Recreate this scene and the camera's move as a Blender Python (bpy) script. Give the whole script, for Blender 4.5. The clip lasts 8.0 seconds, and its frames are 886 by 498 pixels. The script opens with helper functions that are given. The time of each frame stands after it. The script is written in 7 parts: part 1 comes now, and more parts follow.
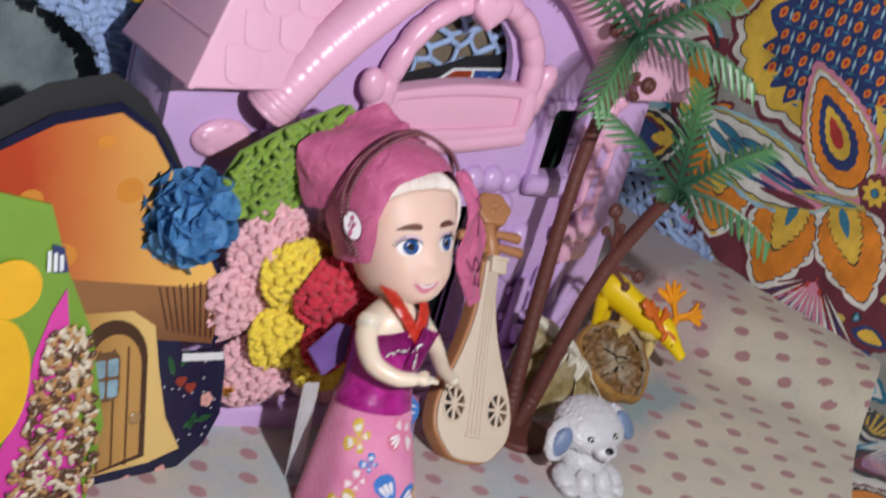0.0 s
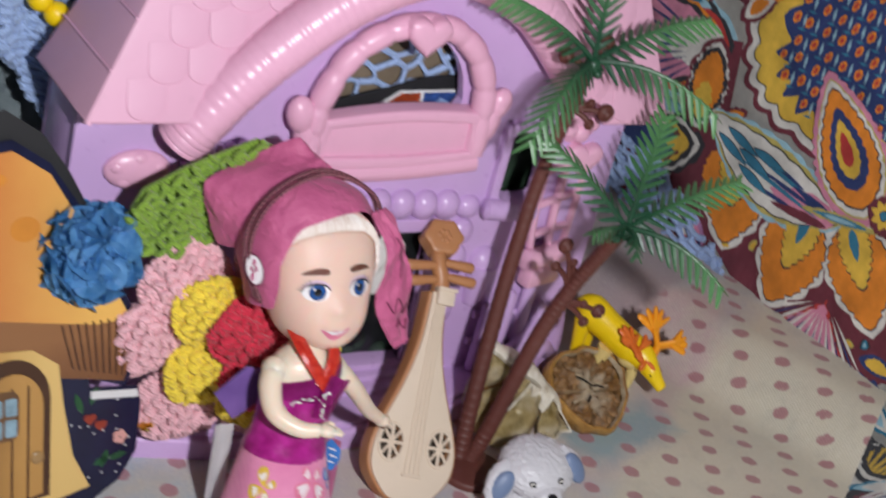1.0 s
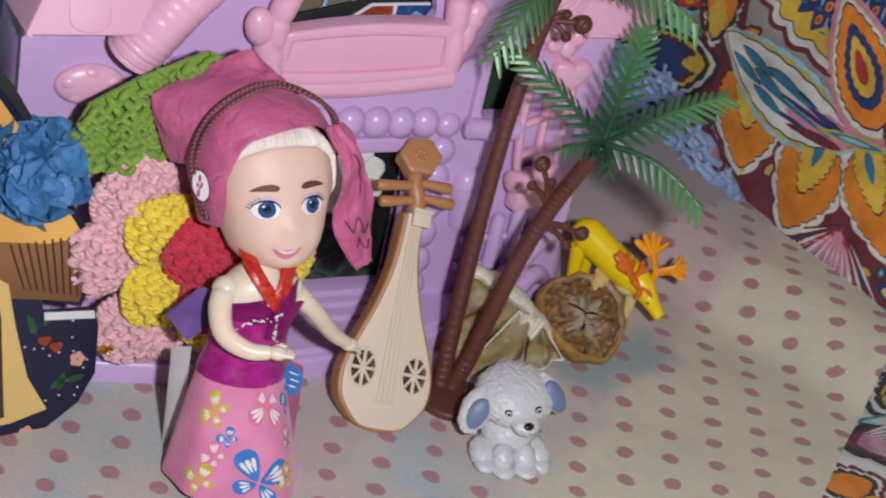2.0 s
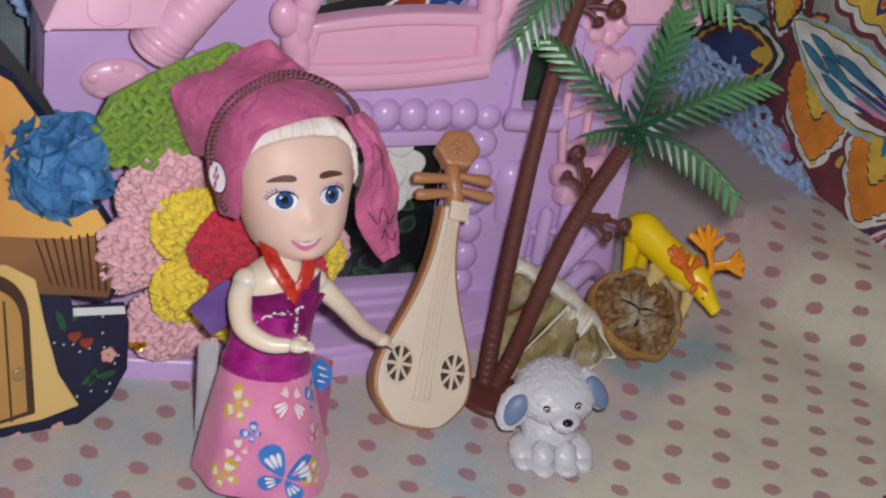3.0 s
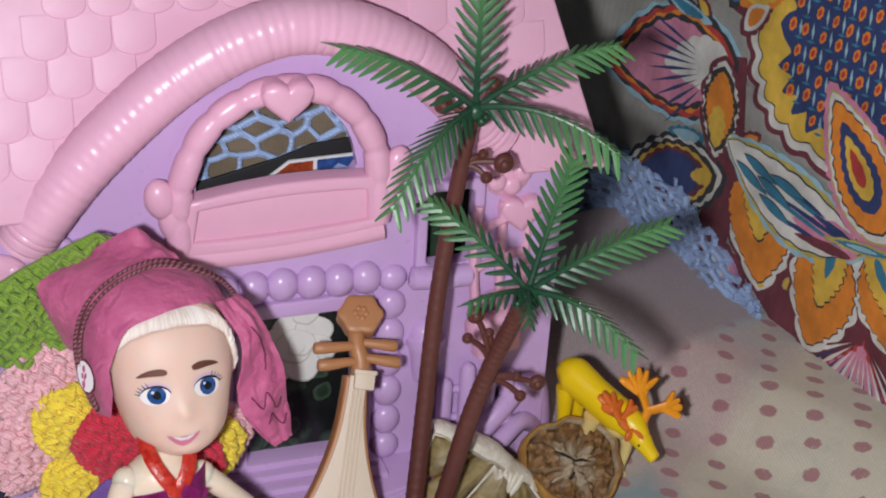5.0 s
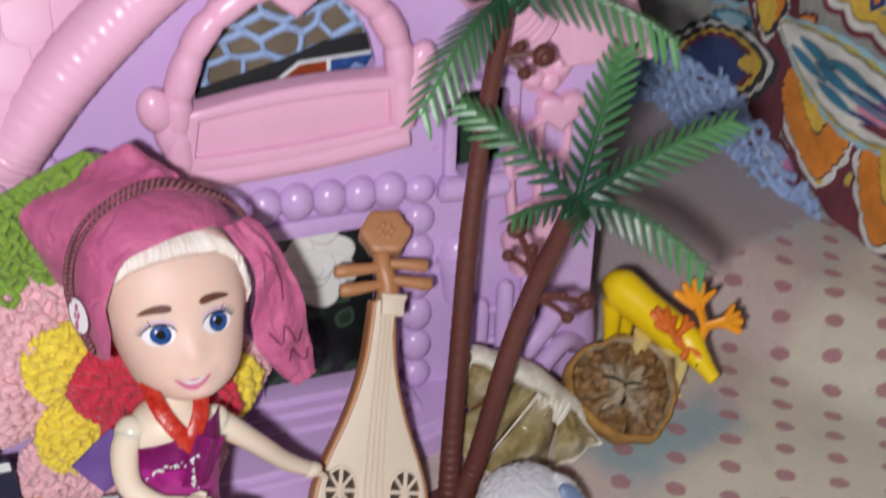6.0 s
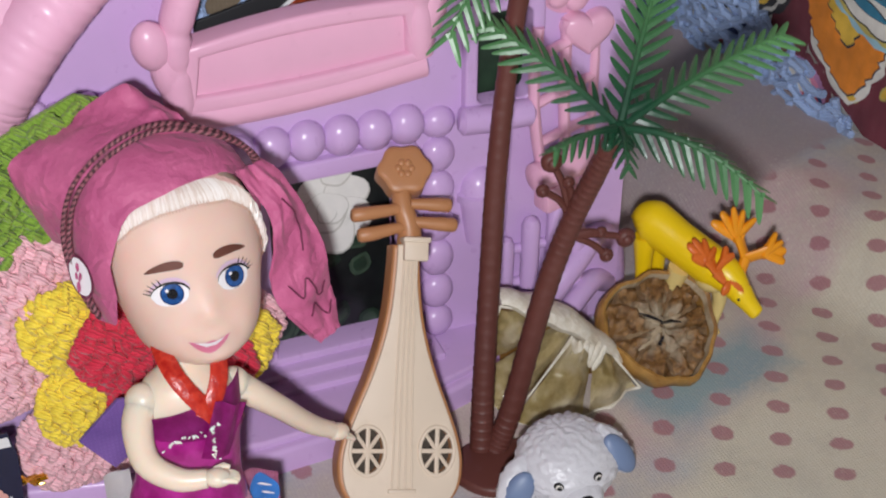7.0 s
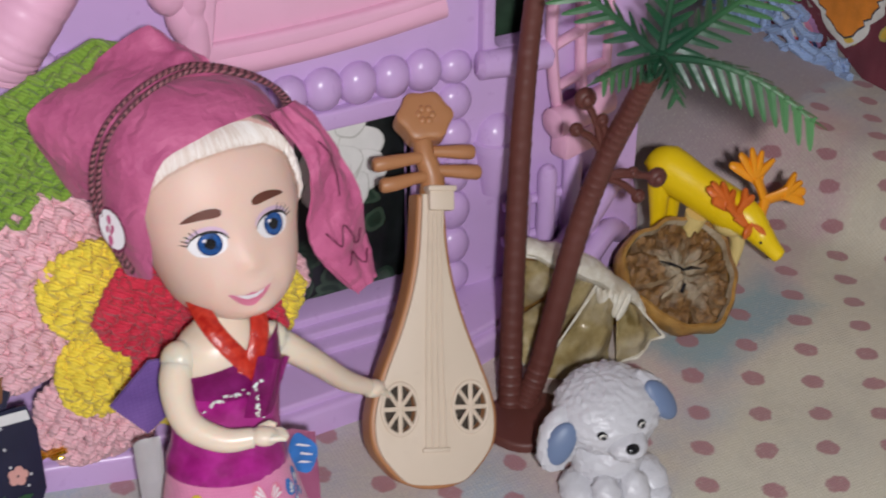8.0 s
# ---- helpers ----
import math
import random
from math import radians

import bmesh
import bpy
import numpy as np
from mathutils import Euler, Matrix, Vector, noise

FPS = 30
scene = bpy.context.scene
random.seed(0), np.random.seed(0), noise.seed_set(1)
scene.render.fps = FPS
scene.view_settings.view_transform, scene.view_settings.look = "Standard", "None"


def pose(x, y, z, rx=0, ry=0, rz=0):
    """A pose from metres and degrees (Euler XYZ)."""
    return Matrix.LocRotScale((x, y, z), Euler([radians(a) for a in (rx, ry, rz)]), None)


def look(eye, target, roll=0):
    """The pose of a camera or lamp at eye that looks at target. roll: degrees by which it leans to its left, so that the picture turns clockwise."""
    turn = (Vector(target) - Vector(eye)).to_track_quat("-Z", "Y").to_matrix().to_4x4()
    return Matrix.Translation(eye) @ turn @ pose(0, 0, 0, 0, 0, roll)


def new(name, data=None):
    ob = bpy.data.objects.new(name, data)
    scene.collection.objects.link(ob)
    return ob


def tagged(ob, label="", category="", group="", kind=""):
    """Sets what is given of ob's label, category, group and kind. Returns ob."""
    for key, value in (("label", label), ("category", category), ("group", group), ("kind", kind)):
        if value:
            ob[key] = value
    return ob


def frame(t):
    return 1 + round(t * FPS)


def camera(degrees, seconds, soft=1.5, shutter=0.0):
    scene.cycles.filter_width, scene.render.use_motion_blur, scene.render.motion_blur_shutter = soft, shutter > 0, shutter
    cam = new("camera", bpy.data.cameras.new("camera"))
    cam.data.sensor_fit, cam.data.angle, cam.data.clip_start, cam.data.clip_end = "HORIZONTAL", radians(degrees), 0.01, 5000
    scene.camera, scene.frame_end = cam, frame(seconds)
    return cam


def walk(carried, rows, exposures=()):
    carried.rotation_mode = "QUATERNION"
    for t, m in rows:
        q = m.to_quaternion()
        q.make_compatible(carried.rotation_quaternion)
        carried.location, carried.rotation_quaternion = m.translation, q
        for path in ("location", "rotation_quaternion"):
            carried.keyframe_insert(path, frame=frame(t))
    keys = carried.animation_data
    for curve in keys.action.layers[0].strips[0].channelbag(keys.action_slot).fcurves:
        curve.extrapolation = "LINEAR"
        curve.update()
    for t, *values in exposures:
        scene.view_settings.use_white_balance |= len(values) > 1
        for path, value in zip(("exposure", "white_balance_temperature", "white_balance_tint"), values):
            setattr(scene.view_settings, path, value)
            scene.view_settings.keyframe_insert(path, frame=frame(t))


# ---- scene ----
from mathutils.bvhtree import BVHTree

cam = camera(30.0, 8.0, soft=2.0, shutter=0.5)
PATH = [
    (0, (-0.28867, -0.33186, 0.23059), (-0.11246, -0.12065, 0.11083), 16.19),
    (0.5, (-0.25822, -0.34143, 0.25911), (-0.09717, -0.12376, 0.12995), 16.37),
    (1, (-0.22359, -0.33334, 0.26316), (-0.07527, -0.11353, 0.12286), 15.12),
    (1.5, (-0.19529, -0.33491, 0.25909), (-0.05173, -0.11944, 0.10755), 15.24),
    (1.7, (-0.19226, -0.33591, 0.25696), (-0.05262, -0.11829, 0.10482), 14.66),
    (2.8, (-0.15952, -0.34963, 0.25822), (-0.05363, -0.11509, 0.10402), 9.80),
    (3, (-0.15545, -0.34791, 0.25206), (-0.05069, -0.11282, 0.09793), 9.48),
    (3.5, (-0.13415, -0.34420, 0.26350), (-0.03163, -0.10443, 0.11517), 7.61),
    (4, (-0.12965, -0.34616, 0.26861), (-0.02799, -0.10347, 0.12450), 6.47),
    (4.5, (-0.11745, -0.34567, 0.26583), (-0.02031, -0.10052, 0.12277), 5.21),
    (4.7, (-0.11429, -0.34310, 0.26599), (-0.01852, -0.09659, 0.12434), 4.55),
    (5.8, (-0.09996, -0.31091, 0.25773), (-0.00918, -0.06970, 0.10418), 2.12),
    (6, (-0.10170, -0.29866, 0.24629), (-0.01087, -0.06082, 0.08760), 1.87),
    (6.5, (-0.10221, -0.27837, 0.23784), (-0.01037, -0.04651, 0.07109), 1.18),
    (7, (-0.10441, -0.27128, 0.23223), (-0.00987, -0.04215, 0.06323), 0.48),
    (7.5, (-0.10758, -0.26488, 0.22280), (-0.00652, -0.03916, 0.05299), 0.15),
    (8, (-0.12380, -0.25780, 0.21710), (-0.01394, -0.03554, 0.04818), 0.39),
]
walk(cam, [(t, look(eye, target, roll)) for t, eye, target, roll in PATH], [(0, 0.04), (1.5, -0.03), (3.0, -0.23), (4.0, -0.37), (4.5, -0.19), (6.0, 0.05), (6.5, 0.06), (7.0, 0.03), (7.5, -0.05), (8.0, -0.13)])

# ---- light: the lamp of the filming phone, held close to the lens, and a dim room ----
S = 0.001                                     # all lengths below are in millimetres
world = bpy.data.worlds.new("room")
scene.world = world
world.use_nodes = True
world.node_tree.nodes["Background"].inputs[0].default_value = (0.80, 0.86, 1.0, 1)
world.node_tree.nodes["Background"].inputs[1].default_value = 0.017

lamp_data = bpy.data.lights.new("phone_lamp", "POINT")
lamp_data.energy, lamp_data.shadow_soft_size, lamp_data.color = 4.95, 0.007, (0.955, 0.958, 1.0)
lamp = new("phone_lamp", lamp_data)
lamp.location = (-0.131, -0.318, 0.247)
scene.view_settings.exposure = 0.0

# ---- materials ----
def nodes_of(name):
    m = bpy.data.materials.new(name)
    m.use_nodes = True
    nt = m.node_tree
    return m, nt, nt.nodes["Principled BSDF"]


def node(nt, kind, **inputs):
    n = nt.nodes.new(kind)
    for key, value in inputs.items():
        n.inputs[key.replace("_", " ")].default_value = value
    return n


def math_node(nt, op, a, b=None):
    n = nt.nodes.new("ShaderNodeMath")
    n.operation = op
    for i, v in enumerate((a, b)):
        if v is None:
            continue
        if isinstance(v, (int, float)):
            n.inputs[i].default_value = v
        else:
            nt.links.new(v, n.inputs[i])
    return n.outputs[0]


def mix(nt, fac, a, b):
    n = nt.nodes.new("ShaderNodeMix")
    n.data_type = "RGBA"
    for sock, v in ((n.inputs[0], fac), (n.inputs[6], a), (n.inputs[7], b)):
        if isinstance(v, tuple):
            sock.default_value = (*v, 1) if len(v) == 3 else v
        elif isinstance(v, (int, float)):
            sock.default_value = v
        else:
            nt.links.new(v, sock)
    return n.outputs[2]


def ramp(nt, fac, lo, hi):
    n = nt.nodes.new("ShaderNodeMapRange")
    n.inputs[1].default_value, n.inputs[2].default_value = lo, hi
    nt.links.new(fac, n.inputs[0])
    return n.outputs[0]


def coords(nt, what="Object"):
    return nt.nodes.new("ShaderNodeTexCoord").outputs[what]


def noise_fac(nt, scale, detail=3.0, vec=None, rough=0.55):
    n = node(nt, "ShaderNodeTexNoise", Scale=scale, Detail=detail, Roughness=rough)
    nt.links.new(vec if vec is not None else coords(nt), n.inputs["Vector"])
    return n.outputs[0]


def bump(nt, bsdf, height, strength=0.3, distance=0.0004):
    n = node(nt, "ShaderNodeBump", Strength=strength, Distance=distance)
    nt.links.new(height, n.inputs["Height"])
    nt.links.new(n.outputs[0], bsdf.inputs["Normal"])


def plastic(name, color, rough=0.32, var=0.10, sss=0.0, grain=0.10, dirt=(0.35, 0.22, 0.25), wear=0.12):
    """Moulded toy plastic: slight mottling, fine grain, faint grime in patches."""
    m, nt, b = nodes_of(name)
    c = noise_fac(nt, 60.0, 3)
    d = noise_fac(nt, 340.0, 4)
    dark = tuple(v * (1 - var) for v in color)
    col = mix(nt, c, dark, tuple(min(1, v * (1 + var * 0.5)) for v in color))
    spot = ramp(nt, d, 0.60, 0.85)
    col = mix(nt, math_node(nt, "MULTIPLY", spot, wear), col, dirt)
    nt.links.new(col, b.inputs["Base Color"])
    nt.links.new(math_node(nt, "ADD", math_node(nt, "MULTIPLY", d, 0.18), rough - 0.09), b.inputs["Roughness"])
    b.inputs["IOR"].default_value = 1.47
    if sss:
        b.inputs["Subsurface Weight"].default_value = sss
        b.inputs["Subsurface Radius"].default_value = (0.0020, 0.0009, 0.0006)
        b.inputs["Subsurface Scale"].default_value = 1.0
    bump(nt, b, noise_fac(nt, 900.0, 3), grain, 0.0002)
    return m


def cloth(name, color, second=None, scale=2400.0, rough=0.85, var=0.2, sheen=0.2):
    """Woven fabric: two thread directions and soft blotches."""
    m, nt, b = nodes_of(name)
    uv = coords(nt)
    w1 = node(nt, "ShaderNodeTexWave", Scale=scale / 6.28, Distortion=1.5)
    w2 = node(nt, "ShaderNodeTexWave", Scale=scale / 6.28, Distortion=1.5)
    w1.bands_direction, w2.bands_direction = "X", "Z"
    nt.links.new(uv, w1.inputs["Vector"]), nt.links.new(uv, w2.inputs["Vector"])
    weave = math_node(nt, "MAXIMUM", w1.outputs["Fac"], w2.outputs["Fac"])
    blot = noise_fac(nt, 90.0, 4)
    col = mix(nt, ramp(nt, blot, 0.3, 0.7), tuple(v * (1 - var) for v in color), second or color)
    col = mix(nt, math_node(nt, "MULTIPLY", weave, 0.22), col, tuple(v * 0.6 for v in color))
    nt.links.new(col, b.inputs["Base Color"])
    b.inputs["Roughness"].default_value = rough
    b.inputs["Sheen Weight"].default_value = sheen
    bump(nt, b, weave, 0.35, 0.0002)
    return m


def yarn(name, color, var=0.22):
    m, nt, b = nodes_of(name)
    isl = nt.nodes.new("ShaderNodeNewGeometry").outputs["Random Per Island"]
    fib = node(nt, "ShaderNodeTexWave", Scale=520.0, Distortion=3.0, Detail=2.0)
    fib.bands_direction = "DIAGONAL"
    nt.links.new(coords(nt), fib.inputs["Vector"])
    col = mix(nt, isl, tuple(v * (1 - var) for v in color), color)
    col = mix(nt, math_node(nt, "MULTIPLY", fib.outputs["Fac"], 0.16), col, tuple(min(1, v * 1.35 + 0.04) for v in color))
    nt.links.new(col, b.inputs["Base Color"])
    b.inputs["Roughness"].default_value = 0.75
    b.inputs["Sheen Weight"].default_value = 0.15
    bump(nt, b, fib.outputs["Fac"], 0.55, 0.0004)
    return m


def paint(name, color, rough=0.5, var=0.15, scale=120.0):
    """Printing ink or paint with slight unevenness."""
    m, nt, b = nodes_of(name)
    c = noise_fac(nt, scale, 4)
    nt.links.new(mix(nt, ramp(nt, c, 0.3, 0.7), tuple(v * (1 - var) for v in color), color), b.inputs["Base Color"])
    b.inputs["Roughness"].default_value = rough
    return m


LAV = plastic("lavender_plastic", (0.585, 0.385, 0.675), 0.30)
PINK = plastic("pink_plastic", (0.78, 0.42, 0.575), 0.31)
ROOF_PINK = plastic("roof_pink_plastic", (0.72, 0.395, 0.535), 0.48, 0.08)
SKIN = plastic("doll_vinyl", (0.73, 0.515, 0.43), 0.50, 0.04, 0.6, 0.04, (0.7, 0.4, 0.35), 0.04)
BODY_SKIN = plastic("doll_hard_plastic", (0.80, 0.655, 0.52), 0.34, 0.04, 0.35, 0.04, (0.7, 0.45, 0.35), 0.04)
BROWN = plastic("palm_brown_plastic", (0.115, 0.034, 0.026), 0.52, 0.2, 0, 0.2)
LUTE_TOP = plastic("cream_plastic", (0.66, 0.545, 0.425), 0.5, 0.05, 0, 0.1, (0.4, 0.28, 0.2), 0.15)
LUTE_SIDE = plastic("tan_plastic", (0.44, 0.20, 0.085), 0.42, 0.08, 0, 0.1)
WHITE_GLAZE = plastic("white_toy_paint", (0.58, 0.57, 0.60), 0.36, 0.06, 0, 0.8, (0.4, 0.38, 0.4), 0.3)
YELLOW = plastic("yellow_toy_plastic", (0.90, 0.62, 0.006), 0.38, 0.1)
ORANGE = plastic("orange_toy_plastic", (0.92, 0.34, 0.012), 0.4, 0.25)
BLACK = plastic("black_gloss", (0.012, 0.012, 0.014), 0.2, 0.1)
GREY_BLUE = plastic("grey_blue_paint", (0.16, 0.22, 0.36), 0.45, 0.3)


def strands(name, color):
    """Fine synthetic hair: each strand a tone of its own, silky."""
    m, nt, b = nodes_of(name)
    isl = nt.nodes.new("ShaderNodeNewGeometry").outputs["Random Per Island"]
    nt.links.new(mix(nt, isl, tuple(v * q for v, q in zip(color, (0.80, 0.72, 0.66))), color), b.inputs["Base Color"])
    b.inputs["Roughness"].default_value = 0.34
    return m


def wrinkled(name, color, second):
    """Thin felted cloth with creases and a faint nap."""
    m, nt, b = nodes_of(name)
    big, fine = noise_fac(nt, 150.0, 5, None, 0.6), noise_fac(nt, 1500.0, 4)
    col = mix(nt, ramp(nt, big, 0.32, 0.68), color, second)
    nt.links.new(mix(nt, math_node(nt, "MULTIPLY", fine, 0.3), col, tuple(v * 0.65 for v in color)), b.inputs["Base Color"])
    b.inputs["Roughness"].default_value = 0.66
    b.inputs["Sheen Weight"].default_value = 0.08
    crease = math_node(nt, "ABSOLUTE", math_node(nt, "SUBTRACT", noise_fac(nt, 95.0, 3, None, 0.5), 0.5))
    fold = math_node(nt, "MULTIPLY", ramp(nt, crease, 0.0, 0.07), 1.3)
    bump(nt, b, math_node(nt, "ADD", fold, math_node(nt, "ADD", math_node(nt, "MULTIPLY", big, 4.0), math_node(nt, "MULTIPLY", fine, 0.3))), 0.42, 0.0005)
    return m


MAGENTA_CLOTH = wrinkled("magenta_cloth", (0.47, 0.085, 0.21), (0.58, 0.13, 0.27))


# ---- mesh helpers ----
def finish(me, smooth=True, angle=40):
    if smooth:
        me.polygons.foreach_set("use_smooth", [True] * len(me.polygons))
        me.set_sharp_from_angle(angle=radians(angle))


def mesh_of(name, bm, mats, angle=40):
    bmesh.ops.recalc_face_normals(bm, faces=bm.faces)
    bmesh.ops.scale(bm, vec=(S, S, S), verts=bm.verts)
    me = bpy.data.meshes.new(name)
    bm.to_mesh(me)
    bm.free()
    for m in mats if isinstance(mats, (list, tuple)) else [mats]:
        me.materials.append(m)
    finish(me, True, angle)
    return me


def part(name, bm, mats, parent, label="", angle=40):
    ob = new(name, mesh_of(name, bm, mats, angle))
    ob.parent = parent
    return tagged(ob, label)


def mm(x, y, z, rx=0, ry=0, rz=0):
    return pose(x * S, y * S, z * S, rx, ry, rz)


def thing(name, m, label, category, group="", kind=""):
    ob = new(name)
    ob.empty_display_size = 0.01
    ob.matrix_basis = m
    return tagged(ob, label, category, group, kind)


def solid(name, bm, mats, m, label, category, group="", kind="", angle=40):
    ob = new(name, mesh_of(name, bm, mats, angle))
    ob.matrix_basis = m
    return tagged(ob, label, category, group, kind)


def smooth_path(pts, n):
    """Catmull-Rom points along pts, n per stretch."""
    p = [np.array(q, float) for q in pts]
    p = [2 * p[0] - p[1]] + p + [2 * p[-1] - p[-2]]
    out = []
    for i in range(1, len(p) - 2):
        for k in range(n):
            t = k / n
            out.append(0.5 * (2 * p[i] + (p[i + 1] - p[i - 1]) * t + (2 * p[i - 1] - 5 * p[i] + 4 * p[i + 1] - p[i + 2]) * t * t
                              + (3 * p[i] - p[i - 1] - 3 * p[i + 1] + p[i + 2]) * t ** 3))
    out.append(p[-2])
    return out


def sweep(bm, pts, radii, n=10, mat=0, flat=1.0, up=None, closed=False):
    """A tube along pts; flat squeezes it along its second axis; radii: one or one for each point."""
    pts = [Vector(q) for q in pts]
    radii = [radii] * len(pts) if isinstance(radii, (int, float)) else list(radii)
    rings, side = [], None
    for i, q in enumerate(pts):
        a = pts[(i - 1) % len(pts)] if closed else pts[max(i - 1, 0)]
        b = pts[(i + 1) % len(pts)] if closed else pts[min(i + 1, len(pts) - 1)]
        d = (b - a).normalized()
        if side is None:
            ref = Vector(up) if up else (Vector((0, 0, 1)) if abs(d.z) < 0.9 else Vector((1, 0, 0)))
            side = d.cross(ref).normalized()
        else:
            side = (side - d * side.dot(d)).normalized()
        other = d.cross(side)
        rings.append([bm.verts.new(q + (side * math.cos(2 * math.pi * k / n) + other * math.sin(2 * math.pi * k / n) * flat) * radii[i])
                      for k in range(n)])
    faces = []
    for i in range(len(rings) if closed else len(rings) - 1):
        r, s = rings[i], rings[(i + 1) % len(rings)]
        faces += [bm.faces.new((r[k], r[(k + 1) % n], s[(k + 1) % n], s[k])) for k in range(n)]
    if not closed:
        faces += [bm.faces.new(rings[0]), bm.faces.new(rings[-1])]
    for f in faces:
        f.material_index = mat
    return faces


def blob(bm, c, r, rot=(0, 0, 0), seg=16, rings=10, mat=0):
    r = (r, r, r) if isinstance(r, (int, float)) else r
    m = pose(*c, *rot) @ Matrix.Diagonal((*r, 1))
    made = bmesh.ops.create_uvsphere(bm, u_segments=seg, v_segments=rings, radius=1, matrix=m)
    for f in {f for v in made["verts"] for f in v.link_faces}:
        f.material_index = mat
    return made["verts"]


def box(bm, c, size, bev=0.0, rot=(0, 0, 0), mat=0, segs=2):
    m = pose(*c, *rot) @ Matrix.Diagonal((*size, 1))
    made = bmesh.ops.create_cube(bm, size=1, matrix=m)
    vs = made["verts"]
    faces = {f for v in vs for f in v.link_faces}
    for f in faces:
        f.material_index = mat
    if bev:
        edges = list({e for v in vs for e in v.link_edges})
        bmesh.ops.bevel(bm, geom=edges, offset=bev, segments=segs, affect="EDGES", profile=0.5, material=mat)


def join(bm, tmp, place=None):
    if place is not None:
        bmesh.ops.transform(tmp, matrix=place, verts=tmp.verts)
    me = bpy.data.meshes.new("tmp")
    tmp.to_mesh(me)
    tmp.free()
    bm.from_mesh(me)
    bpy.data.meshes.remove(me)


def slab(bm, loops, y0, y1, bev=0.0, mat=0, place=None, segs=3):
    """A plate with the outline loops[0] and holes loops[1:], in x and z, from y0 (front) to y1."""
    tmp = bmesh.new()
    edges = []
    for loop in loops:
        vs = [tmp.verts.new((x, y0, z)) for x, z in loop]
        edges += [tmp.edges.new((vs[i], vs[(i + 1) % len(vs)])) for i in range(len(vs))]
    if len(loops) == 1:
        faces = [tmp.faces.new(list(tmp.verts))]
    else:
        fill = bmesh.ops.triangle_fill(tmp, use_beauty=True, use_dissolve=False, edges=edges)
        faces = [g for g in fill["geom"] if isinstance(g, bmesh.types.BMFace)]
    ext = bmesh.ops.extrude_face_region(tmp, geom=faces)
    back = [g for g in ext["geom"] if isinstance(g, bmesh.types.BMVert)]
    bmesh.ops.translate(tmp, verts=back, vec=(0, y1 - y0, 0))
    if len(loops) == 1:
        tmp.faces.new([v for v in list(tmp.verts)[:len(loops[0])]]) if not any(len(f.verts) == len(loops[0]) and all(abs(v.co.y - y0) < 1e-6 for v in f.verts) for f in tmp.faces) else None
    bmesh.ops.recalc_face_normals(tmp, faces=tmp.faces)
    if bev:
        front = [e for e in edges if e.is_valid]
        bmesh.ops.bevel(tmp, geom=front, offset=bev, segments=segs, affect="EDGES", profile=0.5)
    for f in tmp.faces:
        f.material_index = mat
    join(bm, tmp, place)


def arc(cx, cz, rx, rz, a0, a1, n):
    return [(cx + rx * math.cos(radians(a0 + (a1 - a0) * i / n)), cz + rz * math.sin(radians(a0 + (a1 - a0) * i / n))) for i in range(n + 1)]


def heart_outline(cx, cz, r, n=28):
    out = []
    for i in range(n):
        t = 2 * math.pi * i / n
        x = 16 * math.copysign(abs(math.sin(t)) ** 2.3, math.sin(t))
        z = 13 * math.cos(t) - 3.4 * math.cos(2 * t) - 1.3 * math.cos(3 * t) - 0.5 * math.cos(4 * t)
        out.append((cx + r * x / 16, cz + r * z / 16))
    return out


def rounded(x0, z0, x1, z1, r, n=4):
    return (arc(x1 - r, z1 - r, r, r, 0, 90, n) + arc(x0 + r, z1 - r, r, r, 90, 180, n)
            + arc(x0 + r, z0 + r, r, r, 180, 270, n) + arc(x1 - r, z0 + r, r, r, 270, 360, n))

# ---- the ground: a cover, a dotted cloth on it, a patterned cover behind ----
def ground_z(x, y):
    """Height of the dotted cloth: flat, with soft folds, rising towards the patterned cover."""
    back = 0.90 * x + 0.44 * y - 82.0
    rise = 0.55 * max(0.0, back) * min(1.0, max(0.0, back) / 14.0)
    fold = 0.5 * math.sin(x * 0.07 + y * 0.11) * math.sin(y * 0.05 - x * 0.03) * min(1.0, max(0.0, (x - 20) / 40.0))
    return min(rise, 15.0 + 0.08 * max(0.0, back - 30)) + fold


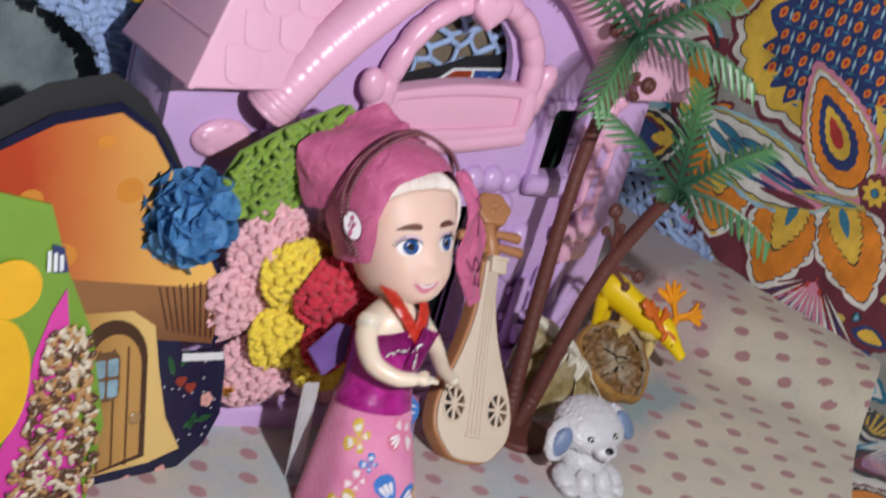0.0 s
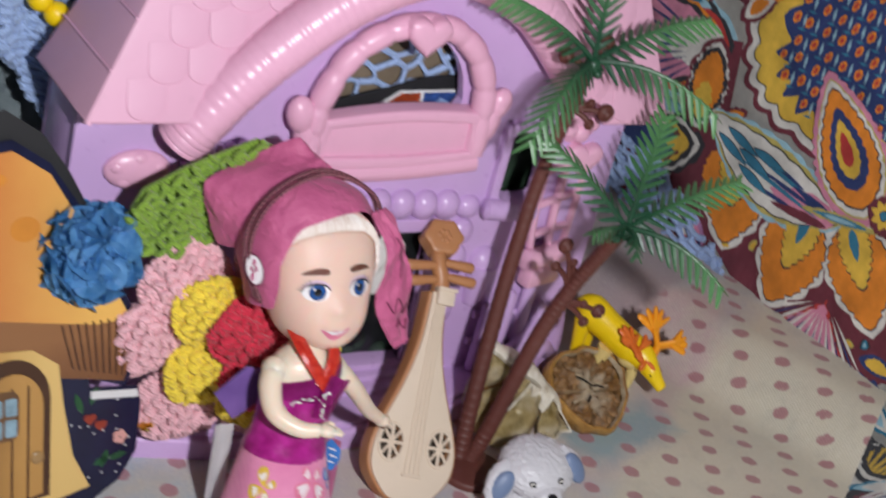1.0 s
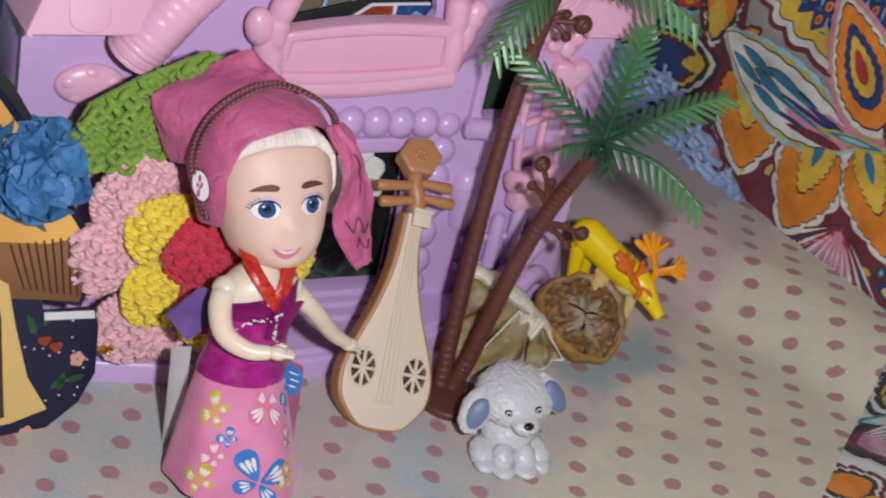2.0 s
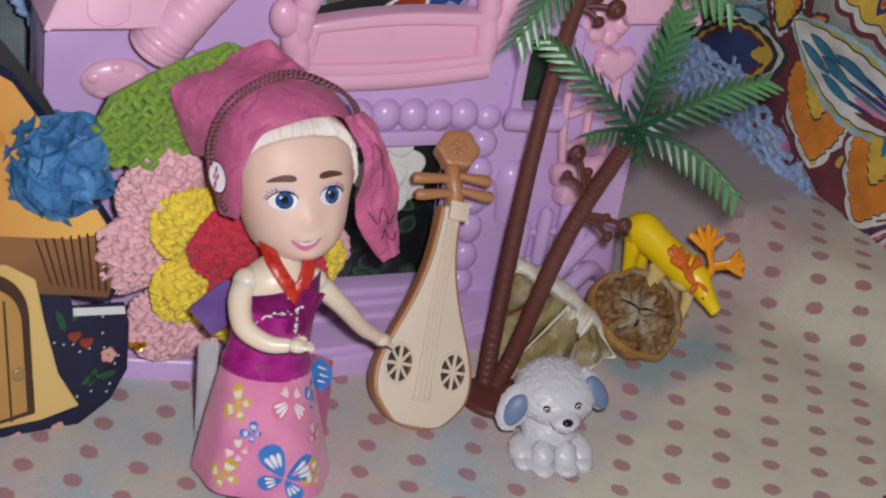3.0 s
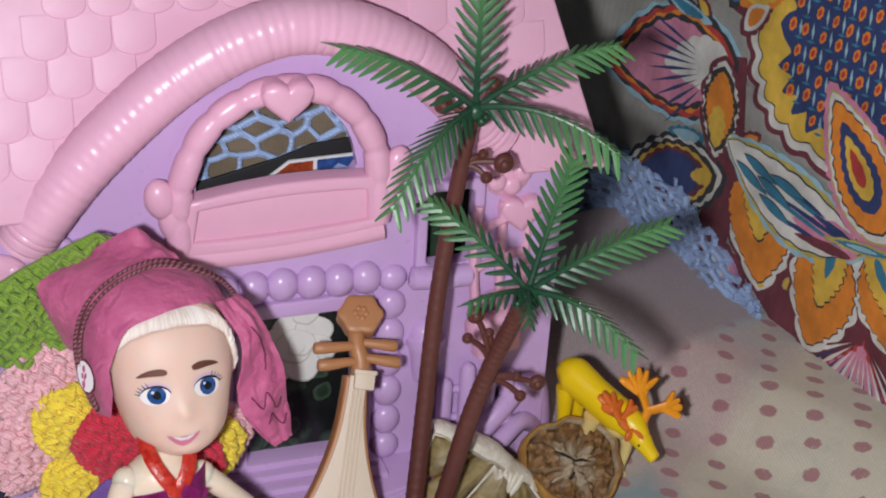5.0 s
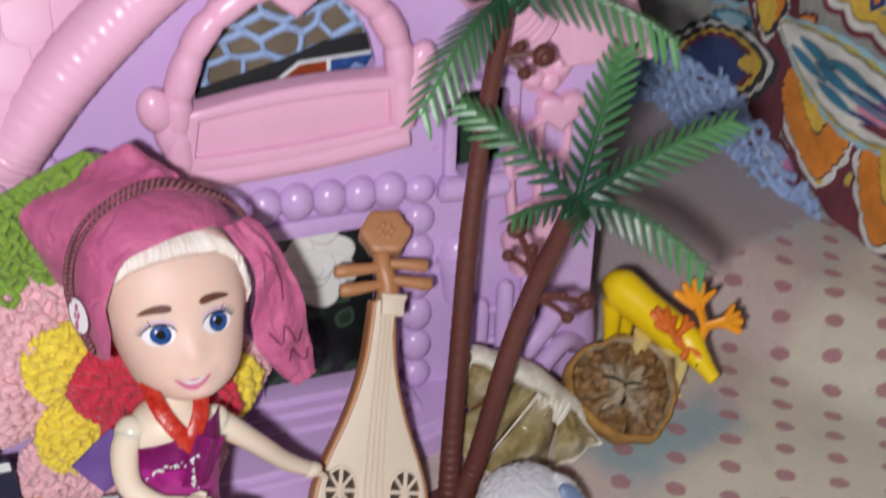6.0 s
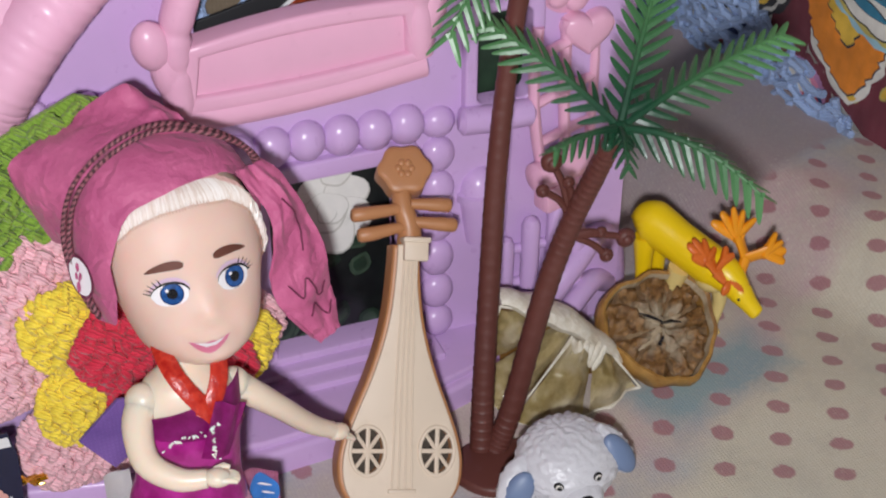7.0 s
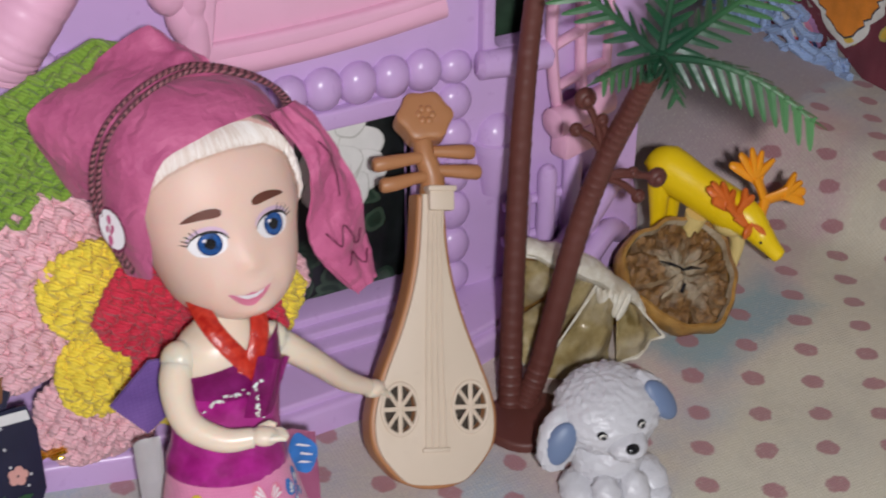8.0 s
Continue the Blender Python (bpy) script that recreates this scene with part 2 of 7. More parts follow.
def dotted_material():
    m, nt, b = nodes_of("dotted_organza")
    pos = nt.nodes.new("ShaderNodeNewGeometry").outputs["Position"]
    warp = node(nt, "ShaderNodeTexNoise", Scale=38.0, Detail=2.0)
    nt.links.new(pos, warp.inputs["Vector"])
    off = nt.nodes.new("ShaderNodeVectorMath")
    off.operation = "MULTIPLY_ADD"
    off.inputs[1].default_value = (0.0025, 0.0025, 0.0)
    nt.links.new(warp.outputs["Color"], off.inputs[0])
    nt.links.new(pos, off.inputs[2])
    sep = nt.nodes.new("ShaderNodeSeparateXYZ")
    nt.links.new(off.outputs[0], sep.inputs[0])
    M = lambda op, a, c=None: math_node(nt, op, a, c)
    x, y = M("SUBTRACT", sep.outputs[0], 0.00125), M("SUBTRACT", sep.outputs[1], 0.00125)
    # columns 12.6 mm apart and rows 9.4 mm apart, bent a little where the cloth is drawn up
    xs, ys = M("MULTIPLY", x, 10.0), M("MULTIPLY", y, 10.0)
    c = M("ADD", M("ADD", M("MULTIPLY", xs, 7.032), M("MULTIPLY", ys, -3.737)), -0.482 + 20.5)
    xr = M("MAXIMUM", xs, 0.40)
    r = M("ADD", M("MULTIPLY", xr, 2.992), M("MULTIPLY", ys, 4.695))
    r = M("ADD", r, M("MULTIPLY", M("MULTIPLY", xr, xr), 2.643))
    r = M("ADD", r, M("MULTIPLY", M("MULTIPLY", xr, ys), 3.763))
    r = M("ADD", r, M("MULTIPLY", M("MULTIPLY", ys, ys), -1.182))
    r = M("ADD", M("ADD", r, M("MULTIPLY", M("SUBTRACT", xs, xr), 5.4)), 0.69 + 20.5)
    fc = M("MULTIPLY", M("SUBTRACT", M("FRACT", c), 0.5), 12.6)
    fr = M("MULTIPLY", M("SUBTRACT", M("FRACT", r), 0.5), 10.0)
    wob = M("MULTIPLY", noise_fac(nt, 700.0, 3, pos), 1.3)
    dist = M("SQRT", M("ADD", M("MULTIPLY", M("MULTIPLY", fc, fc), 0.75), M("MULTIPLY", fr, fr)))
    dot = ramp(nt, M("ADD", dist, wob), 2.92, 2.50)
    big = noise_fac(nt, 16.0, 2, pos)
    mid = noise_fac(nt, 45.0, 4, pos)
    # a pastel tie-dyed lining shows through the thin cloth
    lining = mix(nt, ramp(nt, big, 0.42, 0.60), (0.33, 0.42, 0.50), (0.54, 0.37, 0.38))
    lining = mix(nt, ramp(nt, mid, 0.40, 0.68), lining, (0.52, 0.45, 0.37))
    weave1 = node(nt, "ShaderNodeTexWave", Scale=420.0, Distortion=0.6)
    weave2 = node(nt, "ShaderNodeTexWave", Scale=420.0, Distortion=0.6)
    weave1.bands_direction, weave2.bands_direction = "X", "Y"
    nt.links.new(pos, weave1.inputs["Vector"]), nt.links.new(pos, weave2.inputs["Vector"])
    weave = M("MULTIPLY", M("ADD", weave1.outputs["Fac"], weave2.outputs["Fac"]), 0.5)
    double = ramp(nt, M("ADD", M("MULTIPLY", noise_fac(nt, 30.0, 3, pos), 0.02), M("ADD", M("MULTIPLY", x, 0.55), M("MULTIPLY", y, -0.8))), 0.070, 0.078)
    base = mix(nt, M("MULTIPLY", double, 0.85), lining, (0.62, 0.57, 0.43))
    far = ramp(nt, M("ADD", M("MULTIPLY", noise_fac(nt, 60.0, 3, pos), 0.006), M("SUBTRACT", y, M("MULTIPLY", x, 0.2))), 0.0055, 0.0095)
    base = mix(nt, M("MULTIPLY", far, 0.85), base, (0.36, 0.265, 0.285))
    # a teal band of the lining shows beside the lemons
    along = M("ADD", M("MULTIPLY", M("SUBTRACT", x, 0.062), 0.96), M("MULTIPLY", M("ADD", y, 0.026), 0.28))
    cross = M("ADD", M("MULTIPLY", M("SUBTRACT", x, 0.062), -0.28), M("MULTIPLY", M("ADD", y, 0.026), 0.96))
    ragged = M("MULTIPLY", M("SUBTRACT", noise_fac(nt, 90.0, 3, pos), 0.5), 0.012)
    edge = M("MAXIMUM", M("SUBTRACT", M("ABSOLUTE", cross), 0.0085), M("SUBTRACT", M("ABSOLUTE", along), 0.020))
    spill = ramp(nt, M("ADD", edge, ragged), 0.0036, -0.0045)
    base = mix(nt, M("MULTIPLY", spill, 0.80), base, (0.17, 0.33, 0.38))
    base = mix(nt, M("MULTIPLY", weave, 0.08), base, (0.60, 0.56, 0.50))
    fuzz = noise_fac(nt, 950.0, 5, pos, 0.7)
    thin = M("MAXIMUM", 0.12, M("SUBTRACT", M("SUBTRACT", M("ADD", 0.42, M("MULTIPLY", double, 0.30)), M("MULTIPLY", far, 0.30)), M("MULTIPLY", spill, 0.30)))
    base = mix(nt, M("MULTIPLY", ramp(nt, fuzz, 0.40, 0.70), thin), base, (0.64, 0.59, 0.48))
    # organza sparkle put into the colour as pale specks
    painted_glint = ramp(nt, noise_fac(nt, 1900.0, 2, pos, 0.6), 0.62, 0.74)
    base = mix(nt, M("MULTIPLY", painted_glint, 0.45), base, (0.80, 0.77, 0.69))
    stain = noise_fac(nt, 120.0, 5, pos, 0.6)
    base = mix(nt, M("MULTIPLY", ramp(nt, stain, 0.50, 0.72), 0.25), base, (0.36, 0.33, 0.29))
    out = mix(nt, M("MULTIPLY", M("MULTIPLY", M("MULTIPLY", dot, M("SUBTRACT", 1.0, far)), ramp(nt, fuzz, 0.15, 0.45)), 0.86), base, (0.36, 0.145, 0.17))
    nt.links.new(out, b.inputs["Base Color"])
    b.inputs["Roughness"].default_value = 0.6
    b.inputs["Sheen Weight"].default_value = 0.3
    bump(nt, b, M("ADD", M("ADD", weave, M("MULTIPLY", fuzz, 1.5)), M("MULTIPLY", mid, 4.0)), 0.28, 0.0003)
    return m


TEXTILE = cloth("printed_cotton", (0.70, 0.68, 0.63), (0.78, 0.76, 0.71), 2600, 0.9)


def grid(bm, f, nu, nv, mat=0):
    vs = [[bm.verts.new(f(i / nu, j / nv)) for j in range(nv + 1)] for i in range(nu + 1)]
    for i in range(nu):
        for j in range(nv):
            bm.faces.new((vs[i][j], vs[i + 1][j], vs[i + 1][j + 1], vs[i][j + 1])).material_index = mat


# the support: one large padded cover that everything lies on
bm = bmesh.new()
grid(bm, lambda u, v: (-900 + 1800 * u, -900 + 1800 * v, -1.6 + 0.3 * math.sin(u * 90) * math.sin(v * 77)), 80, 80)
solid("ground", bm, TEXTILE, mm(0, 0, 0), "off-white printed cotton cover spread flat under the toys", "bed cover", kind="structure")


# cloth with a hem: its outline runs along the patterned cover and cuts back towards the viewer
HEM = [(168, -27), (156, -5), (147, 20), (140, 45), (134, 70), (126, 105)]


def cloth_point(u, v):
    x1 = np.interp(v, np.linspace(0, 1, 12), [20, 60, 95, 112, 128, 148, 166, 158, 149, 141, 134, 126])
    y = np.interp(v, np.linspace(0, 1, 12), [-190, -118, -86, -71, -58, -42, -27, -5, 20, 45, 70, 105])
    x = -260 + (x1 + 260) * u
    return (x, y, ground_z(x, y))


bm = bmesh.new()
grid(bm, cloth_point, 110, 90)
ground_cloth = solid("dotted_cloth", bm, dotted_material(), mm(0, 0, 0), "sheer cream cloth with woven dusty-pink dots lying under the toys", "cloth", kind="structure")
bm = bmesh.new()
sweep(bm, [(x, y, ground_z(x, y) + 0.5) for x, y, _ in smooth_path([(a, c, 0) for a, c in HEM], 8)], 0.8, 8, 0)
part("hem", bm, cloth("hem_cloth", (0.50, 0.44, 0.30), None, 3000), ground_cloth, "stitched cream hem")


def textile_point(s, z):
    """A place on the patterned cover that hangs behind: s runs towards the viewer, z up."""
    y = -s
    return Vector((142.8 + 0.192 * s * 1.0 - 0.0346 * z + 0.25 * math.sin(s * 0.06 + z * 0.03) - 0.003 * max(0.0, -s - 75) ** 2 / (1 + 0.02 * max(0.0, -s - 75)), y, z))


bm = bmesh.new()
grid(bm, lambda u, v: textile_point(-330 + 560 * u, -2 + 330 * v), 90, 50)
bmesh.ops.solidify(bm, geom=bm.faces, thickness=-1.0)
backdrop = solid("backdrop", bm, TEXTILE, mm(0, 0, 0), "white cotton cover printed with bright paisley flowers hanging behind", "patterned cloth", kind="structure")

# ---- toy house ----
def puffy(bm, outline, y0, h, mat=0, cz=0.0):
    """A domed relief over an outline in x and z: rim at y0, swelling h towards the front."""
    cx = sum(q[0] for q in outline) / len(outline)
    c = (cx, sum(q[1] for q in outline) / len(outline) + cz)
    rows = []
    for g, d in ((1.0, 0.0), (0.985, 0.55), (0.92, 0.82), (0.75, 0.95), (0.45, 1.0)):
        rows.append([bm.verts.new((c[0] + (x - c[0]) * g, y0 - h * d, c[1] + (z - c[1]) * g)) for x, z in outline])
    mid = bm.verts.new((c[0], y0 - h, c[1]))
    n = len(outline)
    for r, q in zip(rows, rows[1:]):
        for i in range(n):
            bm.faces.new((r[i], r[(i + 1) % n], q[(i + 1) % n], q[i])).material_index = mat
    for i in range(n):
        bm.faces.new((rows[-1][i], rows[-1][(i + 1) % n], mid)).material_index = mat
    bm.faces.new(list(reversed(rows[0]))).material_index = mat



WALL_Y = 3.0
house = thing("toy_house", mm(0, 0, 0), "lavender and pink plastic cottage play house with a scalloped roof", "doll house")
ARCH_IN = [(-43, 92), (-41.5, 98), (-38.5, 104), (-34, 109), (-28, 112.6), (-21.5, 113.6), (-14, 112), (-8, 107.2), (-4.5, 101), (-3, 94.5)]
gable = [(-106, 2), (52, 2), (52, 98), (36, 100), (26, 108), (18, 116), (8, 125), (-6, 131), (-24, 133), (-40, 130.5), (-52, 125), (-64.5, 112), (-73.5, 99), (-80, 90), (-106, 93)]
win_hole = [(-43, 92)] + [(-43 + 40 * i / 8, 92 + 2.5 * i / 8 + 1.6 * math.sin(math.pi * i / 8)) for i in range(1, 8)] + list(reversed(smooth_path([(x, z, 0) for x, z in ARCH_IN], 2)))
win_hole = [(q[0], q[1] - (8.0 if q[1] < 96.5 and -42.9 < q[0] < -3.2 else 0)) for q in win_hole]
bm = bmesh.new()
slab(bm, [gable, win_hole[:-1], [(-30, 7.5), (-2.4, 7.5), (-2.4, 55.5), (-30, 55.5)], rounded(15, 65, 27.5, 86, 2)], WALL_Y, WALL_Y + 3, 0.0)
part("wall", bm, LAV, house, "lavender front wall")
for x, w in ((-104.5, "side_wall"), (50.5, "side_wall")):
    bm = bmesh.new()
    box(bm, (x, 15.5, 48), (3, 19, 92), 0.8)
    part(w, bm, LAV, house)
bm = bmesh.new()
box(bm, (-27, 26.2, 48), (158, 2.2, 92), 0.8)
part("rear_wall", bm, LAV, house)

# base plate with a stepped edge
base = [(-112, -9), (-96, -12), (-84, -14.5), (-66, -18.5), (-40, -21), (-8, -19), (18, -11), (40, 0), (56, 9), (56, 30), (-112, 30)]
bm = bmesh.new()
flat = Matrix(((1, 0, 0, 0), (0, 0, 1, 0), (0, -1, 0, 0), (0, 0, 0, 1)))
slab(bm, [base], -6.0, 0.0, 1.2, 0, flat)
slab(bm, [[(x * 0.985, y + (2.2 if y < 25 else -1)) for x, y in base]], -7.6, -5.8, 0.8, 0, flat)
part("base_plate", bm, LAV, house, "lavender stepped base")

# twisted roll along the gable
ROLL = [(-82.4, -3, 85.5), (-79.6, -4, 90.2), (-70.6, -4, 101.8), (-60, -4, 112.6), (-48.4, -4, 122.4), (-35, -4, 130), (-21, -4, 133.6), (-7, -4, 131.4), (6.5, -4, 124.4), (15.5, -4, 116.4), (24, -4, 107.4), (31.5, -3, 100.5)]
pts = smooth_path(ROLL, 26)
radii = []
for i in range(len(pts)):
    end = min(i, len(pts) - 1 - i)
    radii.append((6.75 + 0.05 * math.sin(i * 0.9) - (0.15 + 0.05 * math.sin(i * 0.31) if i % 4 == 0 else 0.0)) * min(1.0, 0.62 + 0.09 * end))
bm = bmesh.new()
sweep(bm, pts, radii, 20)
part("gable_roll", bm, PINK, house, "pink twisted roll along the gable")

# balcony: ridged arch, balls, heart, curved panel
bm = bmesh.new()
pts = smooth_path([(-46.5, -1.0, 78), (-46.8, -1.0, 88), (-46, -1, 96), (-42, -1, 106), (-36, -1, 112.6), (-28, -1, 116.6), (-21, -1, 117.4), (-13, -1, 116), (-5.5, -1, 110.5), (-0.5, -1, 102), (1.2, -1, 93), (1.6, -1, 81)], 12)
sweep(bm, pts, [3.3 - 0.45 * abs(math.cos(i * math.pi / 11)) ** 10 for i in range(len(pts))], 14)
part("window_arch", bm, PINK, house, "pink ridged arch round the balcony window")
for c, r in (((-51, -1.5, 92.5), 4.9), ((5.6, -1.5, 96), 4.3)):
    bm = bmesh.new()
    blob(bm, c, (r * 0.78, r * 0.6, r * 1.05), (0, -14 if c[0] < 0 else 14, 0))
    blob(bm, (c[0] + (3 if c[0] < 0 else -2), c[1] + 0.5, c[2] - 6), (3.6, 3, 6.5), (0, -12 if c[0] < 0 else 12, 0))
    part("volute", bm, PINK, house, "pink rounded scroll end")
bm = bmesh.new()
puffy(bm, heart_outline(-22.2, 116.4, 6.4), -1.0, 5.6)
part("heart", bm, PINK, house, "raised pink heart")
top = [(-46 + 47 * i / 10, 91.3 + 2.4 * i / 10 + 1.8 * math.sin(math.pi * i / 10)) for i in range(11)]
low = [(2.5 - 50 * i / 10, 80.2 - 2.6 * i / 10 - 1.2 * math.sin(math.pi * i / 10)) for i in range(11)]
panel_in = [(x * 0.86 - 2.9, z * 0.60 + (34.3)) for x, z in top + low]
bm = bmesh.new()
slab(bm, [top + low, panel_in], -3.4, 2.0, 0.9)
slab(bm, [[(x * 0.9 - 2.2, z * 0.66 + 29.0) for x, z in top + low]], -1.6, 2.5, 0.3)
part("balcony_panel", bm, PINK, house, "pink framed balcony panel")
bm = bmesh.new()
sweep(bm, [(x, -2.0, z - 1.4) for x, z in low], 1.9, 10, 0, 1.4)
part("balcony_lip", bm, PINK, house)

# door surround: row of beads and jamb blocks
for i, x in enumerate((-35.6, -28.4, -21.2, -13.9, -6.8, 0.0)):
    bm = bmesh.new()
    blob(bm, (x, WALL_Y - 0.4, 63.6 + 0.4 * math.sin(i)), (4.15, 3.6, 4.5))
    part("bead", bm, LAV, house)
for z, h in ((62.2, 3.6), (54.4, 4.2), (46, 4.4), (37.2, 4.4), (28.4, 4.6), (19.6, 4.5), (11.4, 4.0)):
    bm = bmesh.new()
    blob(bm, (7.2, WALL_Y, z), (3.9, 3.0, h))
    part("bead", bm, LAV, house)
    bm = bmesh.new()
    blob(bm, (-38.2, WALL_Y, z), (3.9, 3.0, h))
    part("bead", bm, LAV, house)
bm = bmesh.new()
slab(bm, [rounded(-33, 4, 2.5, 59.5, 2), [(-30, 7.8), (-2.4, 7.8), (-2.4, 55.3), (-30, 55.3)]], 0.8, 5.0, 0.7)
part("door_frame", bm, LAV, house, "lavender door frame")
for k, (y, z) in enumerate(((-6.5, 8.6), (-2.5, 10.2), (0.5, 12.0))):
    bm = bmesh.new()
    box(bm, (-16, y + 6, z - 1), (44 - 3 * k, 12, 3), 0.9)
    part("threshold_step", bm, LAV, house)

# upper left: small canopy scrolls under the roll
for i in range(6):
    bm = bmesh.new()
    blob(bm, (-76 + i * 3.2, 1.0, 80.5 + 0.5 * math.sin(i * 2)), (2.2, 2.6, 3.0))
    part("scallop", bm, LAV, house)
bm = bmesh.new()
sweep(bm, smooth_path([(-79, 0.5, 77), (-70, -0.5, 78.5), (-59, 0.5, 77)], 5), 1.6, 8)
part("scroll_band", bm, LAV, house)
bm = bmesh.new()
blob(bm, (-89.5, 2.2, 75.5), (8.4, 2.6, 5.4), seg=24, rings=14)
for k in range(5):
    blob(bm, (-89.5 + 5.2 * math.cos(radians(72 * k + 18)), 1.4, 75.5 + 3.2 * math.sin(radians(72 * k + 18))), (2.4, 1.5, 1.9))
part("flower_relief", bm, PINK, house, "pink moulded flower relief")

# right bay: window, sill roll, lattice shutter, flower box, pickets, curled steps
bm = bmesh.new()
slab(bm, [rounded(12.5, 62.5, 30, 88.5, 2.5), rounded(15.3, 65.3, 27.2, 85.7, 1.8)], 0.6, 4.5, 0.7)
part("window_frame", bm, LAV, house)
bm = bmesh.new()
sweep(bm, [(10.8, 0.2, 62.9), (11.6, 0, 62.8), (19, -0.4, 62.4), (26.5, 0, 62.1), (27.4, 0.2, 62.1)], [1.8, 3.0, 3.1, 3.0, 1.8], 14)
part("window_sill", bm, LAV, house)
bm = bmesh.new()
box(bm, (21, 12, 73), (20, 0.6, 28))
part("window_view", bm, paint("dark_green_print", (0.03, 0.06, 0.035), 0.5, 0.5, 200), house, "dark leafy print behind the window")
shutter = thing("shutter", mm(-3.2, -0.5, 1.0), "pink lattice shutter of curved bars", "")
shutter.parent = house
bars = [[(31.5, 1.2, 80), (30.8, 0.6, 66), (31.8, 0.2, 54), (34.0, 0.0, 43.5)], [(38.6, 2.4, 80), (38.6, 2.2, 66), (39.0, 1.8, 54), (40.2, 1.4, 43.5)], [(46.0, 4.2, 79), (46.2, 4.0, 66), (46.0, 3.8, 54), (45.8, 3.4, 44)]]
for pts in bars:
    bm = bmesh.new()
    sweep(bm, smooth_path(pts, 6), 1.55, 10, 0, 0.8)
    part("upright", bm, PINK, shutter)
for z0, z1 in ((52.5, 54.5), (62.5, 65.0), (73.5, 76.0)):
    bm = bmesh.new()
    sweep(bm, smooth_path([(31.4, 0.4, z0), (38.8, 1.9, (z0 + z1) / 2 + 0.3), (46.0, 3.8, z1)], 5), 1.3, 10, 0, 0.8)
    part("crossbar", bm, PINK, shutter)
bm = bmesh.new()
box(bm, (35.2, -0.6, 41.4), (13, 5, 6.5), 1.0, (0, 0, 16))
sweep(bm, [(26.3, -3.4, 47.4), (27.1, -3.2, 47.4), (35.2, -1, 47.4), (42.3, 1.2, 47.6), (43.1, 1.4, 47.6)], [1.6, 3.2, 3.3, 3.2, 1.6], 14)
part("flower_box", bm, PINK, house, "pink flower box")
bm = bmesh.new()
blob(bm, (36, 4, 88.5), (7.4, 2.6, 7.4), seg=24, rings=12)
for k in range(5):
    a = k * 72
    blob(bm, (36 + 3.6 * math.cos(radians(a)), 1.8, 88.5 + 3.6 * math.sin(radians(a))), (2.6, 1.6, 2.6))
part("flower_relief", bm, PINK, house)
bm = bmesh.new()
puffy(bm, heart_outline(40.0, 78, 6.0), 4.0, 4.6)
part("heart", bm, PINK, house, "raised pink heart")
bm = bmesh.new()
prof = [(30, 0.5), (30.3, 2.7), (32, 3.1), (40, 4.4), (41.4, 4.5), (41.6, 5.3), (43.4, 5.3), (43.7, 4.5), (46, 4.1), (48, 2.8), (49, 1.0)]
sweep(bm, [(17.0, 3.4, z) for z, _ in prof], [r for _, r in prof], 18)
part("urn", bm, LAV, house, "moulded urn with a raised rim")
for x, h in ((22.5, 31), (28.6, 35), (34.6, 37), (40.0, 31)):
    bm = bmesh.new()
    sweep(bm, [(x, 1.0, 8), (x, 0.6, h - 2), (x, 0.6, h - 0.6), (x, 0.8, h)], [2.1, 2.1, 1.5, 0.5], 12)
    part("picket", bm, LAV, house)
for z in (17, 26):
    bm = bmesh.new()
    sweep(bm, [(19, 2.4, z), (30, 2.0, z + 0.5), (42, 2.4, z)], 1.2, 10)
    part("picket_rail", bm, LAV, house)
bm = bmesh.new()
sweep(bm, smooth_path([(22, -2, 13), (30, -3, 14), (38, -1, 20), (46, 3, 25), (51, 6, 21), (53, 7, 13), (54, 8, 6)], 6), 3.0, 12)
sweep(bm, smooth_path([(24, -6, 9), (34, -5, 10), (44, 0, 14), (50, 4, 10)], 6), 2.6, 12)
part("curled_step", bm, LAV, house)

# roof: sloping plates, hip on the side
def roof_point(x, d):
    """d along the slope from the eave."""
    return (x, -9 + d * 0.33, 93.5 + d * 0.944)

NOTCH = [(-80, 0), (-71.5, 7.5), (-61, 19.5), (-49, 30.5), (-36, 38.5), (-21.5, 42.5), (-7, 40.5), (6.5, 33), (16, 24.5), (25, 15), (32, 7), (36, 0)]


def face_plate(bm, pts, thick):
    """A plate over a flat outline of places, thick metres of millimetres deep along its normal, with a rounded rim."""
    tmp = bmesh.new()
    vs = [tmp.verts.new(q) for q in pts]
    f = tmp.faces.new(vs)
    f.normal_update()
    rim = list(f.edges)
    nrm = f.normal.copy()
    if nrm.y > 0:
        nrm = -nrm
    ext = bmesh.ops.extrude_face_region(tmp, geom=[f])
    bmesh.ops.translate(tmp, verts=[g for g in ext["geom"] if isinstance(g, bmesh.types.BMVert)], vec=-nrm * thick)
    if not any(len(g.verts) == len(pts) and set(g.verts) == set(vs) for g in tmp.faces):
        tmp.faces.new(vs)
    bmesh.ops.recalc_face_normals(tmp, faces=tmp.faces)
    bmesh.ops.bevel(tmp, geom=[e for e in rim if e.is_valid], offset=0.9, segments=3, affect="EDGES", profile=0.5)
    join(bm, tmp)


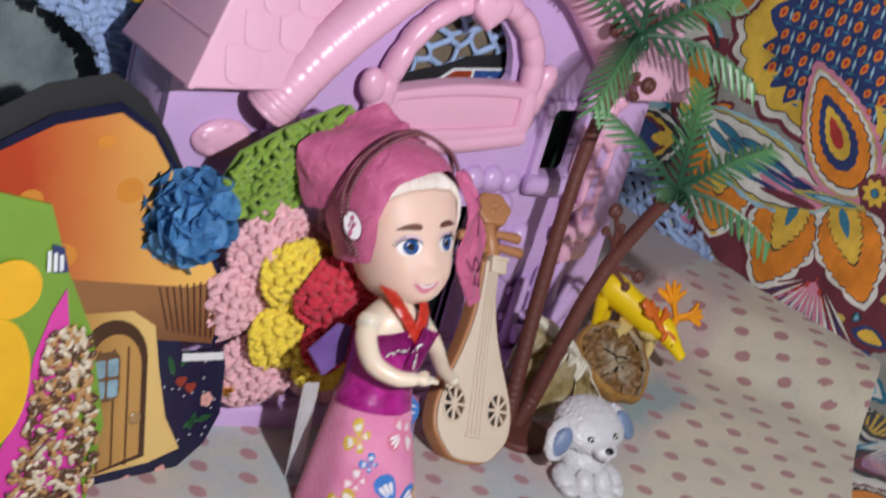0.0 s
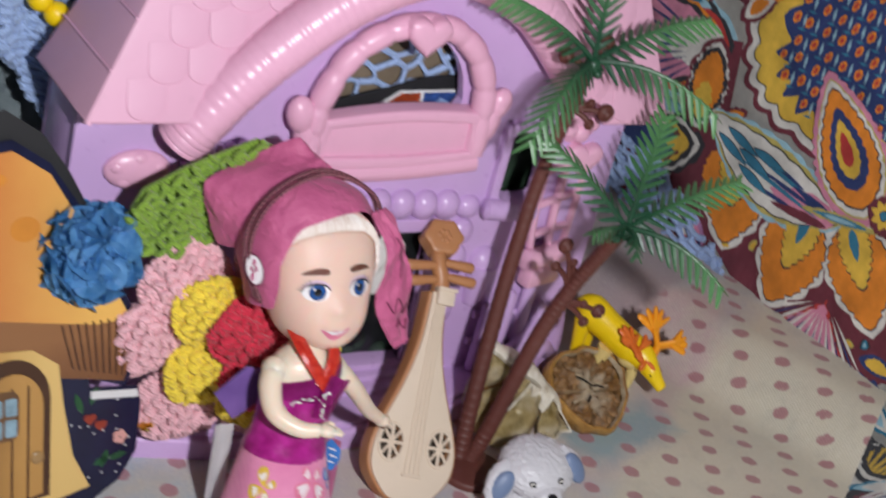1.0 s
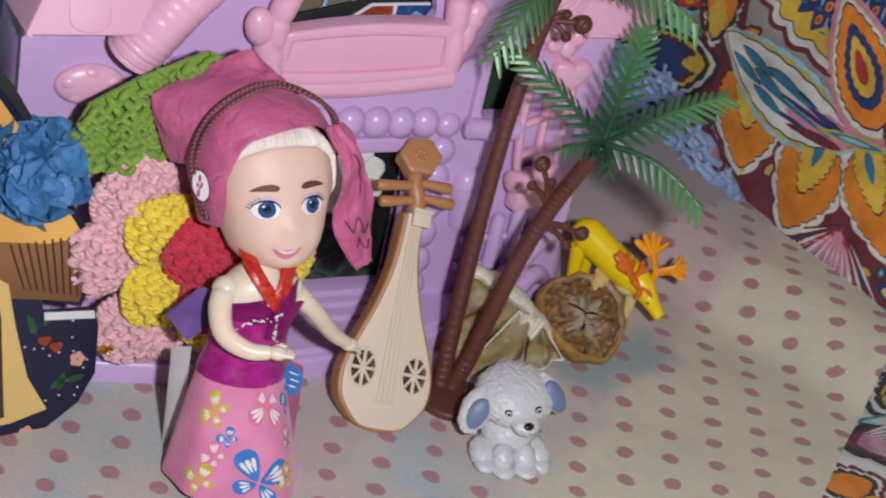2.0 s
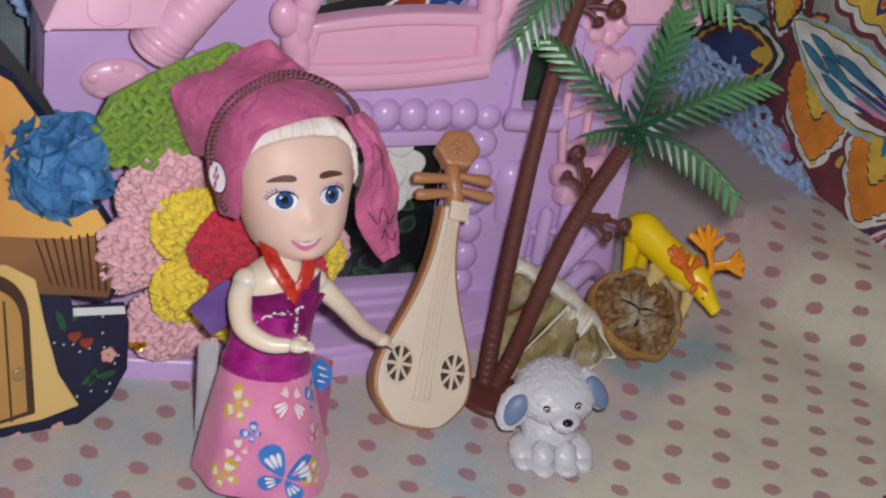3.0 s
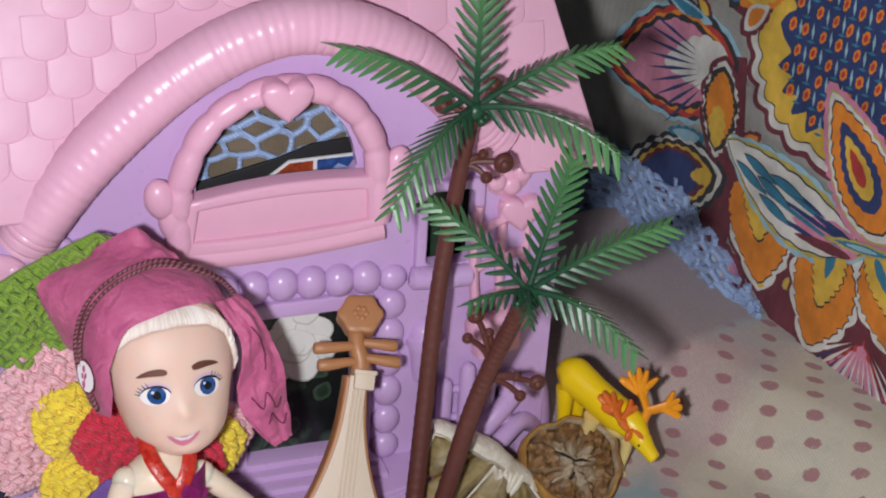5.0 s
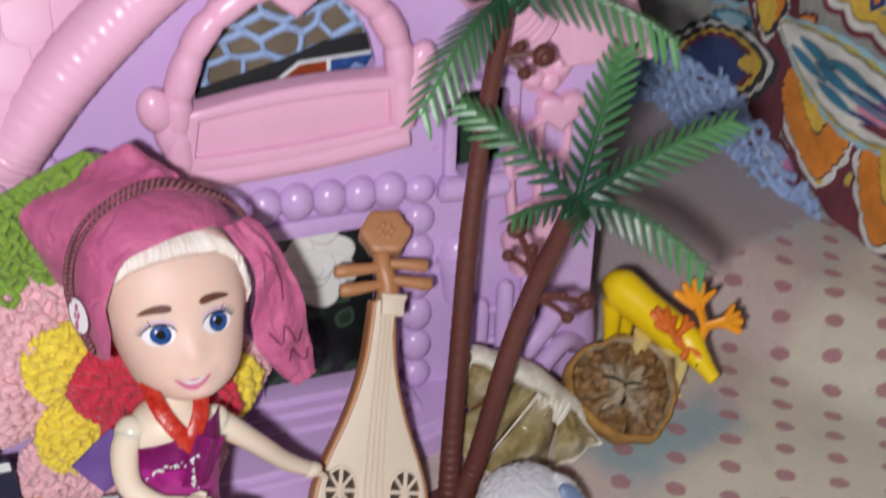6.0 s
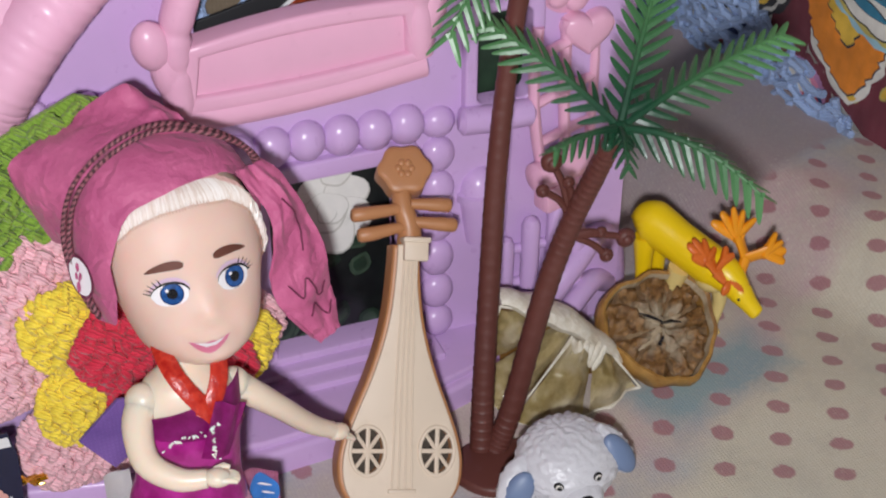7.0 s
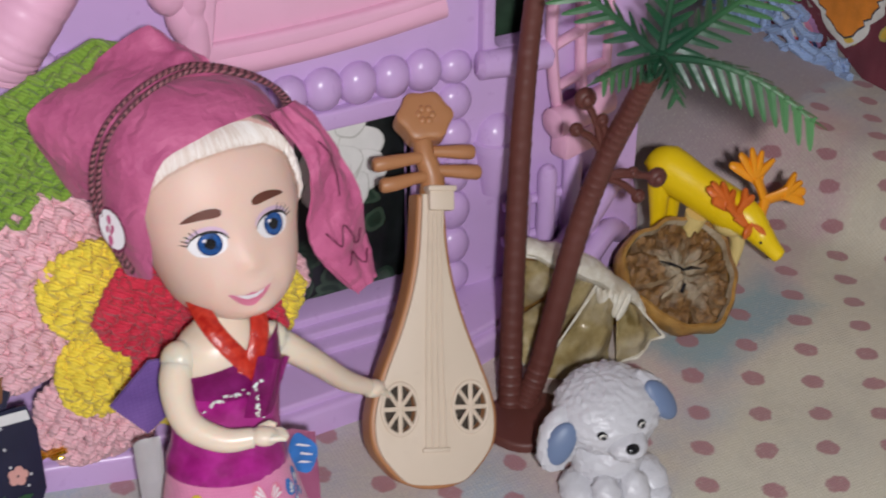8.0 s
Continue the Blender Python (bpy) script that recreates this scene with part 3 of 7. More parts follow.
bm = bmesh.new()
RIDGE = 60
face_plate(bm, [roof_point(*q) for q in [(-108, 0)] + NOTCH + [(57, 0), (40, RIDGE), (-79, RIDGE)]], 2.4)
top_y, top_z = roof_point(0, RIDGE)[1:]
roof = part("roof", bm, ROOF_PINK, house, "pale pink scalloped roof")
bm = bmesh.new()
EAVE, HIP = [(-108, -9, 93.8), (-110.5, 26, 93.4)], [(-79, top_y, top_z), (-80, 26, top_z)]
face_plate(bm, [EAVE[0], HIP[0], HIP[1], EAVE[1]], 1.6)
side = part("roof_side", bm, ROOF_PINK, house)
for k in range(1, 5):
    g = k / 5
    a, b = Vector(EAVE[0]).lerp(Vector(HIP[0]), g), Vector(EAVE[1]).lerp(Vector(HIP[1]), g)
    bm = bmesh.new()
    sweep(bm, [a + Vector((-0.1, 0, 0)), (a + b) * 0.5 + Vector((-0.1, -0.1, 0)), b + Vector((-0.1, 0, 0))], 0.35, 6)
    part("course_edge", bm, ROOF_PINK, side)
bm = bmesh.new()
face_plate(bm, [(57, -9, 93.5), (58, 26, 94.5), (40, 26, top_z), (40, top_y, top_z)], 2.0)
face_plate(bm, [(-79, top_y, top_z), (40, top_y, top_z), (40, 26, top_z), (-76, 26, top_z)], 2.0)
part("roof_rear", bm, ROOF_PINK, house)
bm = bmesh.new()
front = smooth_path([Vector(q) + Vector((0, 1, 1.5)) for q in ROLL], 4)
rear = smooth_path([roof_point(x, d) for x, d in NOTCH], 4)
grid(bm, lambda u, v: Vector(front[min(len(front) - 1, round(u * (len(front) - 1)))]).lerp(Vector(rear[min(len(rear) - 1, round(u * (len(rear) - 1)))]), v), 44, 3)
part("dormer_top", bm, ROOF_PINK, house)
# scalloped shingles, each proud of the slope
t = bmesh.new()
slab(t, [[(-4.75, 9.5), (-4.75, 2.6)] + arc(0, 2.6, 4.75, 3.0, 180, 360, 8)[1:-1] + [(4.75, 2.6), (4.75, 9.5)]], -0.42, 0.0, 0.32, segs=2)
for v in t.verts:
    v.co.y *= 1.0 if v.co.y > -0.05 else 0.16 + 0.75 * max(0.0, 1 - v.co.z / 9.5)
shingle_mesh = mesh_of("shingle", t, ROOF_PINK, 60)
slope = math.degrees(math.atan2(0.944, 0.33))
for row in range(7):
    for k in range(19):
        x = -113 + 9.7 * k + (4.85 if row % 2 else 0)
        d = 1.0 + 8.6 * row
        lo_x, hi_x = -103.0 + 0.483 * (d + 9), 52 - 0.283 * (d + 9)
        over = max(np.interp(x + e, [q[0] for q in NOTCH], [q[1] for q in NOTCH], left=-1, right=-1) for e in (-5, 0, 5))
        if not lo_x < x < hi_x or d < over + 0.5:
            continue
        ob = new("shingle", shingle_mesh)
        ob.parent = roof
        px, py, pz = roof_point(x, d)
        ob.matrix_basis = mm(px, py - 0.1, pz + 0.1, slope - 90 + random.uniform(-0.25, 0.25), 0, 0)

# ---- doll: one plain figure ----
def doll():
    bm = bmesh.new()
    K = {"skin": 0, "scarf": 1, "hair": 2, "cord": 3, "top": 4, "ribbon": 5, "skirt": 6, "white": 7, "iris": 8, "black": 9, "lip": 10, "brow": 11, "butterfly": 12, "yellow": 13, "foil": 14, "ink": 15, "root": 16, "thread": 17, "rim": 18, "lilac": 19, "body": 20, "peach": 21}
    # face: rings of height, half width, front depth, back depth, turned a little under the scarf
    rings = [(-14.9, 1.4, 4.3, -1.0), (-14.2, 4.3, 7.5, 1.5), (-12.7, 6.9, 9.6, 4.5), (-10.3, 9.0, 10.7, 8.0), (-7.1, 10.2, 11.3, 10.5), (-3.0, 11.2, 11.4, 12.2), (1.0, 12.3, 11.3, 13.2),
             (5.0, 12.4, 11.3, 13.4), (9.0, 12.0, 10.6, 13.0), (12.5, 10.4, 9.0, 11.0), (15.2, 7.4, 6.2, 8.0), (16.6, 3.5, 2.8, 4.0), (16.9, 0.6, 0.5, 0.6)]
    face_prof = smooth_path(rings, 4)
    N = 80
    tmp = bmesh.new()
    rows = []
    for z, w, fr, bk in face_prof:
        row = []
        for k in range(N):
            a = 2 * math.pi * k / N
            ca, sa = math.cos(a), math.sin(a)
            x = w * math.copysign(abs(ca) ** 0.92, ca)
            y = -fr * abs(sa) ** 0.85 if sa > 0 else bk * abs(sa)
            # nose, full cheeks, eye hollows, lips and chin
            if y < 0:
                xc = x + 0.5
                y -= 1.25 * math.exp(-((xc / 1.9) ** 2 + ((z + 5.0) / 1.5) ** 2)) + 0.35 * math.exp(-((xc / 2.0) ** 2 + ((z + 2.2) / 2.6) ** 2))
                for sd in (-1, 1):
                    y -= 0.55 * math.exp(-(((xc - sd * 5.6) / 2.8) ** 2 + ((z + 7.6) / 2.6) ** 2))
                    y += 0.50 * math.exp(-(((xc - sd * 5.0) / 3.0) ** 2 + ((z + 0.6) / 2.2) ** 2))
                    y += 0.45 * math.exp(-(((xc - sd * 3.9) / 0.9) ** 2 + ((z + 9.0) / 1.1) ** 2))
                y -= 0.55 * math.exp(-((xc / 3.0) ** 2 + ((z + 9.2) / 1.3) ** 2)) + 0.6 * math.exp(-((xc / 2.8) ** 2 + ((z + 13.0) / 1.7) ** 2))
                y += 0.35 * math.exp(-((xc / 2.4) ** 2 + ((z + 11.2) / 0.8) ** 2))
            row.append(tmp.verts.new((x, y, z)))
        rows.append(row)
    for r, q in zip(rows, rows[1:]):
        for k in range(N):
            tmp.faces.new((r[k], r[(k + 1) % N], q[(k + 1) % N], q[k]))
    tmp.faces.new(rows[0]), tmp.faces.new(rows[-1])
    tree = BVHTree.FromBMesh(tmp)
    face, head = bmesh.new(), bmesh.new()
    join(face, tmp)

    def on_face(x, z, lift=0.12):
        hit = tree.ray_cast(Vector((x, -40, z)), Vector((0, 1, 0)))
        return hit[0] + Vector((0, -lift, 0)) if hit[0] else Vector((x, 0, z))

    def patch(outline, mat, lift):
        c = [sum(q[i] for q in outline) / len(outline) for i in (0, 1)]
        n = len(outline)
        mid, last = face.verts.new(on_face(*c, lift)), None
        for g in (0.35, 0.7, 1.0):
            row = [face.verts.new(on_face(c[0] + (x - c[0]) * g, c[1] + (z - c[1]) * g, lift)) for x, z in outline]
            for i in range(n):
                face.faces.new((mid, row[i], row[(i + 1) % n]) if last is None else (last[i], row[i], row[(i + 1) % n], last[(i + 1) % n])).material_index = mat
            last = row

    def strip(pts, half, mat, lift):
        """A painted stroke along pts, half wide, one width for each point."""
        left, right = [], []
        for i, (x, z) in enumerate(pts):
            x0, z0 = pts[max(i - 1, 0)]
            x1, z1 = pts[min(i + 1, len(pts) - 1)]
            ln = math.hypot(x1 - x0, z1 - z0)
            nx, nz = -(z1 - z0) / ln * half[i], (x1 - x0) / ln * half[i]
            left.append((x + nx, z + nz)), right.append((x - nx, z - nz))
        vs = [[face.verts.new(on_face(x + (u - x) * g, z + (v - z) * g, lift)) for (x, z), (u, v) in zip(left, right)] for g in (0.0, 0.5, 1.0)]
        for a, b in zip(vs, vs[1:]):
            for i in range(len(pts) - 1):
                face.faces.new((a[i], a[i + 1], b[i + 1], b[i])).material_index = mat

    for sd, ex, ez in ((-1, -5.45, -0.95), (1, 4.5, -0.95)):
        # lilac eye shadow, white of the eye with a flat lower lid, iris, pupil, glints
        shade = arc(ex, ez, 3.0, 2.45, 20, 160, 12)
        strip(shade, [0.10 + 0.22 * math.sin(math.pi * i / 12) for i in range(13)], K["lilac"], 0.07)
        white = [(ex + 2.75 * math.cos(t) * (1.0 if math.sin(t) > 0 else 0.92), ez + (1.85 if math.sin(t) > 0 else 1.75) * math.copysign(abs(math.sin(t)) ** 0.8, math.sin(t))) for t in [2 * math.pi * i / 28 for i in range(28)]]
        patch(white, K["white"], 0.10)
        for k, (r, mat) in enumerate(((1.74, "rim"), (1.56, "iris"), (0.82, "black"))):
            patch([(ex + 0.2 + x, ez + 0.12 + z) for x, z in arc(0, 0, r * 0.97, r, 0, 360, 24)[:-1]], K[mat], 0.14 + 0.035 * k)
        patch([(ex - 0.45 + x, ez + 0.75 + z) for x, z in arc(0, 0, 0.26, 0.26, 0, 360, 10)[:-1]], K["white"], 0.27)
        lid = arc(ex, ez - 0.1, 2.8, 2.02, 12, 168, 16)
        strip(lid, [0.05 + 0.15 * math.sin(math.pi * min(1.0, i / 16 + 0.1)) for i in range(17)], K["black"], 0.20)
        for k in range(5):
            a = radians(90 - sd * (24 + 13 * k))
            b0, b1 = (ex + 2.8 * math.cos(a), ez - 0.1 + 2.2 * math.sin(a)), (ex + 3.9 * math.cos(a), ez + 0.1 + 3.05 * math.sin(a))
            strip([b0, ((b0[0] + b1[0]) / 2, (b0[1] + b1[1]) / 2), b1], [0.11, 0.08, 0.02], K["black"], 0.18)
        # brows: thick inside, thin outside
        brow = [(ex + sd * (-2.6 + 5.6 * i / 10), ez + 3.75 + 0.9 * math.sin(math.pi * (0.18 + 0.66 * i / 10)) - 0.25 * (i / 10)) for i in range(11)]
        strip(brow, [0.30, 0.62, 0.70, 0.72, 0.70, 0.66, 0.60, 0.52, 0.42, 0.28, 0.06], K["brow"], 0.08)
    # open smile: dark pink lips, white teeth, soft lower lip
    mx, mz = -1.35, -9.2
    wide = [-3.2 + 6.4 * i / 12 for i in range(13)]
    top = [mz + 0.30 - 0.55 * math.cos(math.pi * x / 6.4) + 0.16 * math.cos(2 * math.pi * x / 3.0) * (abs(x) < 1.5) for x in wide]
    low = [mz + 0.30 - 2.65 * math.cos(math.pi * x / 6.4) ** 0.9 for x in wide]
    patch([(mx + x, z) for x, z in zip(wide, top)] + [(mx + x, z) for x, z in reversed(list(zip(wide, low))[1:-1])], K["lip"], 0.08)
    patch([(mx + x * 0.74, z - 0.28) for x, z in zip(wide, top)] + [(mx + x * 0.74, 0.38 * z + 0.62 * t - 0.10) for x, z, t in reversed(list(zip(wide, low, top))[1:-1])], K["white"], 0.13)
    # pale blond hair combed back from the hairline
    HAIR_A = (18, 27, 33, 40, 58, 86, 110, 132, 149, 160, 168)
    HAIR_Z = (-1.0, 3.0, 5.2, 8.2, 10.7, 11.5, 11.3, 10.2, 8.2, 4.6, 2.0)

    def scalp(a, z, g):
        ca, sa = math.cos(a), math.sin(a)
        w2, f2, b2 = [np.interp(z, [q[0] for q in face_prof], [q[i] for q in face_prof]) for i in (1, 2, 3)]
        return Vector((w2 * g * math.copysign(abs(ca) ** 0.92, ca), (-f2 * abs(sa) ** 0.85 if sa > 0 else b2 * abs(sa)) * g, z))

    rnd = random.Random(12)
    count = 200
    for k in range(count):
        deg = 20 + 147 * (k + rnd.uniform(-0.3, 0.3)) / (count - 1)
        a, z0 = radians(deg), np.interp(deg, HAIR_A, HAIR_Z)
        # strands leave the hairline square to it: upwards over the brow, backwards at the temples
        slope = (np.interp(deg + 3, HAIR_A, HAIR_Z) - np.interp(deg - 3, HAIR_A, HAIR_Z)) / 6
        back = max(-2.6, min(2.6, -slope * 4.5))
        pts = []
        for j in range(7):
            g = j / 6
            dz = 5.0 * g / math.hypot(1, back * 0.55)
            aa = a + radians(back * 4.2 * g + rnd.uniform(-0.35, 0.35))
            zz = min(16.0, z0 + dz)
            pts.append(scalp(aa, zz, 1.012 + 0.075 * math.sin(math.pi * min(1, 0.10 + 0.62 * g)) * (0.65 + 0.35 * math.sin(math.pi * (deg - 20) / 147)) + rnd.uniform(-0.011, 0.011)))
        fat = rnd.uniform(0.72, 1.12)
        sweep(face, pts[:5], [0.08, 0.22 * fat, 0.30 * fat, 0.30 * fat, 0.16], 5, K["hair"])
        sweep(face, [q * 0.985 for q in pts[3:]], [0.20, 0.27 * fat, 0.27 * fat, 0.25 * fat], 5, K["peach"])
        if k % 3 == 0:
            sweep(face, [scalp(a, z0 - 0.55, 1.001), scalp(a, z0 - 0.1, 1.008), scalp(a, z0 + 0.4, 1.02)], [0.03, 0.10, 0.12], 5, K["root"])
    join(head, face, pose(2.26, -0.98, -1.31, 1.3, -8.61, -8.12))
    # skull that the scarf is drawn over: height, half width, front and back depth
    skull_rings = [(-14.6, 1.4, 4.5, -1.0), (-12.5, 7.0, 10.2, 4.5), (-10.2, 9.4, 11.4, 8.0), (-7.0, 11.2, 11.9, 10.5), (-3.0, 12.0, 11.9, 12.2), (1.0, 13.4, 11.7, 13.2),
                   (5.0, 13.6, 11.7, 13.6), (9.0, 13.5, 11.0, 13.2), (12.5, 11.4, 9.2, 11.4), (15.2, 8.1, 6.2, 8.2), (16.6, 3.8, 2.8, 4.0), (16.9, 0.6, 0.5, 0.6)]
    prof = smooth_path(skull_rings, 4)
    N = 64

    # scarf cap: drawn off the skull, open over the face
    EDGE_A = (20, 26, 32, 43, 53, 65, 92, 116, 128, 138, 147, 153, 160)
    EDGE_Z = (-9.0, -4.0, 3.4, 7.6, 11.0, 11.8, 11.2, 9.6, 8.7, 6.4, 1.4, -4.0, -9.0)
    def skull(a, z, g):
        ca, sa = math.cos(a), math.sin(a)
        i = min(range(len(prof)), key=lambda n: abs(prof[n][0] - z))
        _, w2, f2, b2 = prof[i]
        return Vector((w2 * g * math.copysign(abs(ca) ** 0.92, ca), (-f2 * abs(sa) ** 0.85 if sa > 0 else b2 * abs(sa)) * g, z))
    capm = bmesh.new()
    rows = []
    for z, w, fr, bk in prof:
        if z < -8:
            continue
        row = []
        for k in range(N):
            a = 2 * math.pi * k / N
            ca, sa = math.cos(a), math.sin(a)
            edge = float(np.interp(math.degrees(a), EDGE_A, EDGE_Z)) if sa > 0 else -9.0
            zz = max(z, min(edge, 16.9))
            g = 1.088 + 0.014 * (0.5 * math.sin(5 * a + zz * 0.6) + 0.4 * math.sin(11 * a - zz * 0.4)) + 0.022 * noise.noise(Vector((math.cos(a) * 3.2, math.sin(a) * 3.2, zz * 0.30)))
            q = skull(a, zz, g)
            q.z = zz + 3.2 * min(1.0, max(0.0, (zz - 3) / 11)) ** 1.3
            row.append(capm.verts.new(q))
        rows.append(row)
    for r, s in zip(rows, rows[1:]):
        for k in range(N):
            capm.faces.new((r[k], r[(k + 1) % N], s[(k + 1) % N], s[k])).material_index = K["scarf"]
    capm.faces.new(rows[-1]).material_index = K["scarf"]
    join(head, capm)

    def sheet(fn, nu, nv, mat, thick=0.35):
        t = bmesh.new()
        grid(t, fn, nu, nv, mat)
        bmesh.ops.recalc_face_normals(t, faces=t.faces)
        bmesh.ops.solidify(t, geom=t.faces, thickness=thick)
        for f in t.faces:
            f.material_index = mat
        join(head, t)

    def between(first, second, nu):
        a, b = smooth_path(first, 6), smooth_path(second, 6)
        def at(p, u):
            k = u * (len(p) - 1)
            n = min(int(k), len(p) - 2)
            return Vector(p[n]).lerp(Vector(p[n + 1]), k - n)
        return lambda u, v: at(a, u).lerp(at(b, u), v)

    # back corner of the kerchief, standing up and away
    cf = between([(-14, 4, 2), (-14, 1, 10), (-9.5, -2, 17.5), (-2, -3, 20.5), (6, -2, 19.5)], [(-13.5, 14, 3.5), (-20, 12.5, 15), (-11.5, 9, 22.5), (-3, 4, 26.8), (3.5, 3, 23.5)], 6)
    sheet(lambda u, v: cf(u, v) + Vector((0.5 * math.sin(u * 9 + v * 3), 0.7 * math.sin(u * 14 + v), 0.7 * math.sin(v * 6 + u * 11) * v)) + Vector((0.3, -1.0, 0.5)) * (1.3 * noise.noise(Vector((u * 5.5, v * 2.5, 3.0))) + 0.5 * noise.noise(Vector((u * 13, v * 6, 1.0)))), 44, 18, K["scarf"], 0.5)
    # flap beside the cheek, with pen strokes
    ff = between([(8.0, -10.6, 14.0), (12.6, -10.8, 6), (13.4, -9.6, -3), (14.6, -8.6, -9), (22.4, -6.6, -16.5)], [(14.0, -7, 15), (19.2, -7.6, 9), (22.6, -7.4, 2), (26.0, -5.8, -8), (26.2, -5.6, -14)], 6)
    fl = lambda u, v: ff(u, v) + Vector((0.25 * math.sin(u * 9 + v * 5), 0.9 * math.sin(math.pi * v) * -1 + 0.5 * math.sin(u * 13 + 4 * v), 0.35 * math.sin(u * 17) * v)) + Vector((0.2, -0.8, 0.1)) * (1.1 * noise.noise(Vector((u * 6, v * 4, 7.0))) + 0.45 * noise.noise(Vector((u * 15, v * 9, 2.0))))
    sheet(fl, 44, 18, K["scarf"], 0.5)
    for line in ([(0.62, 0.2), (0.72, 0.35), (0.62, 0.5), (0.74, 0.65), (0.68, 0.85)], [(0.84, 0.3), (0.78, 0.55), (0.88, 0.7), (0.82, 0.9)], [(0.2, 0.5), (0.35, 0.62), (0.5, 0.55)]):
        sweep(head, [fl(u, v) + Vector((0, -0.45, 0)) for u, v, _ in smooth_path([(u, v, 0) for u, v in line], 5)], 0.16, 5, K["ink"])
    # twisted cords over the crown
    arcp = smooth_path([(-13.2, -2.5, -6), (-15.4, -1.0, 0), (-16.2, -1.2, 7), (-14.6, -3.6, 14), (-9, -5.6, 19.2), (-1.6, -6.4, 21.3), (8, -6, 18.8), (13.8, -4.4, 14.6), (15.8, -3, 8)], 54)
    for off in (-0.50, 0.50):
        for twin in (0, 1):
            pts = []
            for k, q in enumerate(arcp):
                b = k * 0.9 + twin * math.pi
                pts.append(Vector(q) * 1.012 + Vector((0.14 * math.cos(b) - 0.3 * off, off * 1.5 + 0.17 * math.sin(b), 0.17 * math.cos(b) + 0.65 * off)))
            sweep(head, pts, 0.33, 6, K["cord"] if twin else K["thread"])
    # pale printed oval at the temple
    def oval(r, lift, mat, turn=0.0, sq=0.62):
        c = Vector((-15.6 - lift * 0.8, -3.2 - lift * 0.5, 0.2))
        e1, e2 = Vector((0.45, -0.86, 0.1)).normalized(), Vector((-0.12, 0.25, 0.96)).normalized()
        ring = [head.verts.new(c + e1 * math.cos(t + turn) * r * sq + e2 * math.sin(t + turn) * r) for t in [2 * math.pi * k / 16 for k in range(16)]]
        head.faces.new(ring).material_index = mat
    oval(3.5, -0.06, K["ink"])
    oval(3.05, 0.0, K["white"])
    for dx, dz, r in ((0.2, 1.5, 0.75), (0.3, -1.5, 0.85), (-0.7, 0.3, 0.6), (0.9, 0.1, 0.6), (-0.2, -0.3, 0.45)):
        c = Vector((-15.95, -3.5 + dx, 0.2 + dz))
        ring = [head.verts.new(c + Vector((0.2 * math.cos(t), -0.5 * math.cos(t), math.sin(t))) * r) for t in [2 * math.pi * k / 8 for k in range(8)]]
        head.faces.new(ring).material_index = K["scarf"]
    # body
    def lathe(rings, mat, n=28, power=0.95):
        rs = []
        for x, y, z, a, b in smooth_path(rings, 4):
            rs.append([bm.verts.new((x + a * math.cos(2 * math.pi * k / n), y + b * math.sin(2 * math.pi * k / n), z)) for k in range(n)])
        for r, s in zip(rs, rs[1:]):
            for k in range(n):
                bm.faces.new((r[k], r[(k + 1) % n], s[(k + 1) % n], s[k])).material_index = mat
        bm.faces.new(rs[0]).material_index = mat
        bm.faces.new(rs[-1]).material_index = mat
    lathe([(0, 0, 20, 9.0, 7.5), (0, 0, 27, 8.6, 7.0), (0, 0, 36, 8.2, 6.6), (0, 0, 42, 8.8, 6.4), (0, 0, 47, 7.6, 5.6), (0, 0.5, 49.5, 4.6, 4.2), (0, 2.0, 51.5, 3.3, 3.3), (0.4, 5.5, 57, 3.2, 3.2)], K["body"])
    lathe([(0, 0, 24.8, 10.1, 8.6), (0, 0, 26.5, 9.9, 8.3), (0, 0, 30, 9.0, 7.5), (0, 0, 36, 8.8, 7.2), (0, 0, 40.5, 9.3, 7.1), (0, 0, 41.2, 9.0, 6.8)], K["top"])
    # wrapped bodice front that climbs to one side
    t = bmesh.new()
    def wrap(u, v):
        a = radians(200 + 135 * u)
        z0, z1 = 39.5, 42.5 + 7.0 * u ** 1.2
        z = z0 + (z1 - z0) * v
        return (9.3 * math.cos(a) * (1 - 0.10 * v * u), 7.4 * math.sin(a) * (1 - 0.08 * v) - 0.35, z)
    grid(t, wrap, 18, 5, K["top"])
    bmesh.ops.solidify(t, geom=t.faces, thickness=0.4)
    for f in t.faces:
        f.material_index = K["top"]
    join(bm, t)
    # halter ribbon
    for s in (-1, 1):
        pts = smooth_path([(s * -1.0 + 1.2, -7.9, 43.5), (s * 1.8 + 0.6, -7.2, 47.2), (s * 3.9, -4.6, 51.0), (s * 4.3, 1.5, 54.0), (s * 2, 6.5, 55)], 5)
        sweep(bm, pts, 1.55, 8, K["ribbon"], 0.25, up=(0, -1, 0.4))
    # folded panel of shiny cloth at the top of the bodice
    t = bmesh.new()
    def fold(u, v):
        return (-0.4 + 2.2 * v + (4.8 + 0.6 * v) * u, -8.3 - 1.0 * math.sin(math.pi * u) - 0.45 * math.sin(u * 11 + 2 * v) * v - 0.3 * v, 36.5 + 10.4 * v - 1.2 * u * v)
    grid(t, fold, 18, 12, K["top"])
    bmesh.ops.solidify(t, geom=t.faces, thickness=0.4)
    for f in t.faces:
        f.material_index = K["top"]
    join(bm, t)
    # foil specks in a bent line over the bodice, their highlights painted pale
    rnd = random.Random(4)
    chain = smooth_path([(-6.0, 0, 38.2), (-3.0, 0, 40.3), (0.2, 0, 41.2), (2.6, 0, 43.0)], 5) + smooth_path([(1.6, 0, 41.0), (1.2, 0, 38.4), (2.2, 0, 36.2)], 4)
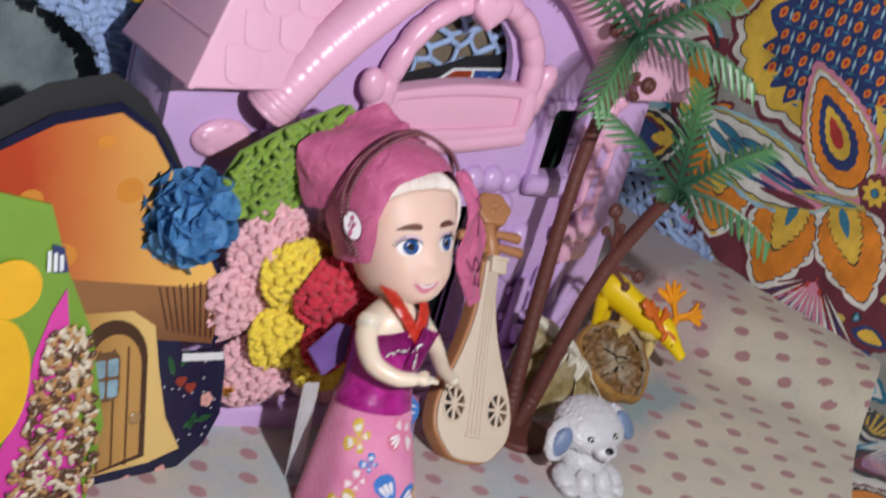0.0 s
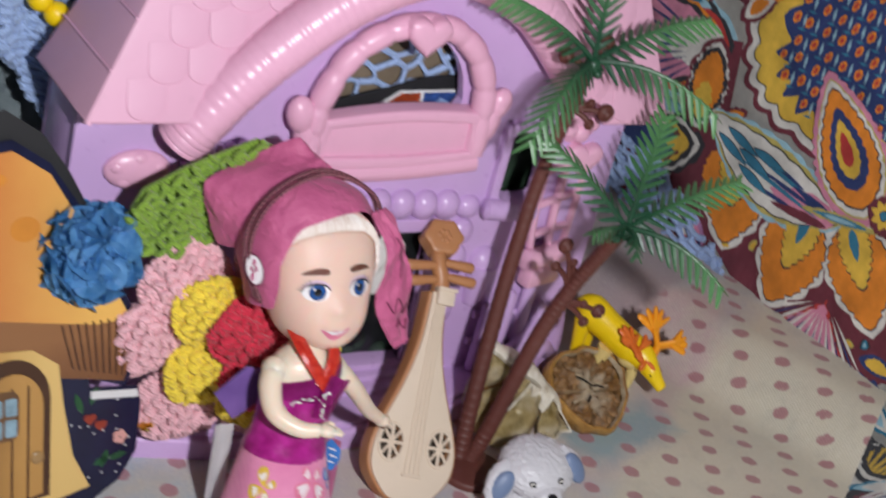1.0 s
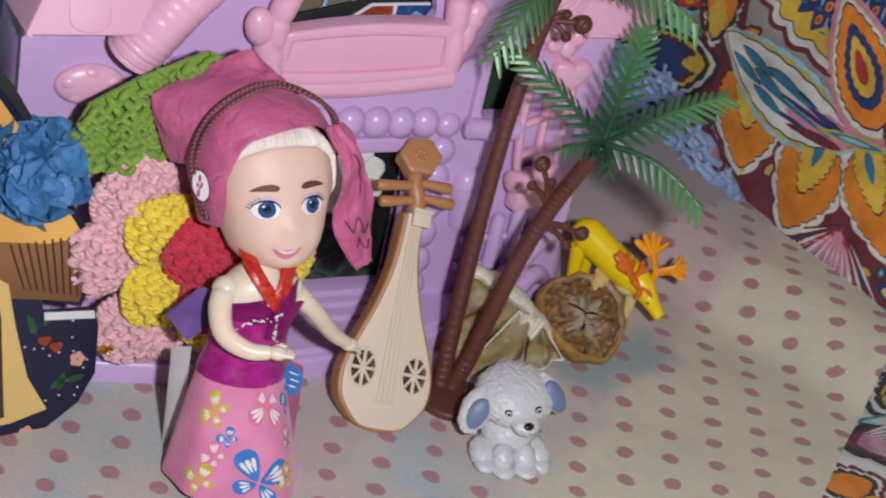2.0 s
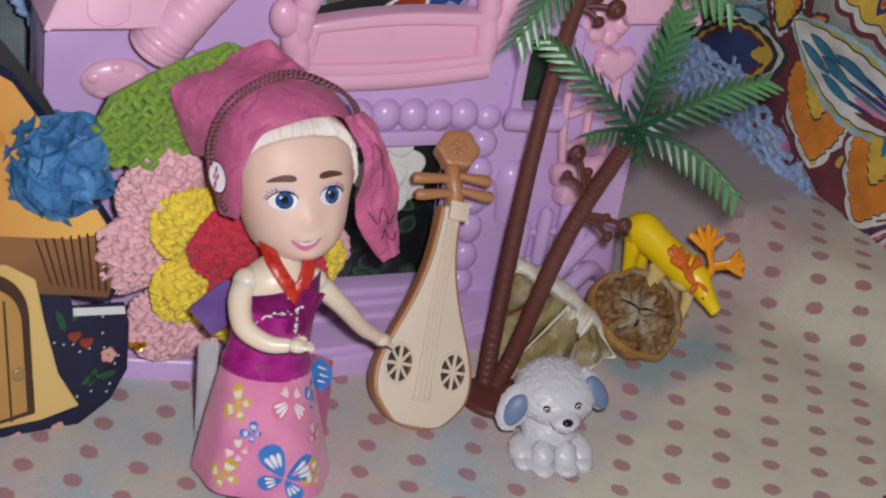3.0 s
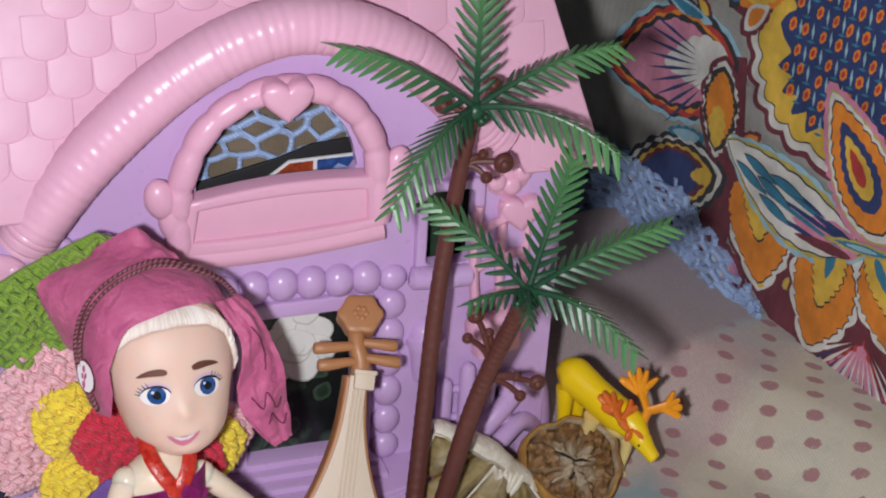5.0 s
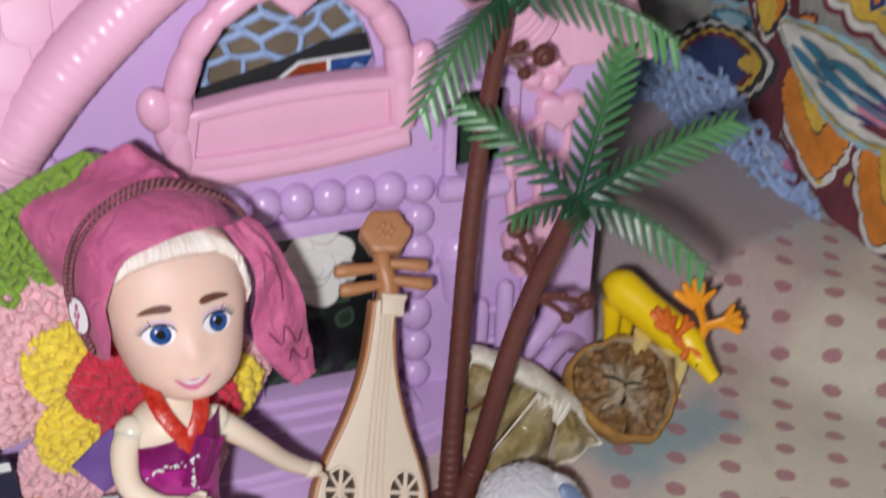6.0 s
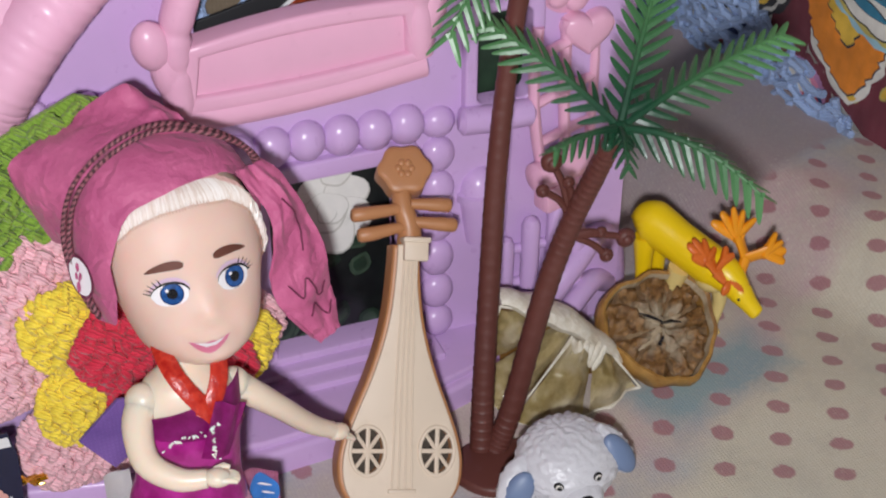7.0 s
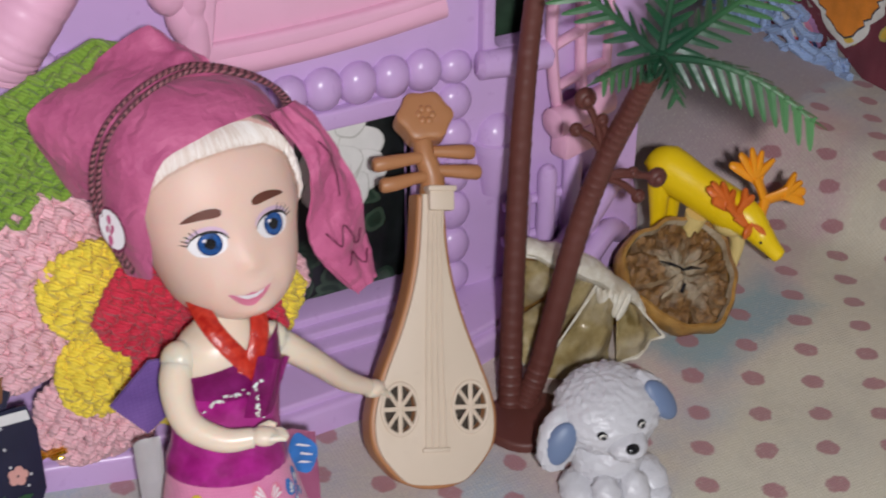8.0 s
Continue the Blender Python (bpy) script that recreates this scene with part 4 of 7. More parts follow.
    for x, _, z in chain:
        y = -7.7 * math.sqrt(max(0.05, 1 - (x / 9.6) ** 2)) - (1.6 if x > 0 else 0.45)
        box(bm, (x + rnd.uniform(-0.4, 0.4), y, z + rnd.uniform(-0.35, 0.35)), (rnd.uniform(0.35, 1.1), 0.16, rnd.uniform(0.22, 0.55)), 0.05, (rnd.uniform(-25, 25), rnd.uniform(-70, 70), rnd.uniform(-20, 20)), K["foil"])
    # skirt with soft pleats
    t = bmesh.new()
    def skirt(u, v):
        a = 2 * math.pi * u
        w = 9.4 + 6.4 * (1 - v) ** 0.9 + 0.9 * math.sin(5 * a + 1) * (1 - v)
        d = 8.0 + 5.4 * (1 - v) ** 0.9 + 0.7 * math.sin(4 * a) * (1 - v)
        return (w * math.cos(a) + 3.4 * (1 - v), d * math.sin(a), 28.4 * v - 1.6)
    grid(t, skirt, 56, 14, K["skirt"])
    bmesh.ops.remove_doubles(t, verts=t.verts, dist=0.01)
    join(bm, t)
    # a second fold of skirt cloth behind the hip
    t = bmesh.new()
    side_fold = lambda u, v: (6.5 + 12.6 * u * (0.84 + 0.16 * (1 - v)), 0.0 + 3.2 * u + 0.5 * math.sin(9 * u + 3 * v), -1.2 + 28.6 * v * (1 - 0.10 * u * u))
    grid(t, side_fold, 14, 12, K["skirt"])
    bmesh.ops.solidify(t, geom=t.faces, thickness=0.5)
    for f in t.faces:
        f.material_index = K["skirt"]
    join(bm, t)
    # blue print on the fold
    def fold_print(u0, v0, ru, rv, mat, lift):
        mid = bm.verts.new(Vector(side_fold(u0, v0)) + Vector((0.25, -1, 0)) * lift)
        ring = [bm.verts.new(Vector(side_fold(u0 + ru * math.cos(a) * (1 + 0.1 * math.sin(3 * a)), v0 + rv * math.sin(a) * (1 + 0.08 * math.sin(4 * a)))) + Vector((0.25, -1, 0)) * lift) for a in [2 * math.pi * k / 24 for k in range(24)]]
        for i in range(24):
            bm.faces.new((mid, ring[i], ring[(i + 1) % 24])).material_index = mat
    fold_print(0.68, 0.84, 0.27, 0.14, K["butterfly"], 0.75)
    for v0, ru in ((0.90, 0.14), (0.84, 0.18), (0.78, 0.14)):
        fold_print(0.68, v0, ru, 0.008, K["white"], 0.82)
    # printed butterflies
    def skirt_at(a, z, lift):
        v = min(1.0, max(0.0, (z + 1.6) / 28.4))
        p = Vector(skirt(a / 360.0, v))
        return p + Vector((math.cos(radians(a)), math.sin(radians(a)), 0)) * lift
    def print_shape(a0, z0, outline, mat, lift):
        mid = bm.verts.new(skirt_at(a0, z0, lift))
        ring = [bm.verts.new(skirt_at(a0 + x * 4.3, z0 + z, lift)) for x, z in outline]
        for i in range(len(ring)):
            bm.faces.new((mid, ring[i], ring[(i + 1) % len(ring)])).material_index = mat
    def butterfly(a0, z0, r, turn, mat):
        """Four pointed wings with pale fields, and a body."""
        for side in (-1, 1):
            for n, (ang, ln, wd) in enumerate(((42, 1.25, 0.42), (-38, 0.85, 0.36))):
                # wing, then pale streaks between its veins
                pale = 0.62 if mat == K["lip"] else 0.42
                for k, (g, fan, lw) in enumerate(((1.0, 0, 1.0), (pale, -15, 0.17), (pale, 0, 0.2), (pale, 15, 0.17))):
                    o = []
                    for i in range(14):
                        t2 = 2 * math.pi * i / 14
                        u = 0.5 - 0.5 * math.cos(t2)
                        h = math.sin(t2) * wd * (0.35 + 0.9 * u)
                        u, h = 0.56 + (u - 0.5) * g, h * lw
                        a = radians(ang + fan if side > 0 else 180 - ang - fan)
                        x, z = r * ln * (u * math.cos(a) - h * math.sin(a)), r * ln * (u * math.sin(a) + h * math.cos(a))
                        o.append((x * math.cos(turn) - z * math.sin(turn), x * math.sin(turn) + z * math.cos(turn)))
                    c = (sum(q[0] for q in o) / 14, sum(q[1] for q in o) / 14)
                    print_shape(a0 + c[0] * 4.3, z0 + c[1], [(x - c[0], z - c[1]) for x, z in o], K["white"] if k else mat, 0.12 + 0.03 * k + 0.012 * n + 0.004 * side)
    butterfly(273, 3.6, 6.2, -0.35, K["butterfly"])
    butterfly(284, 21.0, 4.6, 3.0, K["lip"])
    butterfly(226, 18.5, 3.8, 1.2, K["yellow"])
    butterfly(243, 13.0, 2.2, 0.8, K["butterfly"])
    butterfly(312, 11.5, 3.0, -0.7, K["lip"])
    butterfly(232, 8.5, 2.8, 1.0, K["lip"])
    butterfly(322, 20, 3.2, 0.2, K["butterfly"])
    butterfly(305, 3.5, 3.0, 0.9, K["yellow"])
    butterfly(222, 2.5, 3.4, 0.5, K["yellow"])
    # arms and hands
    def arm(pts, radii):
        p = smooth_path(pts, 5)
        blob(bm, pts[0], radii[0] * 1.12, (0, 0, 0), 20, 14, K["body"])
        sweep(bm, p, np.interp(np.linspace(0, 1, len(p)), np.linspace(0, 1, len(radii)), radii), 14, K["body"])
        d = (Vector(p[-1]) - Vector(p[-4])).normalized()
        side = d.cross(Vector((0, 0, 1))).normalized()
        base_p = Vector(p[-1])
        palm_c = base_p + d * 1.6
        blob(bm, palm_c, (2.4, 2.0, 1.5), (0, 0, math.degrees(math.atan2(d.y, d.x))), 12, 8, K["body"])
        for k in range(4):
            s0 = palm_c + side * (1.25 - 0.83 * k) + d * 0.9
            sweep(bm, [s0, s0 + d * 1.6 + Vector((0, 0, -0.1)), s0 + d * (2.9 - 0.3 * abs(k - 1.3)) + Vector((0, 0, -0.5))], [0.62, 0.55, 0.36], 8, K["body"])
        th = palm_c - side * 1.6 + Vector((0, 0, 0.5))
        sweep(bm, [th - d * 0.6, th + d * 0.9 - side * 0.6 + Vector((0, 0, 0.3)), th + d * 1.9 - side * 0.5], [0.7, 0.62, 0.4], 8, K["body"])
    arm([(-7.8, -0.8, 44.8), (-9.6, -3.5, 41.5), (-9.4, -8.0, 37.4), (-5.4, -12.0, 35.6), (-1.2, -14.0, 36.0)], [2.7, 2.6, 2.3, 1.95, 1.55])
    arm([(7.8, -0.4, 45.2), (11.5, -0.2, 42.4), (16.6, 1.3, 38.2), (23.5, 4.6, 32.0), (28.6, 6.4, 28.8)], [2.5, 2.4, 2.1, 1.85, 1.5])
    bmesh.ops.transform(bm, matrix=DOLL_BODY, verts=bm.verts)
    join(bm, head, DOLL_HEAD)
    mats = [SKIN, MAGENTA_CLOTH, strands("blond_hair", (0.86, 0.80, 0.76)), paint("dark_cord", (0.07, 0.020, 0.028), 0.7, 0.4, 900),
            BODICE, RIBBON, SKIRT, paint("white_print", (0.78, 0.74, 0.76), 0.4, 0.05), paint("blue_iris", (0.025, 0.10, 0.33), 0.15, 0.6, 900), BLACK,
            paint("pink_print", (0.72, 0.20, 0.32), 0.35, 0.2), paint("brown_print", (0.13, 0.04, 0.025), 0.5, 0.2), paint("blue_print", (0.04, 0.20, 0.60), 0.6, 0.3, 300),
            paint("yellow_print", (0.70, 0.45, 0.05), 0.6, 0.3, 300), FOIL_GLINT, paint("dark_ink", (0.15, 0.02, 0.06), 0.7), plastic("hair_root", (0.55, 0.33, 0.24), 0.5, 0.2), paint("pink_thread", (0.34, 0.11, 0.14), 0.6, 0.4, 900), paint("dark_blue_rim", (0.008, 0.02, 0.085), 0.15), paint("lilac_shadow", (0.66, 0.46, 0.60), 0.5), BODY_SKIN, strands("peach_hair", (0.78, 0.50, 0.46))]
    return bm, mats


def glossy(name, color, second, rough, metal=0.0, scale=300):
    m, nt, b = nodes_of(name)
    c = noise_fac(nt, scale, 3)
    nt.links.new(mix(nt, ramp(nt, c, 0.35, 0.65), color, second), b.inputs["Base Color"])
    b.inputs["Roughness"].default_value, b.inputs["Metallic"].default_value = rough, metal
    bump(nt, b, c, 0.35, 0.0006)
    return m


BODICE = glossy("satin_magenta_film", (0.26, 0.008, 0.14), (0.40, 0.02, 0.24), 0.28)
RIBBON = glossy("red_satin_ribbon", (0.38, 0.012, 0.008), (0.55, 0.04, 0.02), 0.30, 0, 900)
# pale and hardly metallic: the foil's highlights are put into its colour
FOIL_GLINT = glossy("holographic_foil_glint", (0.80, 0.90, 0.88), (0.95, 0.92, 0.85), 0.25, 0.25, 700)
GOLD = glossy("gold_foil", (0.75, 0.50, 0.05), (0.9, 0.68, 0.15), 0.18, 1.0, 300)
SKIRT = cloth("pink_printed_cotton", (0.72, 0.20, 0.40), (0.80, 0.30, 0.48), 3600, 0.85, 0.12)
DOLL_AT = Vector((-62, -50, 0))
DOLL_HEAD = Matrix.Translation(-DOLL_AT) @ pose(-58.4, -34.4, 68.4, -20.7, 9.5, 9.5) @ Matrix.Scale(1.115, 4)
DOLL_BODY = Matrix.Translation(-DOLL_AT) @ pose(-65.3, -55.4, 2.6, -10.1, 7.2, 2.4) @ Matrix.Scale(1.054, 4)
bm, mats = doll()
solid("doll", bm, mats, mm(-62, -50, 0), "vinyl doll in magenta kerchief, shiny top and butterfly skirt", "doll")

# ---- lute ----
LUTE = mm(-20.3, -45.6, 0.4, -34.7, 9.8, -10.3) @ Matrix.Scale(1.013, 4)
lute = thing("lute", LUTE, "cream and tan plastic toy pipa lute leaning on the house", "toy lute")
ROSES = [(-7.0, 15.5), (7.0, 15.5)]
half = [(0, 0.0), (0.3, 3.0), (1.5, 6.4), (4, 9.2), (8, 12.0), (13, 12.7), (18, 11.8), (24, 9.6), (30, 7.2), (37, 5.0), (44, 3.6), (52, 2.9), (56, 2.7)]
def lute_outline(inset, top_l=56.0):
    o = [(max(0.05, w - inset * min(1, w / 3)), l + (inset if l < 1 else 0) * (1 - l)) for l, w in half if l <= top_l]
    o = [(q[0], q[1]) for q in smooth_path([(x, z, 0) for x, z in o], 4)]
    return o + [(-x, z) for x, z in reversed(o[1:])]
bm = bmesh.new()
slab(bm, [lute_outline(0.0)] + [arc(x, z, 3.3, 4.6, 0, 360, 24)[:-1] for x, z in ROSES], -0.4, 5.0, 0.7)
part("body", bm, LUTE_SIDE, lute, "tan curved lute body")
bm = bmesh.new()
slab(bm, [lute_outline(0.9)] + [arc(x, z, 3.3, 4.6, 0, 360, 24)[:-1] for x, z in ROSES], -1.2, -0.5, 0.25)
part("soundboard", bm, LUTE_TOP, lute, "cream soundboard")
for x, z in ROSES:
    bm = bmesh.new()
    slab(bm, [arc(x, z, 3.9, 5.2, 0, 360, 28)[:-1], arc(x, z, 3.15, 4.4, 0, 360, 28)[:-1]], -1.6, -0.6, 0.25)
    for k in range(4):
        a = radians(45 * k)
        sweep(bm, [(x - 3.3 * math.cos(a), -1.15, z - 4.6 * math.sin(a)), (x + 3.3 * math.cos(a), -1.15, z + 4.6 * math.sin(a))], 0.42, 6)
    box(bm, (x, -1.1, z), (0.9, 0.8, 9.2), 0.2)
    box(bm, (x, -1.1, z), (6.4, 0.8, 0.9), 0.2)
    rose = part("rosette", bm, LUTE_TOP, lute, "pierced cream sound-hole grille")
    bm = bmesh.new()
    slab(bm, [arc(x, z, 3.3, 4.6, 0, 360, 20)[:-1]], 1.6, 2.0)
    part("hole_back", bm, paint("dark_recess", (0.055, 0.04, 0.028), 0.8), rose)
for k in range(4):
    x = -1.6 + 1.07 * k
    bm = bmesh.new()
    sweep(bm, [(x * 1.25, -1.5, 8.0), (x, -1.45, 30), (x * 0.8 + 0.6, -1.5, 54)], 0.24, 6)
    part("string", bm, LUTE_TOP, lute)
bm = bmesh.new()
box(bm, (0, -1.5, 7.6), (5.6, 0.9, 0.8), 0.25)
part("bridge", bm, LUTE_TOP, lute)
bm = bmesh.new()
box(bm, (1.5, -1.0, 55.2), (5.0, 3.4, 4.8), 0.45)
box(bm, (1.5, -1.4, 57.0), (5.6, 3.6, 1.1), 0.3)
part("nut", bm, LUTE_TOP, lute, "cream nut block")
bm = bmesh.new()
sweep(bm, smooth_path([(0.8, 1.8, 52), (0.9, 1.4, 59), (-0.6, 1.2, 63.5), (-1.0, 2.6, 68.5)], 5), [2.3, 2.3, 2.5, 2.6, 2.5, 2.4, 2.3, 2.2, 2.2, 2.1, 2.0, 2.0, 2.0, 2.0, 2.0, 2.0], 12)
part("neck", bm, LUTE_SIDE, lute)
bm = bmesh.new()
hexa = [((5.3 + 0.35 * math.cos(6 * t)) * math.cos(t + 0.1), (4.9 + 0.35 * math.cos(6 * t)) * math.sin(t + 0.1)) for t in [2 * math.pi * k / 36 for k in range(36)]]
slab(bm, [hexa], 0.0, 4.4, 0.6)
puffy(bm, hexa, 0.1, 1.0)
for k in range(6):
    a = radians(60 * k)
    blob(bm, (1.3 * math.cos(a), -0.95, 1.3 * math.sin(a)), (0.75, 0.35, 0.75), seg=8, rings=6)
bmesh.ops.transform(bm, matrix=pose(-0.6, 0.8, 71.0, -14, 0, -8), verts=bm.verts)
part("head", bm, LUTE_SIDE, lute, "tan head with a moulded rosette")
for s, z, ln, drop in ((-1, 63.2, 11.4, 1.8), (-1, 59.4, 10.0, 1.9), (1, 64.2, 9.2, 0.0), (1, 60.6, 10.4, 0.3)):
    bm = bmesh.new()
    sweep(bm, [(s * 0.8, 0.6, z), (s * 3, 0.4, z - drop * 0.2), (s * (ln - 3), 0.2, z - drop * 0.75), (s * (ln - 0.8), 0.2, z - drop * 0.95), (s * (ln - 0.2), 0.2, z - drop), (s * ln, 0.2, z - drop)], [1.1, 1.2, 1.45, 1.5, 1.1, 0.4], 14)
    part("peg", bm, LUTE_SIDE, lute)

# ---- twin palm ----
def palm_green():
    m, nt, b = nodes_of("palm_green_plastic")
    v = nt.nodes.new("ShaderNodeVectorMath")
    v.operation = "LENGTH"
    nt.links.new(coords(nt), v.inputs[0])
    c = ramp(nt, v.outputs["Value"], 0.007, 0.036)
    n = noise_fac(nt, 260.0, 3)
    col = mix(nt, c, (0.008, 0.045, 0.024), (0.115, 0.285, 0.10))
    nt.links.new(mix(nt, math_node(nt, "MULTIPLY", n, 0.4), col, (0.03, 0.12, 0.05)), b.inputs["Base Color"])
    b.inputs["Roughness"].default_value = 0.38
    bump(nt, b, n, 0.3, 0.0005)
    return m


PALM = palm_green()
palm = thing("toy_palm", mm(5, -32, 0), "brown plastic twin palm tree toy with green fronds", "toy palm tree")
PB = Vector((5, -32, 0))
bm = bmesh.new()
o = [(9.5 * math.cos(2 * math.pi * k / 28) * (1 + 0.06 * math.sin(3 * 2 * math.pi * k / 28)), 8.5 * math.sin(2 * math.pi * k / 28)) for k in range(28)]
slab(bm, [[(x, y - 4) for x, y in o]], -2.0, 0, 0.9, 0, flat)
part("base", bm, BROWN, palm)
VIEW = Vector((-0.35, -0.78, 0.52))


def trunk(pts, r0, r1):
    bm = bmesh.new()
    p = smooth_path([Vector(q) - PB for q in pts], 46)
    n = len(p)
    sweep(bm, p, [(r0 + (r1 - r0) * i / n) * (1.0 + 0.035 * ((i % 6) / 5.0) + (0.03 if i % 6 == 5 else 0.0)) for i in range(n)], 16)
    return part("trunk", bm, BROWN, palm, "ringed brown trunk", 35)


def frond(parent, tip, sag, length, droop=0.30):
    """A comb-like frond from the crown (the parent's origin) to tip, as offsets in millimetres; sag lifts its middle."""
    bm = bmesh.new()
    tip = Vector(tip)
    mid = tip * 0.5 + Vector((0, 0, sag))
    at = lambda t: mid * 2 * t * (1 - t) + tip * t * t
    run = sum((at((i + 1) / 20) - at(i / 20)).length for i in range(20))
    count = max(5, int(run / 2.55))
    sweep(bm, [at(i / 14) for i in range(15)], [0.85 * (1 - 0.72 * i / 14) for i in range(15)], 7)
    for i in range(count):
        t = 0.09 + 0.90 * i / (count - 1)
        q, d = at(t), (at(min(1, t + 0.02)) - at(t - 0.02)).normalized()
        side = (d.cross(Vector((0, 0, 1))) * 0.8 + d.cross(VIEW) * 0.6 * (-1 if d.cross(VIEW).dot(d.cross(Vector((0, 0, 1)))) < 0 else 1)).normalized()
        upn = side.cross(d).normalized()
        upn = -upn if upn.z < 0 else upn
        ln = length * (0.42 + 0.58 * math.sin(math.pi * min(1, 0.10 + t * 0.78)) ** 0.8) * random.uniform(0.92, 1.08)
        for s in (-1, 1):
            lean = 0.62 + 0.55 * t + random.uniform(-0.07, 0.07)
            out = (side * s + d * lean - upn * (droop + random.uniform(-0.08, 0.08))).normalized()
            flat_n = out.cross(d).normalized()
            wid = out.cross(flat_n).normalized() * (run / count * 0.27)
            rows = []
            for g, k in ((-0.04, 1.45), (0.14, 1.05), (0.45, 0.95), (0.76, 0.72), (0.94, 0.42), (1.0, 0.12)):
                c = q + out * ln * g + d * ln * 0.10 * g * g - upn * ln * 0.10 * g * g
                rows.append([bm.verts.new(c - wid * k), bm.verts.new(c + flat_n * 0.26 * (1.1 - 0.7 * g)), bm.verts.new(c + wid * k), bm.verts.new(c - flat_n * 0.26 * (1.1 - 0.7 * g))])
            for r0, r1 in zip(rows, rows[1:]):
                for k in range(4):
                    bm.faces.new((r0[k], r0[(k + 1) % 4], r1[(k + 1) % 4], r1[k]))
            bm.faces.new(rows[0]), bm.faces.new(rows[-1])
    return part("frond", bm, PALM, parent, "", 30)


def crown(c, tips):
    bm = bmesh.new()
    blob(bm, (0, 0, -0.8), (2.3, 2.3, 2.4))
    for k in range(4):
        blob(bm, (2.6 * math.cos(k * 1.7), 2.0 * math.sin(k * 1.7), -2.6), 1.2, seg=10, rings=8)
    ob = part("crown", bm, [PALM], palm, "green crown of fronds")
    ob.location = (Vector(c) - PB) * S
    random.seed(int(c[0] * 10))
    for tip, sag, ln, droop in tips:
        frond(ob, Vector(tip) - Vector(c), sag, ln, droop)


trunk([(4.0, -30.4, 0.5), (6.0, -26.5, 16), (8.6, -22.2, 38), (10.9, -19.2, 63), (13.8, -17.2, 86), (16.6, -19.6, 115)], 2.45, 1.75)
trunk([(6.6, -31.5, 0.5), (10.5, -31, 11), (16.4, -31.8, 39.6), (20.2, -34.0, 56.5), (22.4, -38.6, 70), (22.7, -44.6, 82)], 2.45, 1.9)
crown((17.1, -20.1, 117.3), [((-13.7, -19.5, 133.5), 5, 7.6, 0.55), ((19.5, -13, 150), 2, 7.2, 0.1), ((52.0, -17.0, 128.5), 5, 7.6, 0.5), ((43.4, -40.5, 112.6), 8, 7.8, 0.75), ((-6.8, -37.0, 103.2), 8, 7.8, 0.5)])
crown((22.5, -46.0, 83.6), [((5.2, -27.5, 98.5), 3, 6.6, 0.4), ((38.5, -28.5, 105.5), 2, 7.0, 0.1), ((56.5, -43.0, 94.5), 3, 7.2, 0.35), ((39.4, -67.6, 78.4), 7, 6.8, 0.85), ((5.0, -56.0, 88.6), 2, 4.2, 0.8), ((18.0, -58.0, 83.6), 3, 3.6, 0.8)])


def berry(base_p, ends):
    bm = bmesh.new()
    for e, r in ends:
        m1 = (Vector(base_p) + Vector(e)) * 0.5 + Vector((0.6, 0, 0.4))
        sweep(bm, smooth_path([Vector(base_p) - PB, m1 - PB, Vector(e) - PB], 4), 0.75, 8)
        blob(bm, Vector(e) - PB, (r, r * 0.8, r), seg=12, rings=8)
        blob(bm, Vector(e) - PB + Vector((-0.3, -r * 0.55, 0.2)), (r * 0.55, r * 0.5, r * 0.55), seg=10, rings=6)
    part("fruit_stalk", bm, BROWN, palm, "brown curled fruit stalk")


berry((19.6, -33.8, 59), [((15.6, -33.5, 71.2), 2.2), ((13.8, -34, 65.4), 1.4), ((18.9, -34.5, 66.4), 1.3)])
berry((20.4, -33.0, 53), [((33.0, -33.2, 49.6), 2.1), ((28.5, -34, 47), 1.5), ((27.5, -33, 52), 1.3)])
berry((15.6, -18.6, 103), [((24.6, -21.3, 103.4), 2.5), ((20.5, -21.5, 100.2), 1.5), ((19.5, -21, 106), 1.3)])
berry((16.6, -19.4, 114), [((10.4, -17.5, 117.6), 2.3), ((22.5, -16.5, 121), 2.0)])

# ---- toy dog: one plain figure ----
bm = bmesh.new()
blob(bm, (0, 1.0, 7.2), (5.6, 5.2, 6.6), (12, 0, 0), 64, 44)
for s in (-1, 1):
    blob(bm, (s * 2.3, -4.4, 3.4), (2.3, 2.4, 3.6), (0, 0, 0), 24, 16)
    blob(bm, (s * 2.4, -5.6, 1.4), (2.4, 2.6, 1.5), (0, 0, 0), 24, 14)
    blob(bm, (s * 5.6, -1.0, 2.8), (2.9, 3.9, 3.0), (0, 0, s * 14), 24, 16)
    blob(bm, (s * 6.0, -4.2, 1.6), (2.1, 2.3, 1.6), (0, 0, 0), 20, 12)
blob(bm, (0, 6.0, 7.5), (2.0, 2.2, 2.6), (30, 0, 0), 16, 10)
